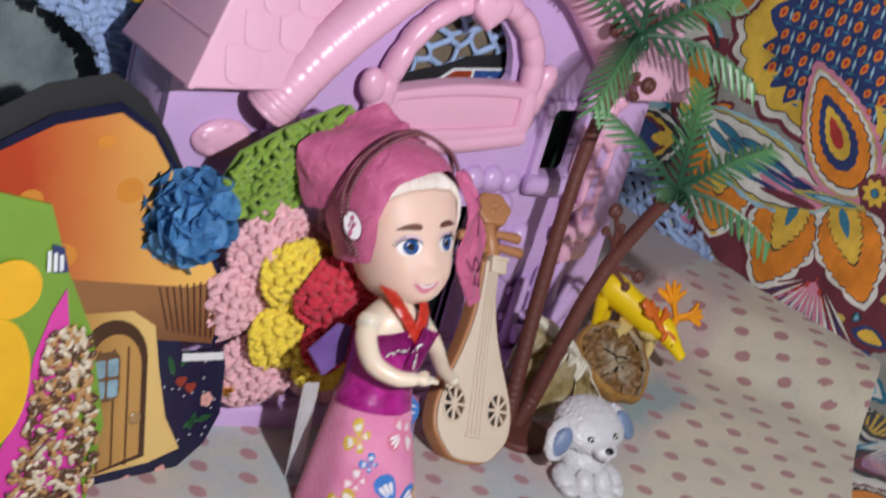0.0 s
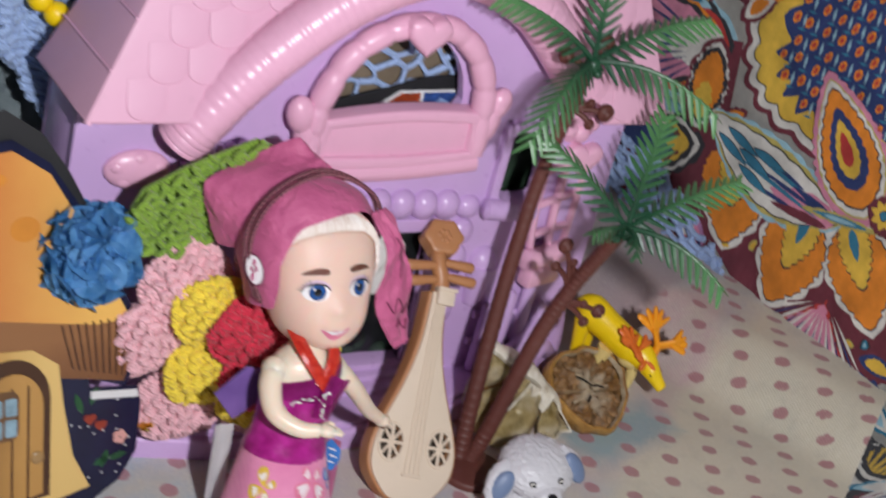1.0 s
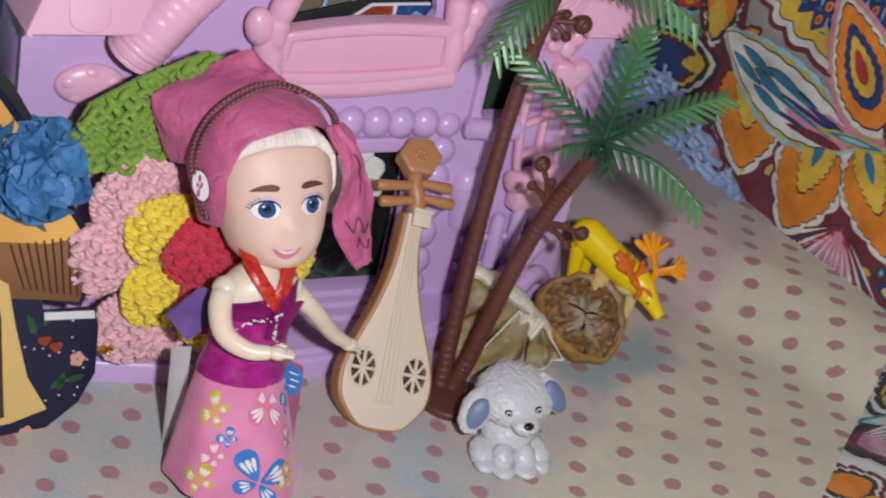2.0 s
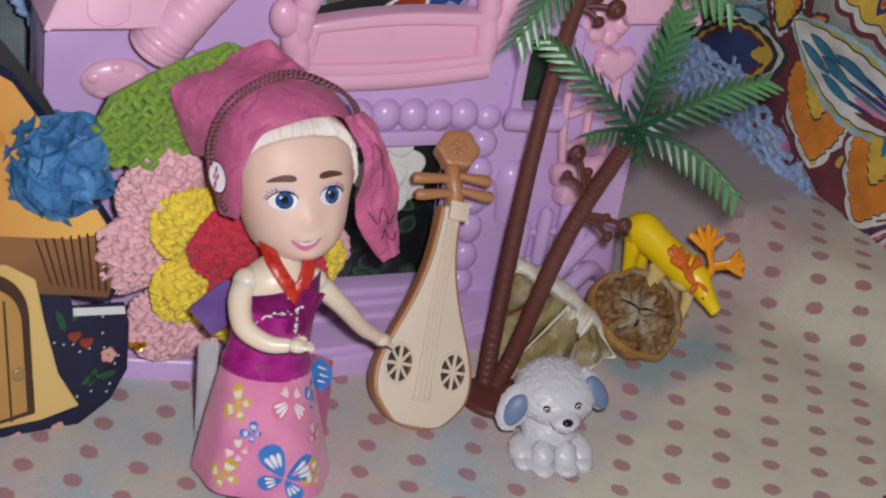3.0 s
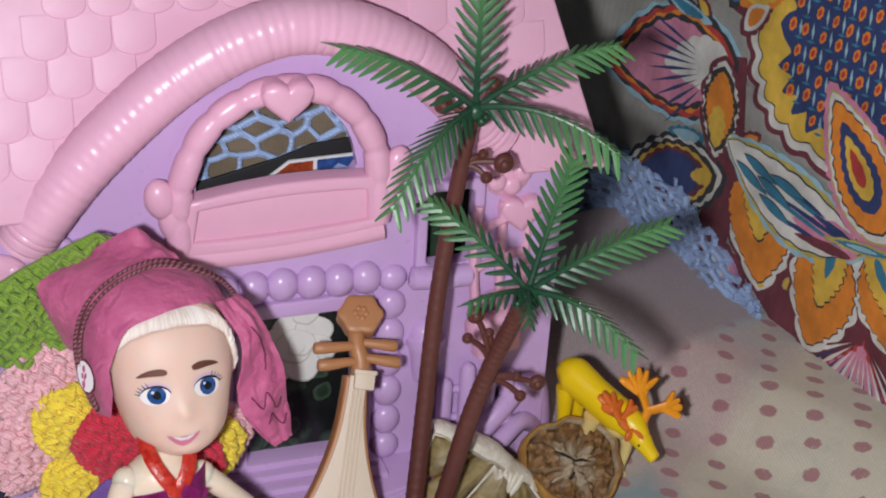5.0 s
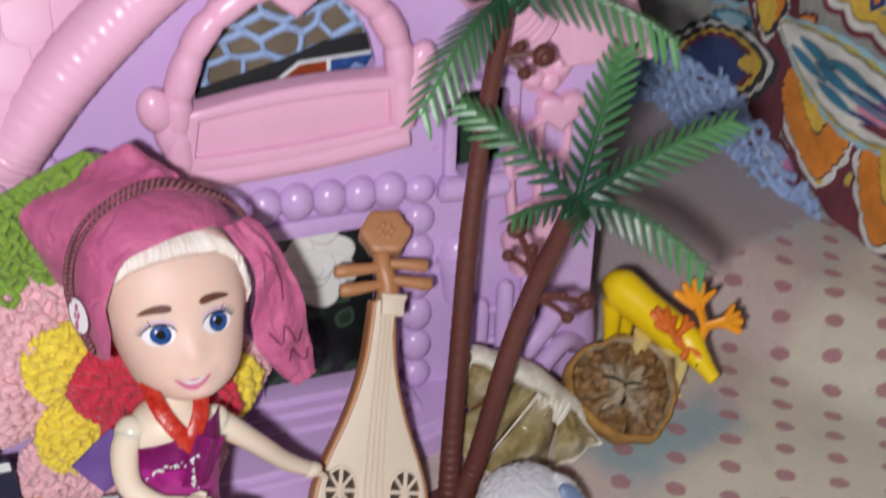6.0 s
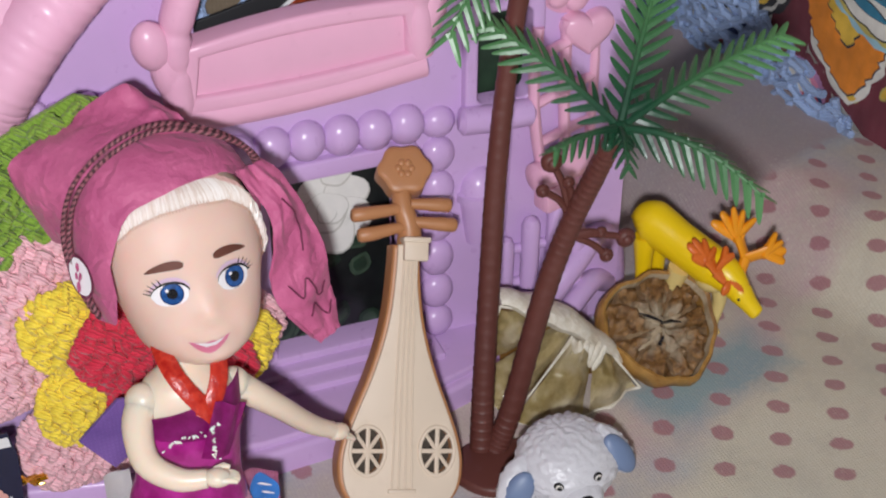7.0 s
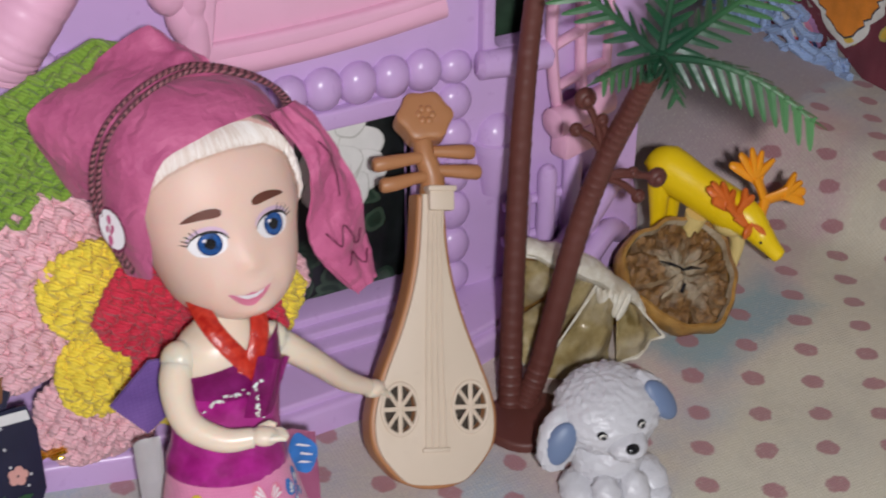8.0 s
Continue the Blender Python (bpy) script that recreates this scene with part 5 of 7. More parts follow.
# head, a little tilted, with hanging ears
t = bmesh.new()
blob(t, (0.2, 0.6, -0.3), (8.2, 7.2, 7.0), (0, 0, 0), 96, 64)
blob(t, (0.5, -5.2, -2.9), (3.2, 3.3, 2.7), (0, 0, 0), 40, 26)
for s, at, turn, rim, field in ((-1, (-8.6, -1.1, -1.6), 30, (3.4, 2.0, 6.0), (2.2, 1.2, 4.6)), (1, (7.6, -0.2, 0.1), -16, (2.6, 2.0, 5.2), (2.1, 1.5, 4.6))):
    blob(t, at, rim, (0, turn, s * -12), 40, 28, 0)
    blob(t, (at[0] + (-0.5 if s < 0 else 0.7), at[1] - 1.75, at[2] + 0.1), field, (0, turn, s * 14), 30, 20, 1)
    blob(t, (s * 3.2 + 0.2, -6.35, 0.7), (0.82, 0.5, 0.82), (0, 0, s * 24), 16, 10, 2)
    blob(t, (s * 3.2 + 0.2, -6.55, 0.7), (0.64, 0.42, 0.64), (0, 0, s * 24), 14, 8, 3)
    blob(t, (s * 3.2 + 0.2, -6.80, 0.68), (0.44, 0.30, 0.44), (0, 0, s * 24), 12, 8, 2)
blob(t, (0.6, -8.2, -1.9), (1.15, 0.8, 0.9), (0, 0, 0), 14, 8, 2)
join(bm, t, pose(0.5, 0, 16.6, 0, -8, 0))
bm.normal_update()
for v in bm.verts:
    if v.link_faces and v.link_faces[0].material_index == 0:
        v.co += v.normal * (0.50 * abs(noise.noise(v.co * 0.85)) + 0.30 * noise.noise(v.co * 1.7))
bmesh.ops.transform(bm, matrix=Matrix(((1.25, 0, 0, 0), (0, 1.2, 0.40, 0), (0, 0, 0.90, 0), (0, 0, 0, 1))), verts=bm.verts)
solid("toy_dog", bm, [WHITE_GLAZE, GREY_BLUE, BLACK, plastic("eye_white", (0.75, 0.72, 0.66), 0.3)], mm(10.4, -60.2, 0, 0, 0, -9), "small white glitter-painted plastic puppy with grey-blue ears", "toy dog")

# ---- toy deer, head lowered ----
PALE = plastic("pale_yellow_plastic", (0.80, 0.62, 0.24), 0.4)
RED_ORANGE = plastic("red_orange_toy_plastic", (0.75, 0.16, 0.02), 0.4, 0.3)
deer = thing("toy_deer", mm(65.0, -8.0, 0, 0, 0, 27), "yellow plastic toy deer with orange antlers, head lowered", "toy deer")
bm = bmesh.new()
spine = smooth_path([(-0.6, 14.6, 24.0), (-0.6, 13.6, 25.0), (-0.5, 10.5, 25.6), (-0.3, 4, 23.6), (0, -2, 21.6), (0, -6, 20.6), (-0.2, -9.5, 20.0), (-0.5, -12, 18.8), (-0.8, -13.6, 17.6)], 5)
sweep(bm, spine, np.interp(np.linspace(0, 1, len(spine)), np.linspace(0, 1, 9), [0.6, 3.2, 5.0, 4.5, 4.5, 4.5, 3.9, 3.1, 2.6]), 24, 0, 1.1)
blob(bm, (-0.6, 15.2, 25.5), (1.1, 1.4, 1.0), (-40, 0, 0), 12, 8)
part("body", bm, YELLOW, deer)
bm = bmesh.new()
blob(bm, (-0.4, -6.5, 18.0), (3.6, 4.6, 3.2), (-20, 0, 0), 20, 14)
part("chest", bm, PALE, deer, "pale cream chest")
bm = bmesh.new()
sweep(bm, smooth_path([(-0.7, -12.2, 18.6), (-0.8, -14.0, 17.6), (-0.8, -15.8, 16.2), (-0.6, -18.0, 14.4), (-0.5, -18.9, 13.8)], 4), [2.5, 2.6, 2.7, 2.75, 2.75, 2.65, 2.5, 2.35, 2.2, 2.05, 1.95, 1.85, 1.8, 1.75, 1.6, 1.3, 0.5], 16, 0)
head = part("head", bm, YELLOW, deer)
for s in (-1, 1):
    bm = bmesh.new()
    blob(bm, (s * 2.3 - 0.8, -14.9, 17.6), 0.45, (0, 0, 0), 8, 6)
    part("eye", bm, BLACK, head)
    bm = bmesh.new()
    blob(bm, (s * 2.9 - 0.6, -11.8, 19.6), (2.2, 0.9, 1.5), (0, s * 35, 0), 12, 8)
    part("ear", bm, RED_ORANGE, head)
bm = bmesh.new()
for k in range(5):
    sweep(bm, [(-2.6 + 0.7 * k, -11.0, 21.4), (-2.2 + 0.65 * k, -14.0, 20.0), (-1.6 + 0.45 * k, -16.8, 17.4)], [0.7, 0.8, 0.3], 8)
part("forelock", bm, RED_ORANGE, head, "red-orange painted forelock")
for hip, knee, hock, foot, mat in (((2.2, -5.6, 18), (3.6, -6.4, 10), (3.4, -5.4, 2.4), (3.4, -6.2, 0), PALE), ((-2.0, 1.5, 18), (-2.4, 3.4, 10), (-2.4, 4.6, 2.4), (-2.4, 4.2, 0), PALE),
                                   ((-3.0, 11, 23), (-3.4, 10.4, 11.5), (-3.3, 11.5, 2.4), (-3.3, 11, 0), YELLOW), ((2.2, 11, 23), (2.6, 10.4, 11.5), (2.5, 11.5, 2.4), (2.5, 11, 0), YELLOW)):
    bm = bmesh.new()
    sweep(bm, smooth_path([hip, knee, hock, foot], 4), [2.7, 2.4, 2.1, 1.85, 1.65, 1.5, 1.4, 1.3, 1.3, 1.25, 1.3, 1.5, 1.5], 12)
    part("leg", bm, mat, deer)


def antler(stem, mat, palms):
    """A flattened stem with palms; each palm: its middle and the places of its blunt tine tips."""
    bm = bmesh.new()
    sweep(bm, smooth_path(stem, 5), np.linspace(1.3, 1.9, (len(stem) - 1) * 5 + 1), 12, 0, 0.7, up=(0.3, -1, 0))
    for mid, tips in palms:
        mid = Vector(mid)
        sweep(bm, [Vector(stem[-1]), Vector(stem[-1]).lerp(mid, 0.5), mid], [1.9, 1.9, 2.3], 12, 0, 0.5, up=(0.3, -1, 0))
        for tip in tips:
            d = Vector(tip) - mid
            sweep(bm, [mid - d * 0.15, mid + d * 0.35, mid + d * 0.75, mid + d * 0.95, mid + d], [2.0, 1.7, 1.25, 0.85, 0.25], 10, 0, 0.6, up=(0.3, -1, 0))
    part("antler", bm, mat, deer, "broad orange antler with blunt tines")


antler([(0.8, -12.6, 19.8), (2.2, -11.8, 21.4), (4.0, -11.4, 23.4)], ORANGE,
       [((4.2, -8.6, 28.4), [(0.2, -3.8, 31.6), (1.6, -5.2, 34.2), (3.4, -7.0, 35.4), (5.4, -8.6, 34.4), (8.0, -10.6, 31.8)]),
        ((7.6, -14.6, 24.8), [(9.4, -15.2, 29.4), (10.6, -16.6, 27.0), (10.8, -17.6, 24.6), (9.6, -18.2, 22.4)])])
antler([(-1.8, -12.4, 19.6), (-2.6, -10.6, 20.8), (-3.2, -8.6, 22.4)], RED_ORANGE,
       [((-3.6, -6.4, 24.6), [(-7.0, -4.2, 26.2), (-6.2, -2.2, 28.2), (-4.2, -2.2, 28.8), (-1.8, -3.6, 28.2), (-0.8, -6.2, 26.4)]),
        ((-0.9, -9.0, 24.2), [(0.6, -8.0, 27.0), (1.2, -10.0, 25.4)])])

# ---- print of the patterned cover ----
INKS = {"white": (0.72, 0.70, 0.65), "maroon": (0.15, 0.018, 0.035), "orange": (0.78, 0.24, 0.012), "yellow": (0.74, 0.47, 0.05), "navy": (0.014, 0.035, 0.15), "teal": (0.025, 0.19, 0.31),
        "pink": (0.66, 0.24, 0.36), "red": (0.50, 0.035, 0.03), "olive": (0.52, 0.43, 0.11), "mauve": (0.42, 0.19, 0.36), "sky": (0.32, 0.54, 0.64), "black": (0.022, 0.022, 0.03)}
INK_ORDER = list(INKS)
INK_MATS = [cloth("ink_" + k, v, tuple(min(1, c * 1.25 + 0.01) for c in v), 2600, 0.9, 0.3) for k, v in INKS.items()]


class Print:
    """Flat printed shapes laid on a surface: place(s, z, lift) gives the point."""
    def __init__(self, place):
        self.bm, self.place, self.level = bmesh.new(), place, 0

    def shape(self, outline, ink, level, rings=(0.35, 0.7, 1.0)):
        n = len(outline)
        c = (sum(q[0] for q in outline) / n, sum(q[1] for q in outline) / n)
        self.level += 1
        lift = 0.25 + 0.09 * level + 0.0007 * self.level
        mid = self.bm.verts.new(self.place(*c, lift))
        last = None
        for g in rings:
            row = [self.bm.verts.new(self.place(c[0] + (x - c[0]) * g, c[1] + (z - c[1]) * g, lift)) for x, z in outline]
            for i in range(n):
                q = (mid, row[i], row[(i + 1) % n]) if last is None else (last[i], row[i], row[(i + 1) % n], last[(i + 1) % n])
                self.bm.faces.new(q).material_index = INK_ORDER.index(ink)
            last = row

    def petal(self, b, t, w, inks, scallop=0.0, k=5, fat=0.9, shrink=0.16, level=0, bend=0.0):
        """Nested petals from base b to tip t of half width w, one for each ink."""
        b, t = np.array(b, float), np.array(t, float)
        d = t - b
        nrm = np.array([-d[1], d[0]]) / np.linalg.norm(d)
        for j, ink in enumerate(inks):
            g = 1 - shrink * j
            if g <= 0.05:
                break
            b2, t2 = b + d * (1 - g) * 0.5, t - d * (1 - g) * 0.5
            side = []
            N = 30
            for i in range(N + 1):
                u = i / N
                h = w * g * math.sin(math.pi * u ** fat) ** 0.8
                jag = scallop * g * ((abs(math.sin(k * math.pi * u)) - 0.4) if j % 2 == 0 else 0.6 * (((i * k * 2 // 10) % 2) - 0.5))
                side.append((u, h + (jag if 0.06 < u < 0.97 else 0)))
            c = lambda u: b2 + (t2 - b2) * u + nrm * bend * math.sin(math.pi * u)
            left = [tuple(c(u) + nrm * h) for u, h in side]
            right = [tuple(c(u) - nrm * h) for u, h in side]
            self.shape(left + right[::-1][1:-1], ink, level + j)

    def strokes(self, b, t, n, spread, w, ink, level, l0=0.25, l1=1.0):
        b, t = np.array(b, float), np.array(t, float)
        d = t - b
        for i in range(n):
            a = radians(spread * (i / max(1, n - 1) - 0.5))
            e = np.array([d[0] * math.cos(a) - d[1] * math.sin(a), d[0] * math.sin(a) + d[1] * math.cos(a)])
            p0, p1 = b + e * l0, b + e * l1
            m = np.array([-e[1], e[0]]) / np.linalg.norm(e) * w
            self.shape([tuple(p0), tuple((p0 + p1) / 2 + m), tuple(p1), tuple((p0 + p1) / 2 - m)], ink, level, (1.0,))


def on_textile(s, z, lift):
    return textile_point(s, z) + Vector((-0.98, -0.19, 0)) * lift


P = Print(on_textile)


def scaled(b, t, g):
    b, t = np.array(b, float), np.array(t, float)
    c = (b + t) / 2
    return c + (b - c) * g, c + (t - c) * g


def lobed(b, t, w, level, inner="olive", spot="teal"):
    """An orange petal: dark rim, white scallops, zigzag orange, pale heart with a spot."""
    for j, (g, ink, sc, k) in enumerate(((1.10, "maroon", 1.8, 5), (1.0, "white", 1.8, 5), (0.88, "black", 1.5, 12), (0.85, "orange", 1.5, 12), (0.62, "black", 1.6, 9), (0.58, "yellow", 1.6, 9), (0.26, spot, 0.2, 3))):
        b2, t2 = scaled(b, t, g)
        if j >= 4:
            sh = (np.array(b) - np.array(t)) * (0.19 if j < 6 else 0.25)
            b2, t2 = b2 + sh, t2 + sh
        P.petal(b2, t2, w * g * (0.5 if j == 6 else 0.72 if j >= 4 else 1), [ink], sc, k, 0.78, 0, level + j)


P.shape([(-52, 60), (-44, 26), (-24, 14), (-12, 2), (28, 4), (44, 28), (50, 56), (36, 74), (0, 62), (-24, 60)], "maroon", 0)
lobed((-41, 64), (-35, 23), 15.5, 1)
lobed((-6, 58), (-12, 15), 13.5, 8)
lobed((6, 61), (29, 29), 13.5, 8)
lobed((26, 76), (58, 58), 13.5, 1)
P.petal((9, 33), (8, 2), 15, ["maroon", "red", "pink"], 2.2, 7, 1.7, 0.12, 4)
P.strokes((9, 31), (9, 3), 11, 105, 0.6, "white", 8, 0.2, 0.95)
P.strokes((9, 31), (9, 4), 9, 95, 0.4, "navy", 9, 0.4, 0.95)
for b, t, bend, sgn in (((4, 56), (-55, 65), 4, 1), ((18, 66), (24, 122), -7, -1)):
    P.petal(*scaled(b, t, 1.05), 13.2, ["sky"], 1.2, 9, 0.95, 0, 12, bend)
    P.petal(*scaled(b, t, 1.02), 11.7, ["olive"], 0.9, 8, 0.95, 0, 13, bend)
    P.petal(b, t, 10.5, ["black"], 0.8, 7, 0.95, 0, 15, bend)
    P.petal(*scaled(b, t, 0.985), 9.9, ["white"], 0.8, 7, 0.95, 0, 16, bend)
    d = np.array(t, float) - np.array(b, float)
    nn = np.array([-d[1], d[0]]) / np.linalg.norm(d)
    at = lambda u, off: np.array(b) + d * u + nn * (bend * math.sin(math.pi * u) + off)
    P.petal(at(0.02, 0), at(0.46, sgn * 2.5), 4.8, ["pink"], 0.6, 4, 0.7, 0, 17)
    # long blades with drop-shaped ends
    for k, (off, u0, u1) in enumerate(((-5.4, 0.26, 0.66), (-2.9, 0.16, 0.86), (-0.2, 0.10, 0.74), (2.6, 0.12, 0.90), (5.3, 0.24, 0.70))):
        P.petal(at(u0, off * 0.75), at(u1 - 0.16, off), 0.8, ["teal" if k % 2 else "navy"], 0, 3, 1, 0, 18 + k % 2)
        P.petal(at(u1 - 0.26, off), at(u1, off * 0.8), 1.8, ["black"], 0, 3, 1.2, 0, 20)
        P.petal(at(u1 - 0.25, off), at(u1 - 0.01, off * 0.8), 1.5, ["teal"], 0, 3, 1.2, 0, 21)
    P.petal(at(0.05, sgn * 3), at(0.42, sgn * 6.4), 1.6, ["maroon"], 0.2, 4, 0.8, 0, 20)
    P.petal(at(0.03, -1), at(0.34, -3.4), 1.3, ["navy"], 0.2, 4, 0.8, 0, 20)
fb, ft = (13.5, 62), (-16.5, 98)
for g, w, ink, sc, k in ((1.05, 15.6, "pink", 1.8, 14), (0.95, 14, "olive", 0.5, 9), (0.92, 13.2, "white", 0.9, 11), (0.83, 11.8, "black", 1.4, 11), (0.80, 11.2, "orange", 1.4, 11), (0.56, 7.4, "navy", 0.9, 8), (0.40, 4.6, "yellow", 0.6, 6), (0.24, 2.4, "red", 0.3, 3)):
    P.petal(*scaled(fb, ft, g), w * 0.9, [ink], sc, k, 0.72, 0, 22 + int((1.1 - g) * 12))
P.petal((-10, 55), (20, 62), 1.7, ["olive", "teal", "sky"], 0.4, 6, 1, 0.3, 34)
# small flower where the petals meet
P.petal((12.5, 68), (25.5, 68), 6.5, ["maroon"], 0.6, 6, 1, 0, 34)
for k in range(8):
    a = 2 * math.pi * k / 8
    P.petal((19 + 1.2 * math.cos(a), 68 + 1.2 * math.sin(a)), (19 + 5.0 * math.cos(a), 68 + 5.0 * math.sin(a)), 1.2, ["yellow"], 0, 3, 0.9, 0, 35)
P.petal((17.2, 68), (20.8, 68), 1.8, ["black", "teal"], 0, 3, 1, 0.2, 36)
# sprigs between the large petals
sprig = random.Random(77)
for k in range(46):
    s, z, a = sprig.uniform(-52, 46), sprig.uniform(4, 60), sprig.uniform(0, 6.28)
    ln = sprig.uniform(3.0, 6.5)
    P.petal((s, z), (s + ln * math.cos(a), z + ln * math.sin(a)), ln * 0.3, [["black", "teal", "sky"], ["black", "pink", "red"], ["olive", "yellow"], ["navy", "sky"], ["black", "orange", "yellow"]][k % 5], 0.3, 4, 0.9, 0.34, 0, sprig.uniform(-0.6, 0.6))
# navy lattice panel with a scalloped yellow edge
def panel(cs, cz, w, h, ink, level, scallop=0.0, k=9, zig=False):
    o = []
    for i in range(144):
        a = 2 * math.pi * i / 144
        u = (k * i / 144) % 1.0
        e = scallop * ((abs(u - 0.5) * 2 - 0.5) if zig else abs(math.sin(math.pi * u)))
        o.append((cs + (w + e) * math.copysign(abs(math.cos(a)) ** 0.7, math.cos(a)), cz + (h + e) * math.copysign(abs(math.sin(a)) ** 0.7, math.sin(a))))
    P.shape(o, ink, level)


panel(-15, 108, 36.5, 35.5, "maroon", 0, 2.6, 22)
panel(-15, 108, 34.2, 33.2, "white", 1, 2.8, 22)
panel(-15, 108, 31.6, 30.6, "black", 2, 2.6, 22)
panel(-15, 108, 31.0, 30.0, "yellow", 3, 2.6, 22)
panel(-13, 107, 24.4, 25.4, "navy", 4, 6.0, 20, True)
for i in range(8):
    for j in range(8):
        s, z = -36 + i * 6.4 + (3.2 if j % 2 else 0) + random.uniform(-0.9, 0.9), 84 + j * 6.2 + random.uniform(-0.7, 0.7)
        if abs((s + 13) / 25) ** 2.8 + abs((z - 107) / 26) ** 2.8 > 0.9:
            continue
        P.petal((s - 0.8, z - random.uniform(1.6, 2.6)), (s + 0.9, z + random.uniform(1.4, 2.4)), random.uniform(0.9, 1.4), ["orange", "red"], 0.3, 3, 1, 0.45, 5)
        P.strokes((s + 3.1, z - 2.6), (s + 3.1, z + 2.6), 1, 0, 0.55, "sky", 5, 0, 1)
        P.strokes((s + 1.0, z - 3.4), (s + 4.6, z - 2.8), 1, 0, 0.5, "teal", 5, 0, 1)
P.petal((-53, 90), (-118, 66), 19, ["sky", "black", "red", "orange", "black", "pink"], 1.6, 8, 0.8, 0.06, 0)
P.petal((-58, 88), (-88, 77), 8, ["white"], 1.0, 5, 0.7, 0.2, 7)
P.strokes((-62, 84), (-104, 70), 9, 60, 0.6, "navy", 8, 0.25, 0.8)
P.petal((-54, 53), (-106, 32), 12.5, ["black", "white", "black", "yellow", "maroon", "navy"], 1.5, 7, 0.85, 0.085, 2)
P.petal((-60, 50), (-70, 46), 2.6, ["yellow"], 0.5, 4, 0.85, 0.2, 12)
P.shape([(-66, 88), (-52, 92), (-48, 60), (-52, 24), (-66, 28), (-62, 52), (-70, 66)], "maroon", 0)
P.petal((-60, 90), (-60, 55), 9, ["maroon", "white", "black", "orange"], 1.8, 4, 0.9, 0.1, 8)
P.petal((-60, 74), (-60, 60), 3.5, ["yellow"], 1.0, 4, 0.9, 0.2, 14)
P.petal((-36, 128), (-60, 104), 9, ["maroon", "orange", "yellow", "white"], 1.2, 5, 0.9, 0.2, 1)
P.petal((-58, 110), (-108, 118), 8, ["teal", "sky", "white"], 0.8, 4, 0.9, 0.2, 1)
P.petal((-40, 20), (-64, 26), 8, ["maroon", "mauve", "pink", "white"], 1.3, 5, 0.9, 0.2, 0)
P.petal((-66, 30), (-92, 22), 7, ["maroon", "red", "navy"], 1.3, 5, 0.9, 0.2, 0)
P.petal((-26, 4), (-52, 12), 8, ["maroon", "red", "olive"], 1.4, 5, 0.9, 0.2, 0)
P.petal((40, 14), (20, -2), 9, ["navy", "maroon", "yellow", "orange"], 1.3, 5, 0.9, 0.2, 0)
P.petal((36, 96), (66, 118), 13, ["maroon", "white", "yellow", "navy"], 2, 5, 0.9, 0.17, 0)
P.petal((60, 46), (96, 30), 12, ["teal", "white", "sky", "yellow"], 1.6, 5, 0.9, 0.2, 0)
P.petal((52, 84), (86, 74), 13, ["maroon", "white", "orange", "olive"], 2, 5, 0.9, 0.2, 2)
for b, t, w, inks in (((-50, 62), (-42, 72), 3.0, ["maroon", "orange", "yellow"]), ((-56, 98), (-44, 112), 4.2, ["maroon", "white", "orange"]), ((-62, 104), (-50, 122), 4.0, ["black", "teal", "white"]),
                      ((-64, 96), (-96, 100), 3.4, ["black", "sky", "teal"]), ((-66, 60), (-84, 56), 3.0, ["teal", "sky"]), ((-58, 30), (-74, 22), 3.6, ["maroon", "pink"]), ((-52, 22), (-42, 12), 3.6, ["navy", "red"]),
                      ((-30, 14), (-20, 6), 4.0, ["maroon", "orange", "yellow"]), ((24, 20), (44, 22), 4.5, ["maroon", "navy", "yellow"]), ((30, 8), (48, 4), 4.5, ["teal", "white", "sky"]), ((38, 66), (50, 50), 4.0, ["maroon", "pink"]), ((30, 84), (44, 96), 4.2, ["black", "teal", "sky"]),
                      ((30, 100), (40, 120), 5.0, ["maroon", "white", "orange"]), ((-14, 12), (-4, 2), 3.4, ["maroon", "olive"]), ((60, 66), (76, 60), 4.0, ["black", "orange", "yellow"]), ((62, 90), (80, 98), 5.0, ["maroon", "white", "navy"])):
    P.petal(b, t, w, inks, 0.6, 5, 0.9, 0.26, 1, 0.8)
for k in range(14):
    s, z = random.uniform(-115, -62), random.uniform(96, 150)
    P.petal((s, z), (s + random.uniform(-9, 9), z + random.uniform(4, 9)), 2.6, ["teal", "sky"] if k % 2 else ["maroon", "yellow"], 0.4, 4, 0.9, 0.4, 0)
for k in range(10):
    s = -30 - 11 * k
    P.petal((s, 133), (s - 12, 146), 4.5, ["teal", "white"] if k % 2 else ["maroon", "orange", "yellow"], 0.8, 5, 0.9, 0.25, 0)
ob = new("print", mesh_of("print", P.bm, INK_MATS))
ob.parent = backdrop
tagged(ob, "bright paisley flowers in orange, navy, teal and maroon", kind="stuff")

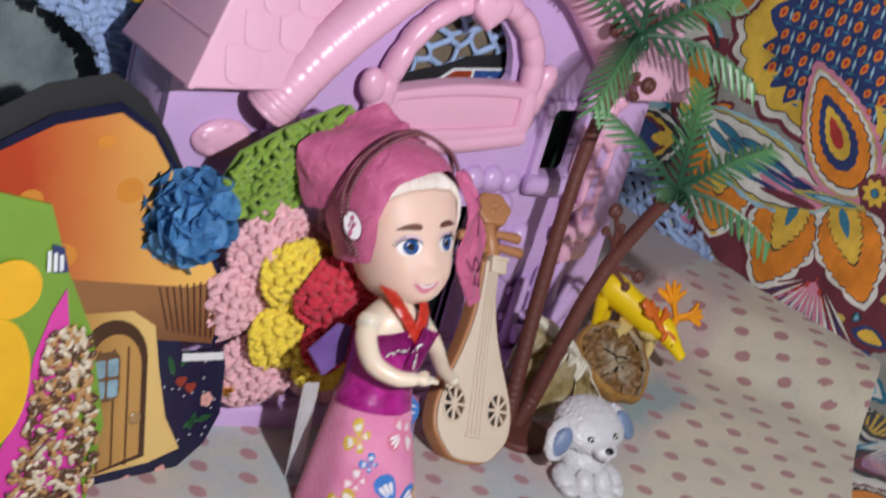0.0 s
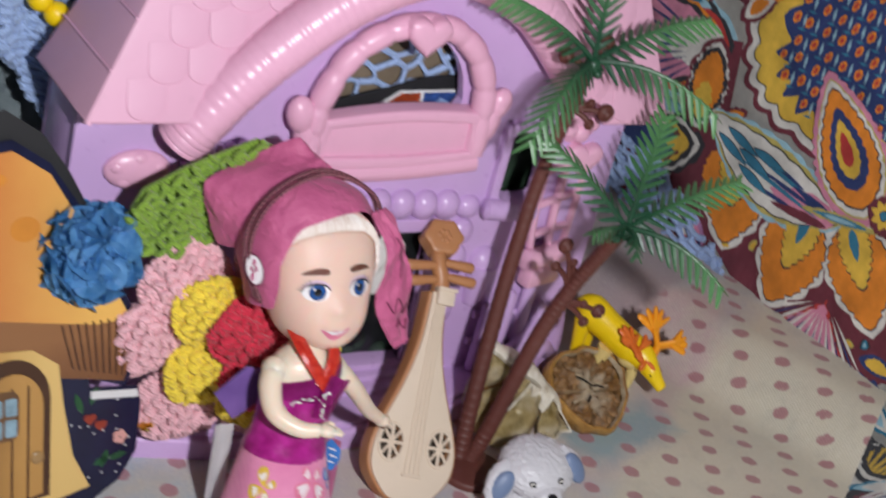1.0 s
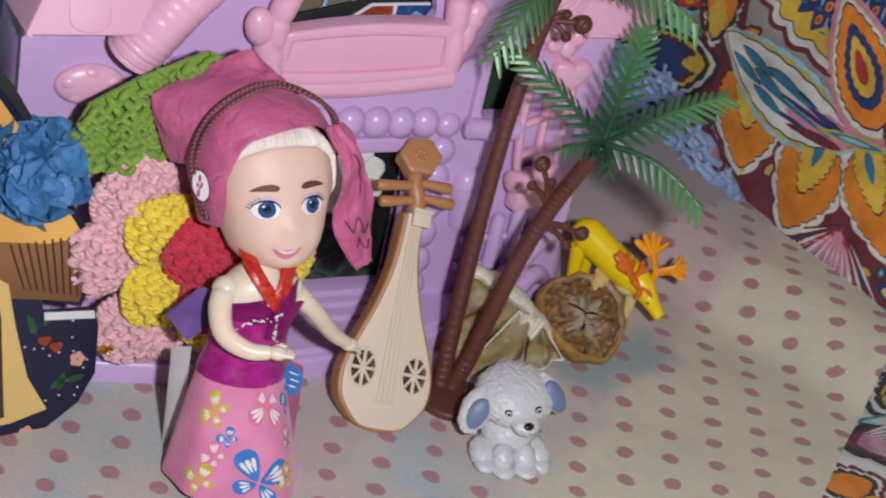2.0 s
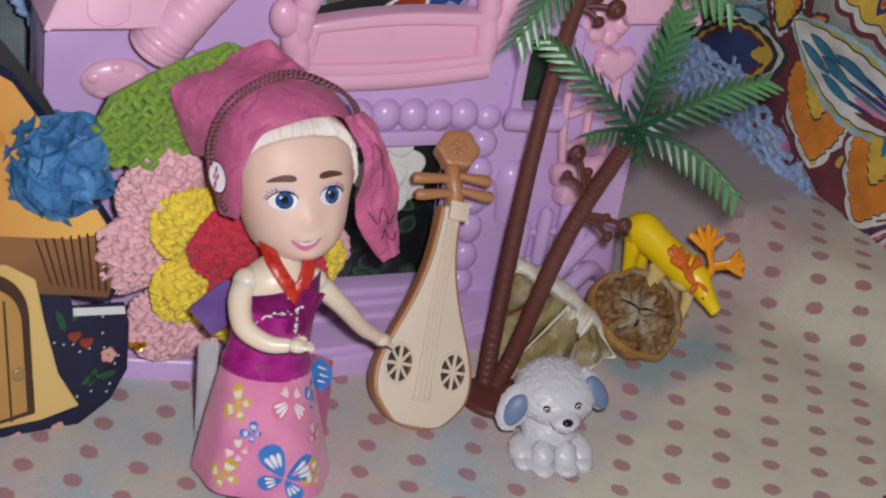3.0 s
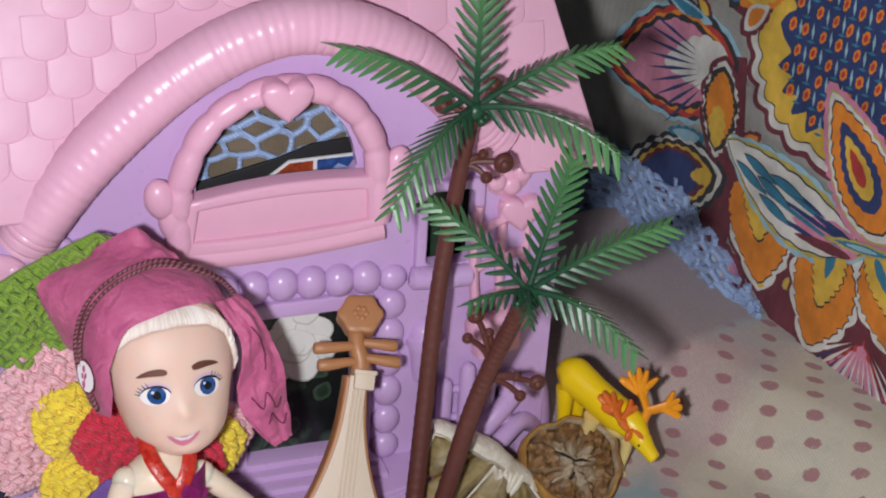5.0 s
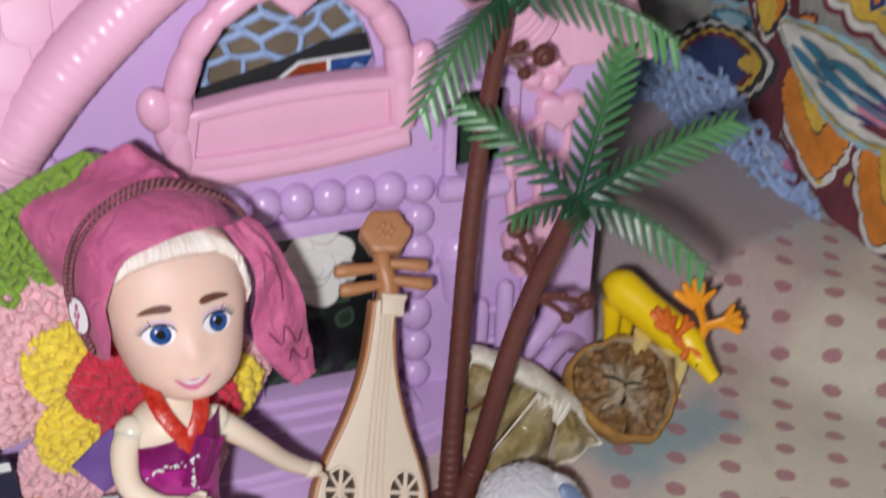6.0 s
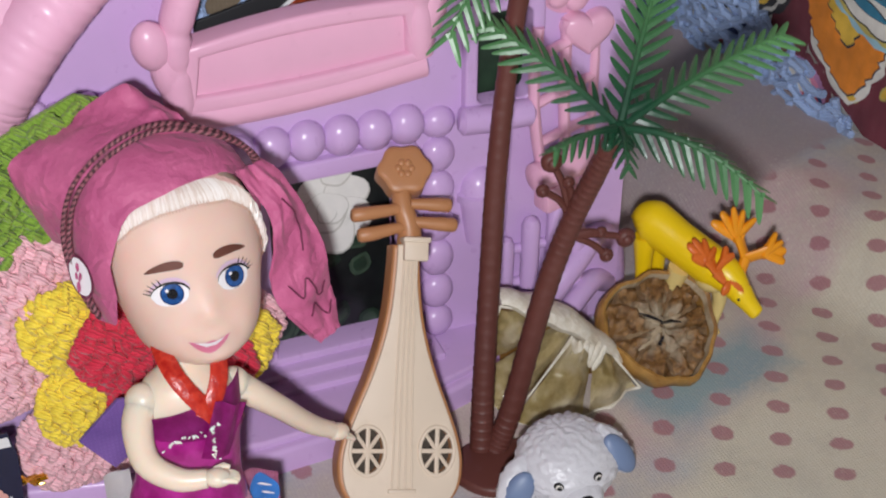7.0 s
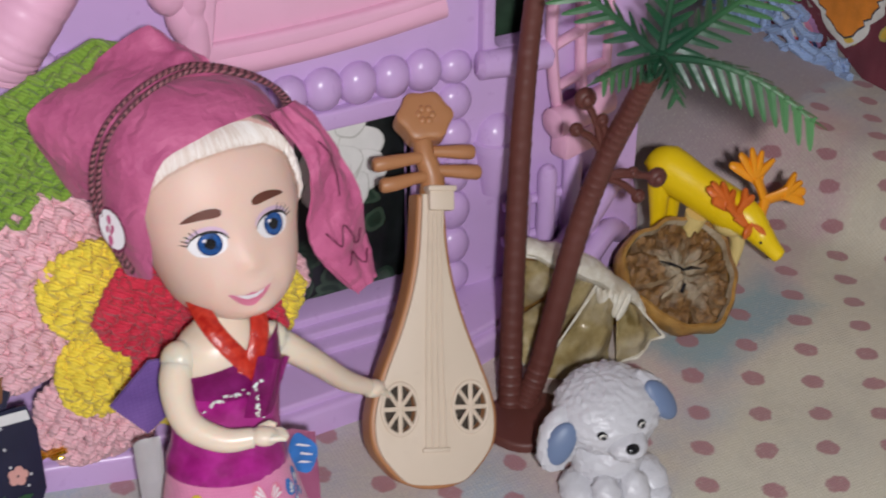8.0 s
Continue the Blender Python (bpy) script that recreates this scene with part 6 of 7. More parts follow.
# print of the cover where it lies flat
P = Print(lambda s, z, lift: Vector((s, z, -1.25 + lift * 0.5)))
for b, t, w, inks, sc in (((156, -48), (188, -20), 9, ["teal", "white"], 1.2), ((166, -46), (204, -40), 9, ["teal", "white", "sky"], 1.4), ((160, -36), (176, -28), 3.0, ["teal", "yellow"], 0.4), ((166, -40), (182, -34), 3.0, ["teal", "yellow"], 0.4),
                          ((164, -45), (176, -47), 2.6, ["teal", "sky"], 0.4), ((130, -59), (166, -46), 10.5, ["black", "white", "black", "yellow"], 1.8), ((122, -61.5), (164, -67), 3.4, ["teal", "sky", "white"], 0.5), ((160, -58), (186, -62), 8, ["maroon", "white", "orange"], 1.6),
                          ((110, -69), (158, -80), 10.5, ["black", "maroon", "mauve", "pink"], 1.5), ((90, -86), (116, -86), 9, ["maroon", "white", "black", "orange"], 1.8), ((94, -86), (106, -86), 4, ["yellow", "olive"], 0.8), ((100, -92), (112, -98), 5, ["maroon", "orange", "yellow"], 0.8),
                          ((118, -90), (150, -94), 9, ["navy", "white", "teal"], 1.4), ((154, -84), (190, -78), 11, ["maroon", "white", "orange", "olive"], 2.0), ((86, -96), (104, -112), 8, ["black", "white", "navy"], 1.4), ((112, -104), (150, -110), 10, ["maroon", "white", "pink", "red"], 1.6),
                          ((60, -140), (98, -130), 12, ["maroon", "pink", "white"], 1.3), ((180, -12), (206, -4), 8, ["black", "sky", "white"], 1.0), ((188, -58), (212, -72), 9, ["maroon", "white", "orange", "red"], 1.4)):
    P.petal(b, t, w, inks, sc, 6, 0.9, 0.14, 1)
P.strokes((128, -60), (164, -47), 7, 40, 0.9, "black", 7, 0.28, 0.92)
P.strokes((110, -69), (156, -79), 11, 44, 0.9, "white", 7, 0.22, 0.92)
P.strokes((112, -69.5), (154, -79), 9, 36, 0.6, "navy", 8, 0.25, 0.9)
for k in range(12):
    s, z = random.uniform(165, 215), random.uniform(-115, -10)
    P.petal((s, z), (s + random.uniform(-6, 6), z + random.uniform(-6, 6)), 2.5, ["sky", "teal"] if k % 2 else ["yellow", "navy"], 0.5, 4, 0.9, 0.4, 0)
ob = new("print", mesh_of("print", P.bm, INK_MATS))
ob.parent = bpy.data.objects["ground"]
tagged(ob, "bright paisley flowers on the cover", kind="stuff")

# plain grey-blue curtain behind the house
bm = bmesh.new()
grid(bm, lambda u, v: (-520 + 552 * u, 44 + 2.0 * math.sin(u * 60) + 6 * math.sin(u * 11), -3 + 330 * v), 120, 12)
bmesh.ops.solidify(bm, geom=bm.faces, thickness=-1.0)
solid("curtain", bm, cloth("grey_blue_cloth", (0.36, 0.46, 0.50), (0.50, 0.58, 0.60), 1800, 0.9, 0.45), mm(0, 0, 0), "crumpled grey-blue marbled cloth hanging behind the house", "curtain", kind="structure")


# ---- crochet lace ----
def in_poly(x, y, poly):
    inside = False
    for (x1, y1), (x2, y2) in zip(poly, poly[1:] + poly[:1]):
        if (y1 > y) != (y2 > y) and x < (x2 - x1) * (y - y1) / (y2 - y1) + x1:
            inside = not inside
    return inside


def net(place, poly, cell, r, seed=1, jitter=0.28):
    """Honeycomb of yarn with uneven holes, inside poly."""
    rnd = random.Random(seed)
    bm = bmesh.new()
    xs, ys = [q[0] for q in poly], [q[1] for q in poly]
    nodes = {}
    def node_at(i, j):
        if (i, j) not in nodes:
            nodes[(i, j)] = (min(xs) + i * cell * 0.866 + rnd.uniform(-jitter, jitter) * cell, min(ys) + (j * 1.5 + (0.5 if (i + j) % 2 else 0)) * cell * 0.66 + rnd.uniform(-jitter, jitter) * cell)
        return nodes[(i, j)]
    ni, nj = int((max(xs) - min(xs)) / (cell * 0.866)) + 2, int((max(ys) - min(ys)) / cell) + 2
    for i in range(ni):
        for j in range(nj):
            for i2, j2 in ((i + 1, j), (i, j + 1) if (i + j) % 2 else (i + 1, j)):
                a, b = node_at(i, j), node_at(i2, j2)
                m = ((a[0] + b[0]) / 2, (a[1] + b[1]) / 2)
                if in_poly(*m, poly):
                    rr = r * rnd.uniform(0.8, 1.3)
                    mid = (m[0] + rnd.uniform(-0.08, 0.08) * cell, m[1] + rnd.uniform(-0.08, 0.08) * cell)
                    sweep(bm, [place(*a), place(*mid), place(*b)], [rr * 1.2, rr, rr * 1.2], 6)
    return bm


LACE = yarn("blue_crochet_yarn", (0.36, 0.49, 0.78))
lace_poly = [(-132, -2), (-132, 44), (-100, 40), (-78, 40), (-60, 34), (-44, 24), (-30, 17), (-34, 10), (-60, 2)]
solid("lace_scarf", net(lambda s, z: textile_point(s, z) + Vector((-1.4 - 0.8 * math.sin(s * 0.27 + 1), -0.5, 1.5)), [(s * 0.99, z * 0.95) for s, z in lace_poly], 4.6, 1.0, 13, 0.34), LACE, mm(0, 0, 0), "lilac-blue crochet lace bunched against the patterned cover", "lace scarf")
solid("lace_scarf", net(lambda s, z: textile_point(s, z) + Vector((-3.2 - 1.2 * math.sin(s * 0.2), -0.5, 0.8 * math.sin(s * 0.33))), lace_poly, 3.7, 0.95, 3), LACE, mm(0, 0, 0), "lilac-blue crochet lace bunched against the patterned cover", "lace scarf")
bm = net(lambda x, z: Vector((x, 12.4 + 0.4 * math.sin(x * 0.4), z)), [(-58, 80), (14, 80), (14, 124), (-58, 124)], 4.7, 0.68, 5, 0.28)
solid("lace_scarf", bm, LACE, mm(0, 0, 0), "blue crochet lace seen through the arched window", "lace scarf")
bm = net(lambda x, z: Vector((x, 36 + 1.5 * math.sin(x * 0.5), z)), [(-134, 99), (-123, 94), (-114, 88), (-107, 78), (-100, 70), (-94, 74), (-92, 150), (-140, 150)], 2.4, 1.1, 8, 0.25)
solid("lace_scarf", bm, LACE, mm(0, 0, 0), "blue crochet lace hanging against the grey-blue cloth", "lace scarf")
for k, (x, z) in enumerate(((-109.2, 106.6), (-104.8, 102.8))):
    bm = bmesh.new()
    blob(bm, (0, 0, 0), (3.2, 3.0, 3.2), seg=18, rings=12)
    solid("bead", bm, YELLOW, mm(x, 31, z), "round yellow bead hanging on blue lace", "bead", "yellow beads")

# inside of the house: dark band, brown cloth, two prints on the sill
bm = bmesh.new()
box(bm, (-22, 15.2, 98), (84, 1.5, 56), 0.3)
solid("card", bm, cloth("brown_cloth", (0.17, 0.125, 0.08), (0.24, 0.18, 0.12), 2200), mm(0, 0, 0), "brown cloth panel standing inside the house", "panel")
bm = bmesh.new()
slab(bm, [[(-50, 80), (8, 80), (8, 99.0), (-0.5, 98.4), (-12, 97.4), (-21, 94.4), (-36, 90.8), (-50, 88)]], 10, 10.8, 0.2)
solid("ribbon_band", bm, paint("black_band", (0.008, 0.008, 0.010), 0.6), mm(0, 0, 0), "black ribbon across the inside of the arched window", "ribbon")
bm = bmesh.new()
slab(bm, [[(-27, 84), (1.6, 84), (0.4, 94.6), (-18.2, 94.0), (-27, 87.6)]], 9, 9.6, 0.1, 0)
slab(bm, [[(-26, 84), (-12.4, 84), (-12.2, 93.6), (-18.0, 93.4), (-26, 87.6)]], 8.8, 8.95, 0, 1)
slab(bm, [[(-11.3, 84), (-0.6, 84), (-1.6, 93.9), (-11.2, 93.7)]], 8.8, 8.95, 0, 2)
slab(bm, [[(-9, 85), (-6, 87), (-3, 91), (-6, 92.4), (-9.5, 89)]], 8.6, 8.75, 0, 3)
solid("photo_strip", bm, [paint("white_card", (0.75, 0.75, 0.76), 0.4), paint("red_print", (0.45, 0.07, 0.02), 0.4, 0.7, 500), paint("blue_photo", (0.05, 0.13, 0.45), 0.4, 0.7, 300), paint("pale_blue_photo", (0.30, 0.42, 0.70), 0.4, 0.5, 400)],
      mm(0, 0, 0), "printed photo strip in red and blue with white edges", "photo card")

# door picture: white rose on dark leaves
rose_card = thing("rose_card", mm(-16.5, 6.4, 32), "dark photo card of a white rose in the doorway", "photo card")
bm = bmesh.new()
box(bm, (0, 0.8, 0), (30, 0.8, 52), 0.1)
part("card", bm, paint("dark_photo", (0.012, 0.016, 0.015), 0.35, 0.6, 260), rose_card)
random.seed(11)
t = Print(lambda x, z, lift: Vector((x, 0.38 - 0.25 * lift, z)))
def leaf_shape(x, z, ln, a, w):
    return (x, z), (x + ln * math.cos(a), z + ln * math.sin(a)), w
INK_ROSE = [paint("rose_dark_leaf", (0.022, 0.045, 0.028), 0.35, 0.5, 300), paint("rose_leaf", (0.05, 0.085, 0.055), 0.35, 0.5, 300), paint("rose_white", (0.80, 0.79, 0.75), 0.35, 0.12, 200), paint("rose_shade", (0.60, 0.59, 0.54), 0.35, 0.2, 200)]
saved = INK_ORDER
INK_ORDER = ["dark", "leaf", "white", "shade"]
for k in range(26):
    x, z = random.uniform(-12, 10), random.uniform(-22, 4)
    b, tp, w = leaf_shape(x, z, random.uniform(5, 9), random.uniform(0, 6.28), random.uniform(1.6, 2.8))
    if abs(tp[0]) < 13 and abs(tp[1]) < 24:
        t.petal(b, tp, w, ["dark", "leaf"] if k % 3 == 0 else ["leaf", "dark"], 0.2, 4, 0.9, 0.35, k % 5)
for k, (x, z, r) in enumerate(((-1, 16, 5.0), (4.5, 14.5, 5.2), (-4.5, 12, 5.0), (5.5, 9, 5.0), (-3.5, 6.5, 4.8), (2, 5, 4.8), (0, 11, 5.2), (1.5, 11.5, 3.6), (0.2, 10.5, 2.2), (2.5, 20.5, 3.4))):
    for g, ink in ((1.0, "shade"), (0.93, "white")):
        t.shape([(x + r * g * (1 + 0.08 * math.sin(3 * a + k)) * math.cos(a), z + r * g * (1 + 0.06 * math.sin(4 * a)) * math.sin(a) + (0.25 if ink == "white" else 0)) for a in [2 * math.pi * i / 20 for i in range(20)]], ink, 7 + k * 0.6, (0.6, 1.0))
ob = new("print", mesh_of("print", t.bm, INK_ROSE))
ob.parent = rose_card
tagged(ob, "white rose and dark leaves")
INK_ORDER = saved


# ---- crochet flower, leaf ----
def stitch_field(bm, inside, bounds, dome, step=2.9, size=(2.05, 1.45, 1.35), tilt=34, seed=1):
    rnd = random.Random(seed)
    base_m = bmesh.new()
    bmesh.ops.create_uvsphere(base_m, u_segments=8, v_segments=5, radius=1)
    verts = [v.co.copy() for v in base_m.verts]
    faces = [[v.index for v in f.verts] for f in base_m.faces]
    base_m.free()
    x0, z0, x1, z1 = bounds
    row, z = 0, z0
    while z < z1:
        x, k = x0 + (step * 0.5 if row % 2 else 0), 0
        while x < x1:
            if inside(x, z):
                m = pose(x + rnd.uniform(-0.25, 0.25), dome(x, z) + rnd.uniform(-0.35, 0.35), z + rnd.uniform(-0.25, 0.25), rnd.uniform(-25, 25), (tilt if k % 2 else -tilt) + rnd.uniform(-14, 14), rnd.uniform(-15, 15)) @ Matrix.Diagonal((*[c * rnd.uniform(0.9, 1.15) for c in size], 1))
                vs = [bm.verts.new(m @ v) for v in verts]
                for f in faces:
                    bm.faces.new([vs[i] for i in f])
            x += step * 0.72
            k += 1
        z += step * 0.86
        row += 1


def crochet_petal(bm, c, r, y0, puff, seed, base_dir):
    """One ruffled petal: arcs of plump V stitches round its root, domed, with a thick rim."""
    rnd = random.Random(seed)
    tmp = bmesh.new()
    bmesh.ops.create_uvsphere(tmp, u_segments=10, v_segments=6, radius=1)
    verts, faces = [v.co.copy() for v in tmp.verts], [[v.index for v in f.verts] for f in tmp.faces]
    tmp.free()
    root = Vector((c[0], 0, c[1])) + Vector((math.cos(base_dir), 0, math.sin(base_dir))) * r * 0.75
    def stitch(x, z, turn, size, lift):
        d = math.hypot(x - c[0], z - c[1]) / r
        a = math.atan2(z - c[1], x - c[0])
        y = y0 - puff * (1 - d ** 2.4) - lift + 1.1 * math.sin(3 * a + seed) * d * d + 0.5 * noise.noise(Vector((x * 0.35, z * 0.35, seed)))
        m = pose(x, y, z, rnd.uniform(-22, 22), turn + rnd.uniform(-14, 14), rnd.uniform(-18, 18)) @ Matrix.Diagonal((*[q * rnd.uniform(0.88, 1.14) for q in size], 1))
        vs = [bm.verts.new(m @ v) for v in verts]
        for f in faces:
            bm.faces.new([vs[i] for i in f])
    dist = 1.0
    while dist < r * 1.85:
        n = max(3, int(2 * math.pi * dist / 3.1))
        for k in range(n):
            a = 2 * math.pi * (k + 0.3 * rnd.random()) / n
            x, z = root.x + dist * math.cos(a), root.z + dist * math.sin(a)
            if math.hypot(x - c[0], z - c[1]) < r * 0.98:
                for sd in (-1, 1):
                    stitch(x - math.sin(a) * sd * 0.72, z + math.cos(a) * sd * 0.72, -math.degrees(a) + sd * 27, (2.0, 1.5, 0.95), 0.5 * rnd.random())
        dist += 2.7
    n = int(2 * math.pi * r / 1.7)
    for k in range(n):
        a = 2 * math.pi * k / n
        stitch(c[0] + r * math.cos(a), c[1] + r * math.sin(a), -math.degrees(a) + 58, (1.6, 1.15, 0.9), 0.5)
    blob(bm, (c[0], y0 + 1.0, c[1]), (r * 0.98, puff + 0.5, r * 0.98), (0, 0, 0), 28, 14)


flower = thing("crochet_flower", mm(-66, -16, 0), "layered crochet flower in pink, yellow and red yarn", "crochet flower")
RINGS = (("pink_petal", (0.85, 0.47, 0.52), -17.0, 4.4, (-66, 39), [((-80.5, 55.2), 10.2), ((-88.0, 38.8), 9.4), ((-76, 19), 10.6), ((-58, 62), 9.5), ((-54, 17.5), 9.6), ((-44, 36), 9.5)]),
         ("yellow_petal", (0.89, 0.66, 0.05), -22.5, 4.2, (-62, 39), [((-74.6, 50.0), 8.8), ((-74.0, 31.4), 8.6), ((-60, 23.5), 8.0), ((-45.4, 37.4), 8.0), ((-57, 56), 8.0)]),
         ("red_petal", (0.60, 0.016, 0.05), -28.0, 4.2, (-60, 41), [((-67.0, 47.0), 8.6), ((-62, 33), 8.0), ((-52, 38), 8.0), ((-56, 50), 7.5)]))
for name, color, y0, puff, mid, petals in RINGS:
    mat = yarn(name + "_yarn", color, 0.16)
    for n, (c, r) in enumerate(petals):
        bm = bmesh.new()
        crochet_petal(bm, c, r * 1.06, y0 + 0.5 * (n % 2), puff, n + len(name), math.atan2(mid[1] - c[1], mid[0] - c[0]))
        bmesh.ops.translate(bm, verts=bm.verts, vec=(66, 16, 0))
        part(name, bm, mat, flower, name.split("_")[0] + " crocheted petal")
bm = bmesh.new()
leaf_poly = [(-98, 71), (-94, 80), (-84, 86), (-68, 93), (-60, 90), (-66, 80), (-76, 66), (-88, 63), (-98, 64)]
stitch_field(bm, lambda x, z: in_poly(x, z, leaf_poly), (-106, 60, -56, 96), lambda x, z: -17.5 - 1.2 * math.sin(x * 0.5) - 1.0 * math.cos(z * 0.4), step=2.5, size=(1.9, 1.25, 0.85), tilt=42, seed=5)
slab(bm, [leaf_poly], -15.6, -14.6)
solid("crochet_leaf", bm, yarn("green_yarn", (0.22, 0.37, 0.035)), mm(0, 0, 0), "bright green crochet leaf behind the flower", "crochet leaf")

# ---- blue paper flower ----
def crumpled_petal(bm, c, nrm, r, rnd):
    nrm = nrm.normalized()
    side = nrm.cross(Vector((0.3, 0.2, 1))).normalized()
    other = nrm.cross(side)
    n = 16
    lobe = rnd.random() * 6
    mid = bm.verts.new(c - nrm * r * 0.25)
    rows = []
    for g, h in ((0.5, 0.0), (1.0, 0.35)):
        row = []
        for i in range(n):
            a = 2 * math.pi * i / n
            q = r * g * (1 + 0.12 * math.sin(3 * a + lobe))
            row.append(bm.verts.new(c + side * q * math.cos(a) + other * q * math.sin(a) + nrm * (h * r + 0.16 * r * g * math.sin(2 * a + lobe * 2) + rnd.uniform(-0.04, 0.04) * r)))
        rows.append(row)
    for i in range(n):
        bm.faces.new((mid, rows[0][i], rows[0][(i + 1) % n]))
        bm.faces.new((rows[0][i], rows[1][i], rows[1][(i + 1) % n], rows[0][(i + 1) % n]))


rnd = random.Random(3)
BLUE_PAPER = glossy("blue_petal_cloth", (0.085, 0.31, 0.64), (0.20, 0.48, 0.80), 0.5)
blue_flower = thing("artificial_flower", mm(-105.0, -15.5, 63), "round blue artificial flower with crumpled cloth petals", "flower")
bm = bmesh.new()
blob(bm, (0, 0, 0), 7.5)
part("core", bm, BLUE_PAPER, blue_flower)
for k in range(84):
    z = 1 - 2 * (k + 0.5) / 84
    a = k * 2.39996
    d = Vector((math.sqrt(1 - z * z) * math.cos(a), math.sqrt(1 - z * z) * math.sin(a), z))
    bm = bmesh.new()
    crumpled_petal(bm, d * rnd.uniform(8.2, 10.8), d + Vector((rnd.uniform(-0.45, 0.45), rnd.uniform(-0.45, 0.45), rnd.uniform(-0.45, 0.45))), rnd.uniform(3.3, 4.6), rnd)
    bmesh.ops.solidify(bm, geom=bm.faces, thickness=0.15)
    part("petal", bm, BLUE_PAPER, blue_flower, "", 50)

# ---- mushroom-house card ----
CARD = mm(-92, -29, 0, -15, 0, 8)
mushroom = thing("mushroom_card", CARD, "cut-out printed card of a mushroom house with wooden door", "printed card")


def tinted(name, a, b, axis, lo, hi, rough=0.25):
    """Two printed colours that run into each other along an axis of the thing."""
    m, nt, p = nodes_of(name)
    sep = nt.nodes.new("ShaderNodeSeparateXYZ")
    nt.links.new(coords(nt), sep.inputs[0])
    g = ramp(nt, math_node(nt, "ADD", sep.outputs[axis], math_node(nt, "MULTIPLY", noise_fac(nt, 70.0, 4), 0.012)), lo, hi)
    nt.links.new(mix(nt, g, a, b), p.inputs["Base Color"])
    p.inputs["Roughness"].default_value = rough
    return m


def flat_shape(name, outline, y, mat, label="", thick=0.25, parent=None):
    bm = bmesh.new()
    slab(bm, [outline], -y - thick, -y)
    return part(name, bm, mat, parent or mushroom, label)


NAVY = paint("navy_print", (0.012, 0.014, 0.045), 0.25, 0.4)
outline = [(-60, -1), (-25, -3), (-9, 0), (-1, 5), (3.5, 12), (4.5, 24), (3.5, 29), (-9, 30), (-9.5, 33), (0, 29.5), (5, 38), (3, 47), (-4, 60), (-13, 77), (-20, 87), (-29, 93), (-46, 91), (-58, 86), (-75, 80), (-80, 40), (-72, 5)]
flat_shape("backing", outline, -0.6, NAVY, "navy card backing", 0.7)
flat_shape("black_backing", [(x - 1.0, z + 6.5) for x, z in outline if z > 58] + [(-80, 40), (-10, 40)], -2.4, paint("black_card", (0.006, 0.006, 0.008), 0.6), "black card behind the cap", 0.7)
cap = [(-78, 52), (-76, 78), (-58, 84), (-46, 88.5), (-29, 90.5), (-20, 84.5), (-14, 75), (-6, 60), (1, 47), (-8, 46.5), (-20, 48.5), (-40, 52), (-60, 53)]
flat_shape("cap", cap, 0.15, tinted("orange_cap_print", (0.42, 0.055, 0.02), (0.76, 0.44, 0.11), 0, -0.046, 0.0), "orange mushroom cap fading to yellow")
for x, z, rx, rz in ((-52, 72, 3.2, 2.2), (-44, 58, 4.2, 3.0), (-26, 72, 3.6, 3.0), (-33, 84, 2.6, 1.5), (-60, 62, 4, 3)):
    flat_shape("spot", arc(x, z, rx, rz, 0, 360, 18)[:-1], 0.45, paint("spot_print", (0.62, 0.24, 0.04), 0.25), "", 0.1)
flat_shape("gill_fan", [(-60, 53), (-40, 52), (-20, 48.5), (-8, 46.5), (1, 46.8), (2.5, 40), (-0.5, 31), (-9, 32.8), (-18, 34.5), (-40, 37), (-60, 38)], 0.15, tinted("gill_print", (0.10, 0.035, 0.015), (0.26, 0.12, 0.05), 2, 0.030, 0.050), "brown mushroom gills")
for k in range(9):
    flat_shape("gill_line", [(-17 + 2.0 * k, 47.5), (-16.5 + 2.0 * k, 47.4), (-13.5 + 1.6 * k, 36 - 0.45 * k), (-14.0 + 1.6 * k, 36.2 - 0.45 * k)], 0.45, paint("gill_dark", (0.05, 0.018, 0.01), 0.3), "", 0.08)
flat_shape("stem", [(-46, 2), (-18, 3), (-9, 5), (-13.5, 14), (-16, 27), (-17.5, 38), (-24, 42.5), (-38, 43.5), (-47, 46), (-47, 30)], 0.4, tinted("stem_print", (0.40, 0.20, 0.05), (0.66, 0.45, 0.16), 0, -0.034, -0.014), "yellow mushroom stem")
flat_shape("door_arch", [(-40, 2)] + arc(-29.5, 30, 10.0, 11, 180, 0, 12) + [(-19.5, 5)], 0.7, paint("arch_print", (0.07, 0.03, 0.015), 0.3, 0.3), "dark door arch")
door = flat_shape("door", [(-37, 3)] + arc(-29, 28.5, 7.6, 9, 180, 0, 12) + [(-21.4, 6)], 1.0, tinted("door_print", (0.20, 0.09, 0.025), (0.44, 0.24, 0.07), 0, -0.036, -0.020), "printed plank door")
for x in (-33.5, -29.5, -25.5):
    flat_shape("plank_line", [(x, 4), (x + 0.6, 4), (x + 0.6, 34), (x, 34)], 1.27, paint("plank_dark", (0.09, 0.035, 0.012), 0.3), "", 0.06, door)
flat_shape("door_window", rounded(-35.5, 21, -27.5, 33.5, 2.5), 1.35, paint("door_frame_print", (0.14, 0.07, 0.03), 0.3), "", 0.08, door)
for x, z in ((-34.6, 22), (-31, 22), (-34.6, 27.2), (-31, 27.2)):
    flat_shape("pane", rounded(x, z, x + 2.9, z + 4.4, 0.6), 1.45, paint("pane_print", (0.26, 0.40, 0.48), 0.2, 0.4, 300), "", 0.06, door)
bm = bmesh.new()
blob(bm, (-22.9, -1.5, 15.6), (1.7, 0.5, 1.7), seg=14, rings=8)
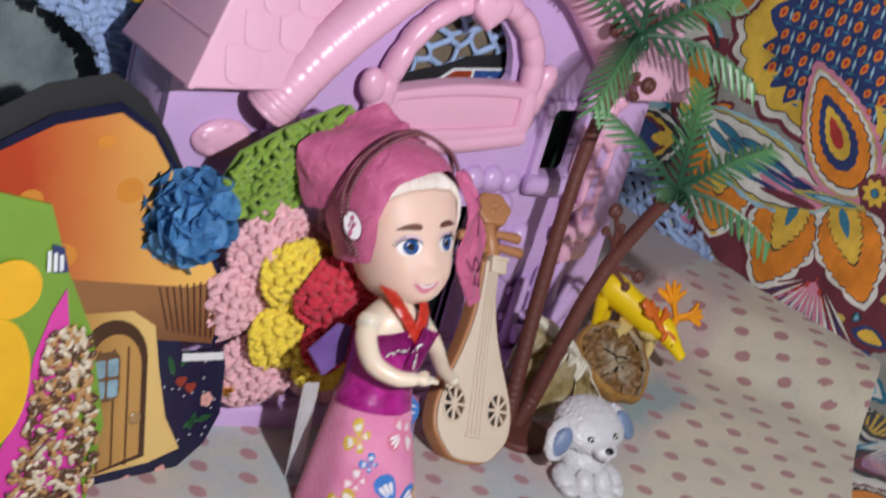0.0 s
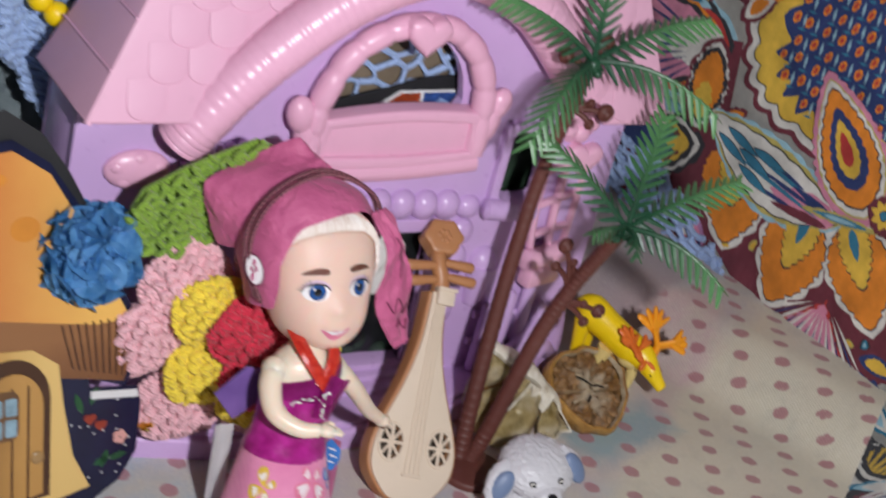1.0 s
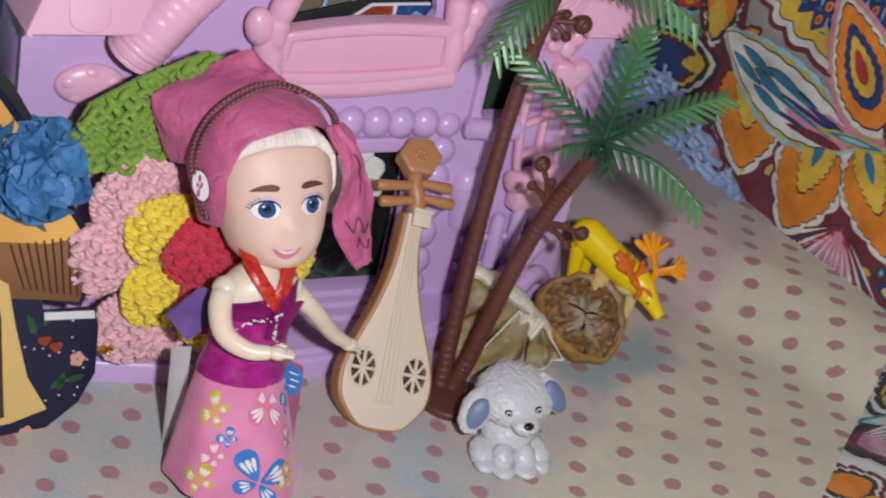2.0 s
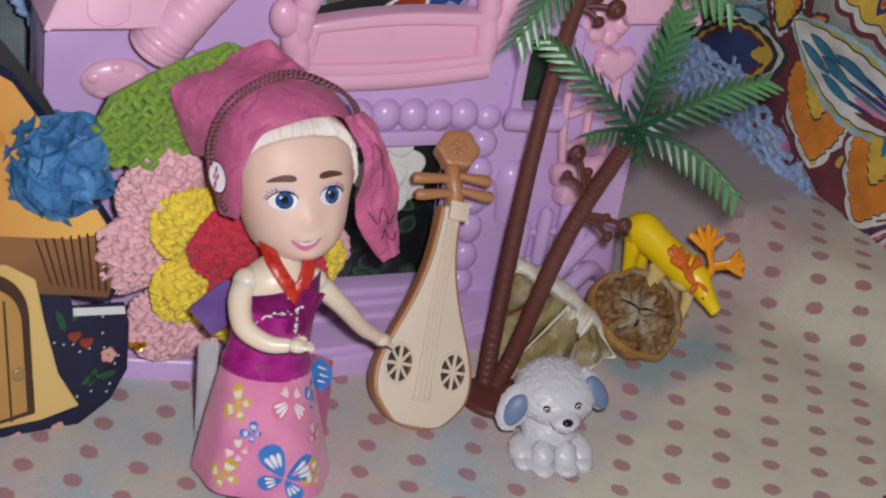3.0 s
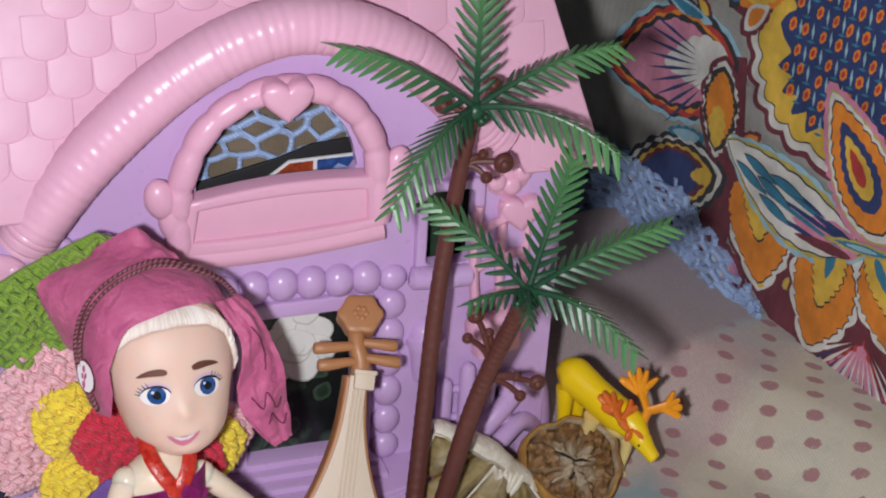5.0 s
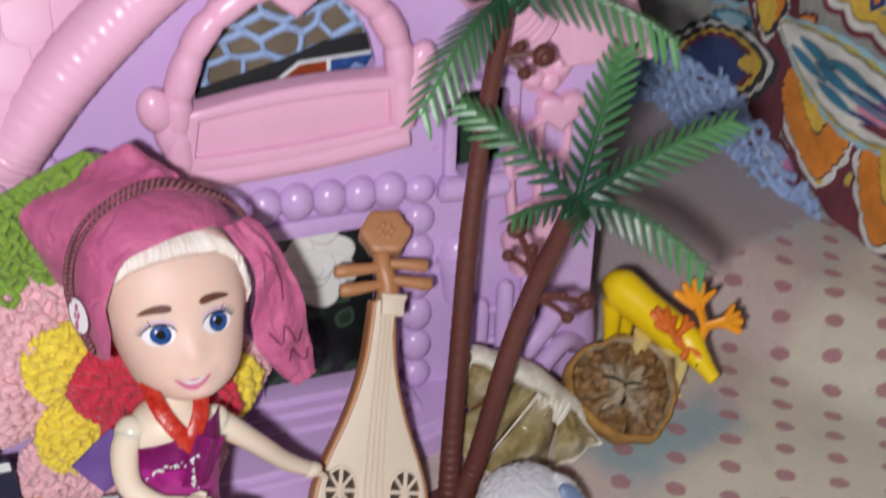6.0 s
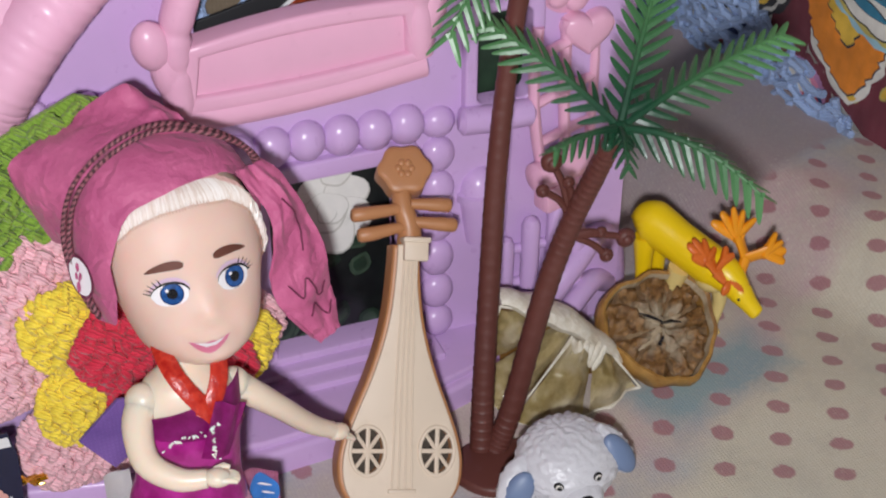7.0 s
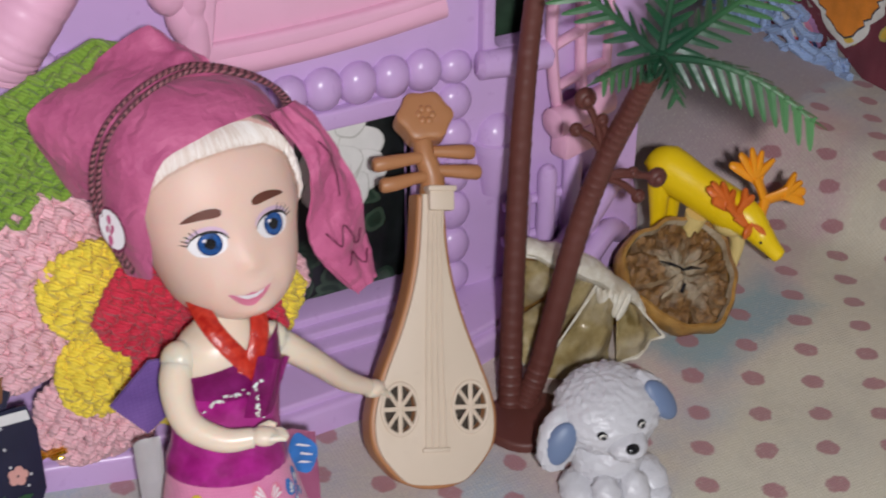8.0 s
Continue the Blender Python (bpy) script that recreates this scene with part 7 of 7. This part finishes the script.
part("door_knob", bm, paint("knob_print", (0.36, 0.22, 0.09), 0.25), door, "printed round knob")
LEAFP = paint("leaf_print", (0.02, 0.10, 0.035), 0.3, 0.4)
for x, z, a, ln in ((-11, 24, 1.9, 6), (-8, 10, 0.4, 5), (-6, 9, 1.2, 5), (-4, 11, 0.2, 5), (-12, 7, 2.2, 5), (-9, 26, 1.2, 5), (-13, 4, 2.6, 5)):
    c, s_ = math.cos(a), math.sin(a)
    o = [(x + ln * u * c - h * s_, z + ln * u * s_ + h * c) for u, h in ((0, 0), (0.3, 0.8), (0.7, 0.8), (1, 0), (0.7, -0.8), (0.3, -0.8))]
    flat_shape("leaf", o, 0.2, LEAFP, "", 0.08)
for x, z in ((-9, 22.5), (-6.2, 20.5)):
    flat_shape("strawberry", heart_outline(x, z, 1.7, 16), 0.3, paint("berry_print", (0.28, 0.04, 0.02), 0.3), "", 0.08)
for x, z in ((-1.0, 16.4), (-14, -0.5), (-24, -1.2)):
    bm = bmesh.new()
    for k in range(5):
        a = 2 * math.pi * k / 5
        slab(bm, [arc(x + 1.1 * math.cos(a), z + 1.1 * math.sin(a), 0.9, 0.9, 0, 360, 8)[:-1]], -0.3 - 0.01 * k, -0.2)
    part("blossom", bm, paint("blossom_print", (0.66, 0.34, 0.30), 0.3), mushroom, "small pink printed blossom")
rnd = random.Random(6)
for k in range(22):
    x, z = rnd.uniform(-20, 2.5), rnd.uniform(0, 27)
    if z > 2 or x < -8:
        flat_shape("dot", arc(x, z, 0.28, 0.28, 0, 360, 6)[:-1], 0.2, paint("dot_print", (0.7, 0.7, 0.72), 0.3) if k == 0 else bpy.data.materials["dot_print"], "", 0.06)
flat_shape("white_edge", [(-9, 27.6), (3.6, 26.2), (3.4, 28.2), (-9, 29.6)], 0.3, paint("white_edge_print", (0.7, 0.7, 0.7), 0.3), "", 0.1)

# ---- seed packet: green and magenta, plain yellow shape, grains ----
packet = thing("seed_packet", mm(-142, -40, 0, -6, 0, 4), "glossy seed packet in green and magenta with printed grains", "seed packet")
pk = lambda name, o, y, color, label="", thick=0.2: flat_shape(name, o, y, paint("packet_" + name, color, 0.22, 0.12), label, thick, packet)
pk("backing", [(-60, 0), (13, 0), (15, 20), (9, 44), (1, 60), (-5, 76), (-20, 80), (-60, 82)], -1.0, (0.16, 0.30, 0.03), "green packet front", 1.2)
pk("magenta_field", [(-60, 0), (12, 0), (8, 20), (4, 40), (1, 56), (-2, 50), (-5, 40), (-6, 28), (-12, 14), (-24, 8), (-60, 6)], 0.3, (0.62, 0.045, 0.34), "magenta curved band")
pk("yellow_shape", arc(-14, 34, 8.5, 16, 0, 360, 28)[:-1], 0.55, (0.75, 0.42, 0.01), "plain yellow oval")
pk("yellow_spot", arc(-12.5, 57, 7.2, 7.0, 0, 360, 24)[:-1], 0.8, (0.75, 0.40, 0.01))
pk("navy_patch", [(-3, 60), (0.8, 60), (-1, 66), (-4, 67)], 0.5, (0.02, 0.03, 0.12))
for k in range(3):
    pk("bar", [(-4.6 + 1.5 * k, 60.5), (-3.7 + 1.5 * k, 60.5), (-4.1 + 1.5 * k, 65.5 - 0.6 * k), (-5.0 + 1.5 * k, 65.5 - 0.6 * k)], 0.85, (0.75, 0.76, 0.78), "", 0.1)
rnd = random.Random(9)
for tone, color in (("dark", (0.12, 0.05, 0.025)), ("tan", (0.50, 0.27, 0.10)), ("cream", (0.72, 0.62, 0.46))):
    bm = bmesh.new()
    for k in range(150):
        z = rnd.uniform(1, 46)
        x = rnd.uniform(-9 + 0.16 * z, 13.2 - 0.20 * max(0, z - 18))
        blob(bm, (x, -0.7 - rnd.random() * 0.7, z), (1.5, 0.55, 0.75), (0, rnd.uniform(0, 180), 0), 8, 5)
    tagged(part("grain", bm, paint("grain_" + tone, color, 0.35, 0.4, 500), packet, tone + " printed grain"), kind="stuff")

# ---- gold foil twist, felt piece, paper tab ----
bm = bmesh.new()
for k in range(3):
    sweep(bm, smooth_path([(-3, 0.3 * k, -1.5 + k), (-1, -0.8, 0.2 + 0.3 * k), (1, 0.5, 0.6 - 0.5 * k), (3.4, 0, 1.8 - 0.8 * k)], 4), [0.5, 0.9, 1.1, 0.8, 0.6, 0.6, 0.9, 1.2, 1.2, 1.0, 0.9, 0.8, 0.5], 7, 0, 0.35)
solid("gold_foil_twist", bm, GOLD, mm(-87, -21, 15, 0, 20, 0), "small twist of shiny gold foil", "foil twist")

# ---- dried lemon half ----
def dried(name, a, b, c, scale, rough):
    m, nt, p = nodes_of(name)
    n1, n2 = noise_fac(nt, scale, 6, None, 0.65), noise_fac(nt, scale * 0.28, 3)
    col = mix(nt, ramp(nt, n1, 0.35, 0.65), a, b)
    nt.links.new(mix(nt, ramp(nt, n2, 0.5, 0.72), col, c), p.inputs["Base Color"])
    p.inputs["Roughness"].default_value = rough
    bump(nt, p, n1, 0.7, 0.0008)
    return m


RIND = dried("dried_rind", (0.28, 0.135, 0.030), (0.46, 0.25, 0.065), (0.17, 0.075, 0.02), 420, 0.42)
FLESH = dried("dried_flesh", (0.10, 0.05, 0.02), (0.27, 0.16, 0.075), (0.36, 0.25, 0.14), 700, 0.45)
PITH = dried("dried_pith", (0.68, 0.62, 0.50), (0.84, 0.80, 0.70), (0.56, 0.48, 0.36), 600, 0.6)
# amber tones; the palest patches also paint in the white glints
AMBER = dried("amber_flesh", (0.46, 0.34, 0.13), (0.70, 0.58, 0.32), (0.86, 0.80, 0.66), 170, 0.12)


def pale_hearted():
    """Dried flesh that turns papery and pale towards the core."""
    m, nt, p = nodes_of("dried_flesh_pale_core")
    n1, n2 = noise_fac(nt, 650, 6, None, 0.65), noise_fac(nt, 190, 4)
    v = nt.nodes.new("ShaderNodeVectorMath")
    v.operation = "LENGTH"
    nt.links.new(coords(nt), v.inputs[0])
    col = mix(nt, ramp(nt, n1, 0.35, 0.65), (0.10, 0.045, 0.014), (0.34, 0.18, 0.065))
    rim = math_node(nt, "ADD", v.outputs["Value"], math_node(nt, "MULTIPLY", math_node(nt, "SUBTRACT", n2, 0.5), 0.016))
    col = mix(nt, ramp(nt, rim, 0.0068, 0.0030), col, (0.40, 0.32, 0.22))
    nt.links.new(col, p.inputs["Base Color"])
    p.inputs["Roughness"].default_value = 0.38
    bump(nt, p, n1, 0.8, 0.0009)
    return m


CORE_FLESH = pale_hearted()
CORE_PITH = dried("papery_core", (0.34, 0.25, 0.15), (0.52, 0.43, 0.30), (0.28, 0.19, 0.10), 500, 0.6)


def facing(at, n, spin=0.0):
    z = Vector(n).normalized()
    x = Vector((0, 0, 1)).cross(z).normalized()
    m = Matrix((x, z.cross(x), z)).transposed().to_4x4()
    m.translation = Vector(at) * S
    return m @ pose(0, 0, 0, 0, 0, spin)


lemon = thing("dried_lemon", facing((54.0, -16.6, 10.6), (0.08, -0.57, 0.81), 10) @ Matrix.Scale(1.15, 4), "halved dried lemon with brown shrivelled flesh and rind", "dried lemon")
rnd = random.Random(21)
wob = lambda a: 1 + 0.06 * math.sin(3 * a + 0.6) + 0.04 * math.sin(2 * a + 2) + 0.02 * math.sin(7 * a) + 0.02 * math.sin(11 * a + 1)
bm = bmesh.new()
N = 48
rows = []
for r, z in ((10.6, -1.2), (11.0, 0.1), (11.7, 0.3), (12.1, -0.3), (12.2, -2.0), (11.7, -4.5), (10.2, -7.5), (7.4, -9.8), (3.6, -11.0), (0.8, -11.4)):
    rows.append([bm.verts.new((r * wob(2 * math.pi * k / N) * math.cos(2 * math.pi * k / N), r * wob(2 * math.pi * k / N) * math.sin(2 * math.pi * k / N), z + 0.35 * math.sin(5 * k) * (z < -1) + 0.5 * math.sin(2 * math.pi * k / N * 2))) for k in range(N)])
for r, q in zip(rows, rows[1:]):
    for k in range(N):
        f = bm.faces.new((r[k], r[(k + 1) % N], q[(k + 1) % N], q[k]))
        f.material_index = 1 if r in rows[:1] else 0
bm.faces.new(rows[-1])
part("rind", bm, [RIND, CORE_PITH], lemon, "shrivelled orange-brown rind")
bm = bmesh.new()
bmesh.ops.create_circle(bm, cap_ends=True, segments=40, radius=10.6, matrix=Matrix.Translation((0, 0, -2.4)))
part("flesh_base", bm, FLESH, lemon)
CUTS = [0.0, 0.62, 1.45, 2.0, 2.9, 3.5, 4.35, 5.0, 5.75, 2 * math.pi]
for k in range(9):
    a0, a1 = CUTS[k] + 0.05, CUTS[k + 1] - 0.05
    bm = bmesh.new()
    def seg(u, v):
        a = a0 + (a1 - a0) * u
        r = 0.7 + 9.8 * v * wob(a)
        z = -1.9 + 1.5 * math.sin(math.pi * u) ** 0.6 * (0.45 + 0.55 * math.sin(math.pi * v)) + 2.4 * noise.noise(Vector((r * math.cos(a) * 0.4, r * math.sin(a) * 0.5, k * 3))) + 0.7 * noise.noise(Vector((r * math.cos(a) * 1.3, r * math.sin(a) * 1.3, k)))
        return (r * math.cos(a), r * math.sin(a), z)
    grid(bm, seg, 14, 18)
    part("segment", bm, CORE_FLESH, lemon)
for k in (0, 3, 5):
    bm = bmesh.new()
    a = CUTS[k]
    ln = rnd.uniform(4.0, 8.0)
    pts = [((0.5 + ln * g) * math.cos(a + 0.25 * g * math.sin(k * 2.0)), (0.5 + ln * g) * math.sin(a + 0.25 * g * math.sin(k * 2.0)), -0.7 + 0.5 * noise.noise(Vector((g * 4, k * 5.0, 0)))) for g in (0, 0.2, 0.4, 0.6, 0.8, 1.0)]
    sweep(bm, pts, [rnd.uniform(0.5, 0.9), 0.8, rnd.uniform(0.5, 0.9), 0.5, 0.4, 0.12], 7, 0, 0.4)
    part("membrane", bm, CORE_PITH, lemon, "pale papery membrane")
for pts in ([(-0.3, 0.4), (2.0, -0.2), (3.8, -1.5)], [(0.2, 0.5), (-1.4, 2.6), (-3.2, 4.4)], [(-1.5, -2.0), (-3.4, -3.0)]):
    bm = bmesh.new()
    sweep(bm, [(x, y, 0.12 - 0.05 * i) for i, (x, y) in enumerate(pts)], [0.2, 0.4, 0.1][:len(pts)], 6, 0, 0.5)
    part("split", bm, BLACK, lemon, "dark crack in the core")

# ---- dried lemon wedge ----
wedge = thing("dried_lemon_wedge", mm(22, -22, 0), "dried lemon wedge with amber flesh and white pith", "dried lemon")
off = Vector((22, -22, 0))
ridge = smooth_path([Vector(q) - off for q in ((24, -17.5, 22.5), (27.5, -17.8, 19.5), (31.5, -18.2, 16), (35.5, -18.8, 12.5), (39.5, -19.5, 9))], 5)
lower = smooth_path([Vector(q) - off for q in ((13.5, -17, 27), (7.5, -20, 13), (14, -25, 1.6), (30, -27.5, 0.5), (45, -24, 1.2))], 5)
lower = [Vector(q) + 1.3 * Vector((noise.noise(Vector((k * 0.55, 3, 0))), noise.noise(Vector((k * 0.55, 9, 0))), 0.6 * abs(noise.noise(Vector((k * 0.7, 5, 0)))))) for k, q in enumerate(lower)]
crest = smooth_path([Vector(q) - off for q in ((13.5, -15.6, 27.5), (21, -16.2, 24), (30, -17, 17.5), (38.5, -18.2, 10), (44.5, -20, 3.5))], 5)
for i in range(4):
    bm = bmesh.new()
    u0, u1 = i / 4 + 0.012, (i + 1) / 4 - 0.012
    def fan(u, v):
        k = (u0 + (u1 - u0) * u) * (len(ridge) - 1)
        n = min(int(k), len(ridge) - 2)
        a = Vector(ridge[n]).lerp(Vector(ridge[n + 1]), k - n)
        b = Vector(lower[n]).lerp(Vector(lower[n + 1]), k - n)
        bulge = 3.6 * math.sin(math.pi * u) ** 0.6 * math.sin(math.pi * (0.1 + 0.85 * v)) + 4.6 * noise.noise(Vector((u * 2.2 + i * 7, v * 3, 1))) + 0.8 * noise.noise(Vector((u * 6 + i * 7, v * 8, 2)))
        return a.lerp(b, v) + Vector((-0.35, -0.75, 0.45)) * bulge
    grid(bm, fan, 16, 22)
    bmesh.ops.solidify(bm, geom=bm.faces, thickness=0.7)
    part("segment", bm, AMBER, wedge)
bm = bmesh.new()
sweep(bm, [Vector(q) + Vector((0.4, 0.6, 0.2 + 1.2 * noise.noise(Vector((i * 0.35, 0, 0))))) for i, q in enumerate(crest)], [1.0 + 4.4 * math.sin(math.pi * min(1, 0.12 + 0.86 * i / (len(crest) - 1))) for i in range(len(crest))], 10, 0, 0.42)
part("pith_strip", bm, PITH, wedge, "white pith edge")
for i in (0, 2, 4):
    k = min(len(ridge) - 1, round(i / 4 * (len(ridge) - 1)))
    a, b = Vector(ridge[k]), Vector(lower[k])
    bm = bmesh.new()
    sweep(bm, [a.lerp(b, g) + Vector((-0.35, -0.75, 0.45)) * (0.5 + 0.9 * math.sin(math.pi * g) + 0.4 * noise.noise(Vector((g * 4, i * 3.0, 0)))) for g in [j / 8 for j in range(9)]], [0.6, 0.45, 0.35, 0.3, 0.22, 0.25, 0.2, 0.25, 0.3], 6)
    part("membrane", bm, PITH, wedge)
bm = bmesh.new()
sweep(bm, [Vector(q) + Vector((-0.2, -0.5, 0.2)) for q in lower], [0.34 + 0.16 * math.sin(2.3 * k) for k in range(len(lower))], 6)
part("rind_edge", bm, PITH, wedge)
for k in range(6):
    bm = bmesh.new()
    c = Vector(ridge[10 + k]) + Vector((-1.4 + 0.3 * k, -3.0, -1.8 - 0.5 * (k % 2)))
    blob(bm, c, (1.15, 0.7, 3.3), (0, -25 + 13 * k, 20), 10, 8)
    part("seed", bm, PITH, wedge)
bm = bmesh.new()
grid(bm, lambda u, v: Vector(crest[round(u * (len(crest) - 1))]).lerp(Vector((crest[round(u * (len(crest) - 1))][0] + 2, 7, 0.3)), v), 20, 6)
bmesh.ops.solidify(bm, geom=bm.faces, thickness=0.6)
part("rind", bm, RIND, wedge)

# ---- felt piece and paper tab behind the doll ----
bm = bmesh.new()
slab(bm, [[(-6.5, 1), (-1, -6.5), (5.5, -3), (6, 6), (1.5, 7)]], 0, 0.9, 0.25)
solid("felt_piece", bm, cloth("purple_glitter_felt", (0.11, 0.045, 0.25), (0.20, 0.10, 0.36), 2600, 0.8), mm(-72.5, -42, 38.5, -8, 0, 6), "purple glitter felt piece tucked behind the doll", "felt")
bm = bmesh.new()
grid(bm, lambda u, v: (-2.5 + 5 * u, 0.5 * math.sin(u * 5), 27 * v), 6, 6)
bmesh.ops.solidify(bm, geom=bm.faces, thickness=0.3)
solid("paper_tab", bm, paint("white_paper", (0.86, 0.86, 0.88), 0.6), mm(-72.5, -40, 0, -4, 0, 10), "white paper strip standing behind the doll", "paper")
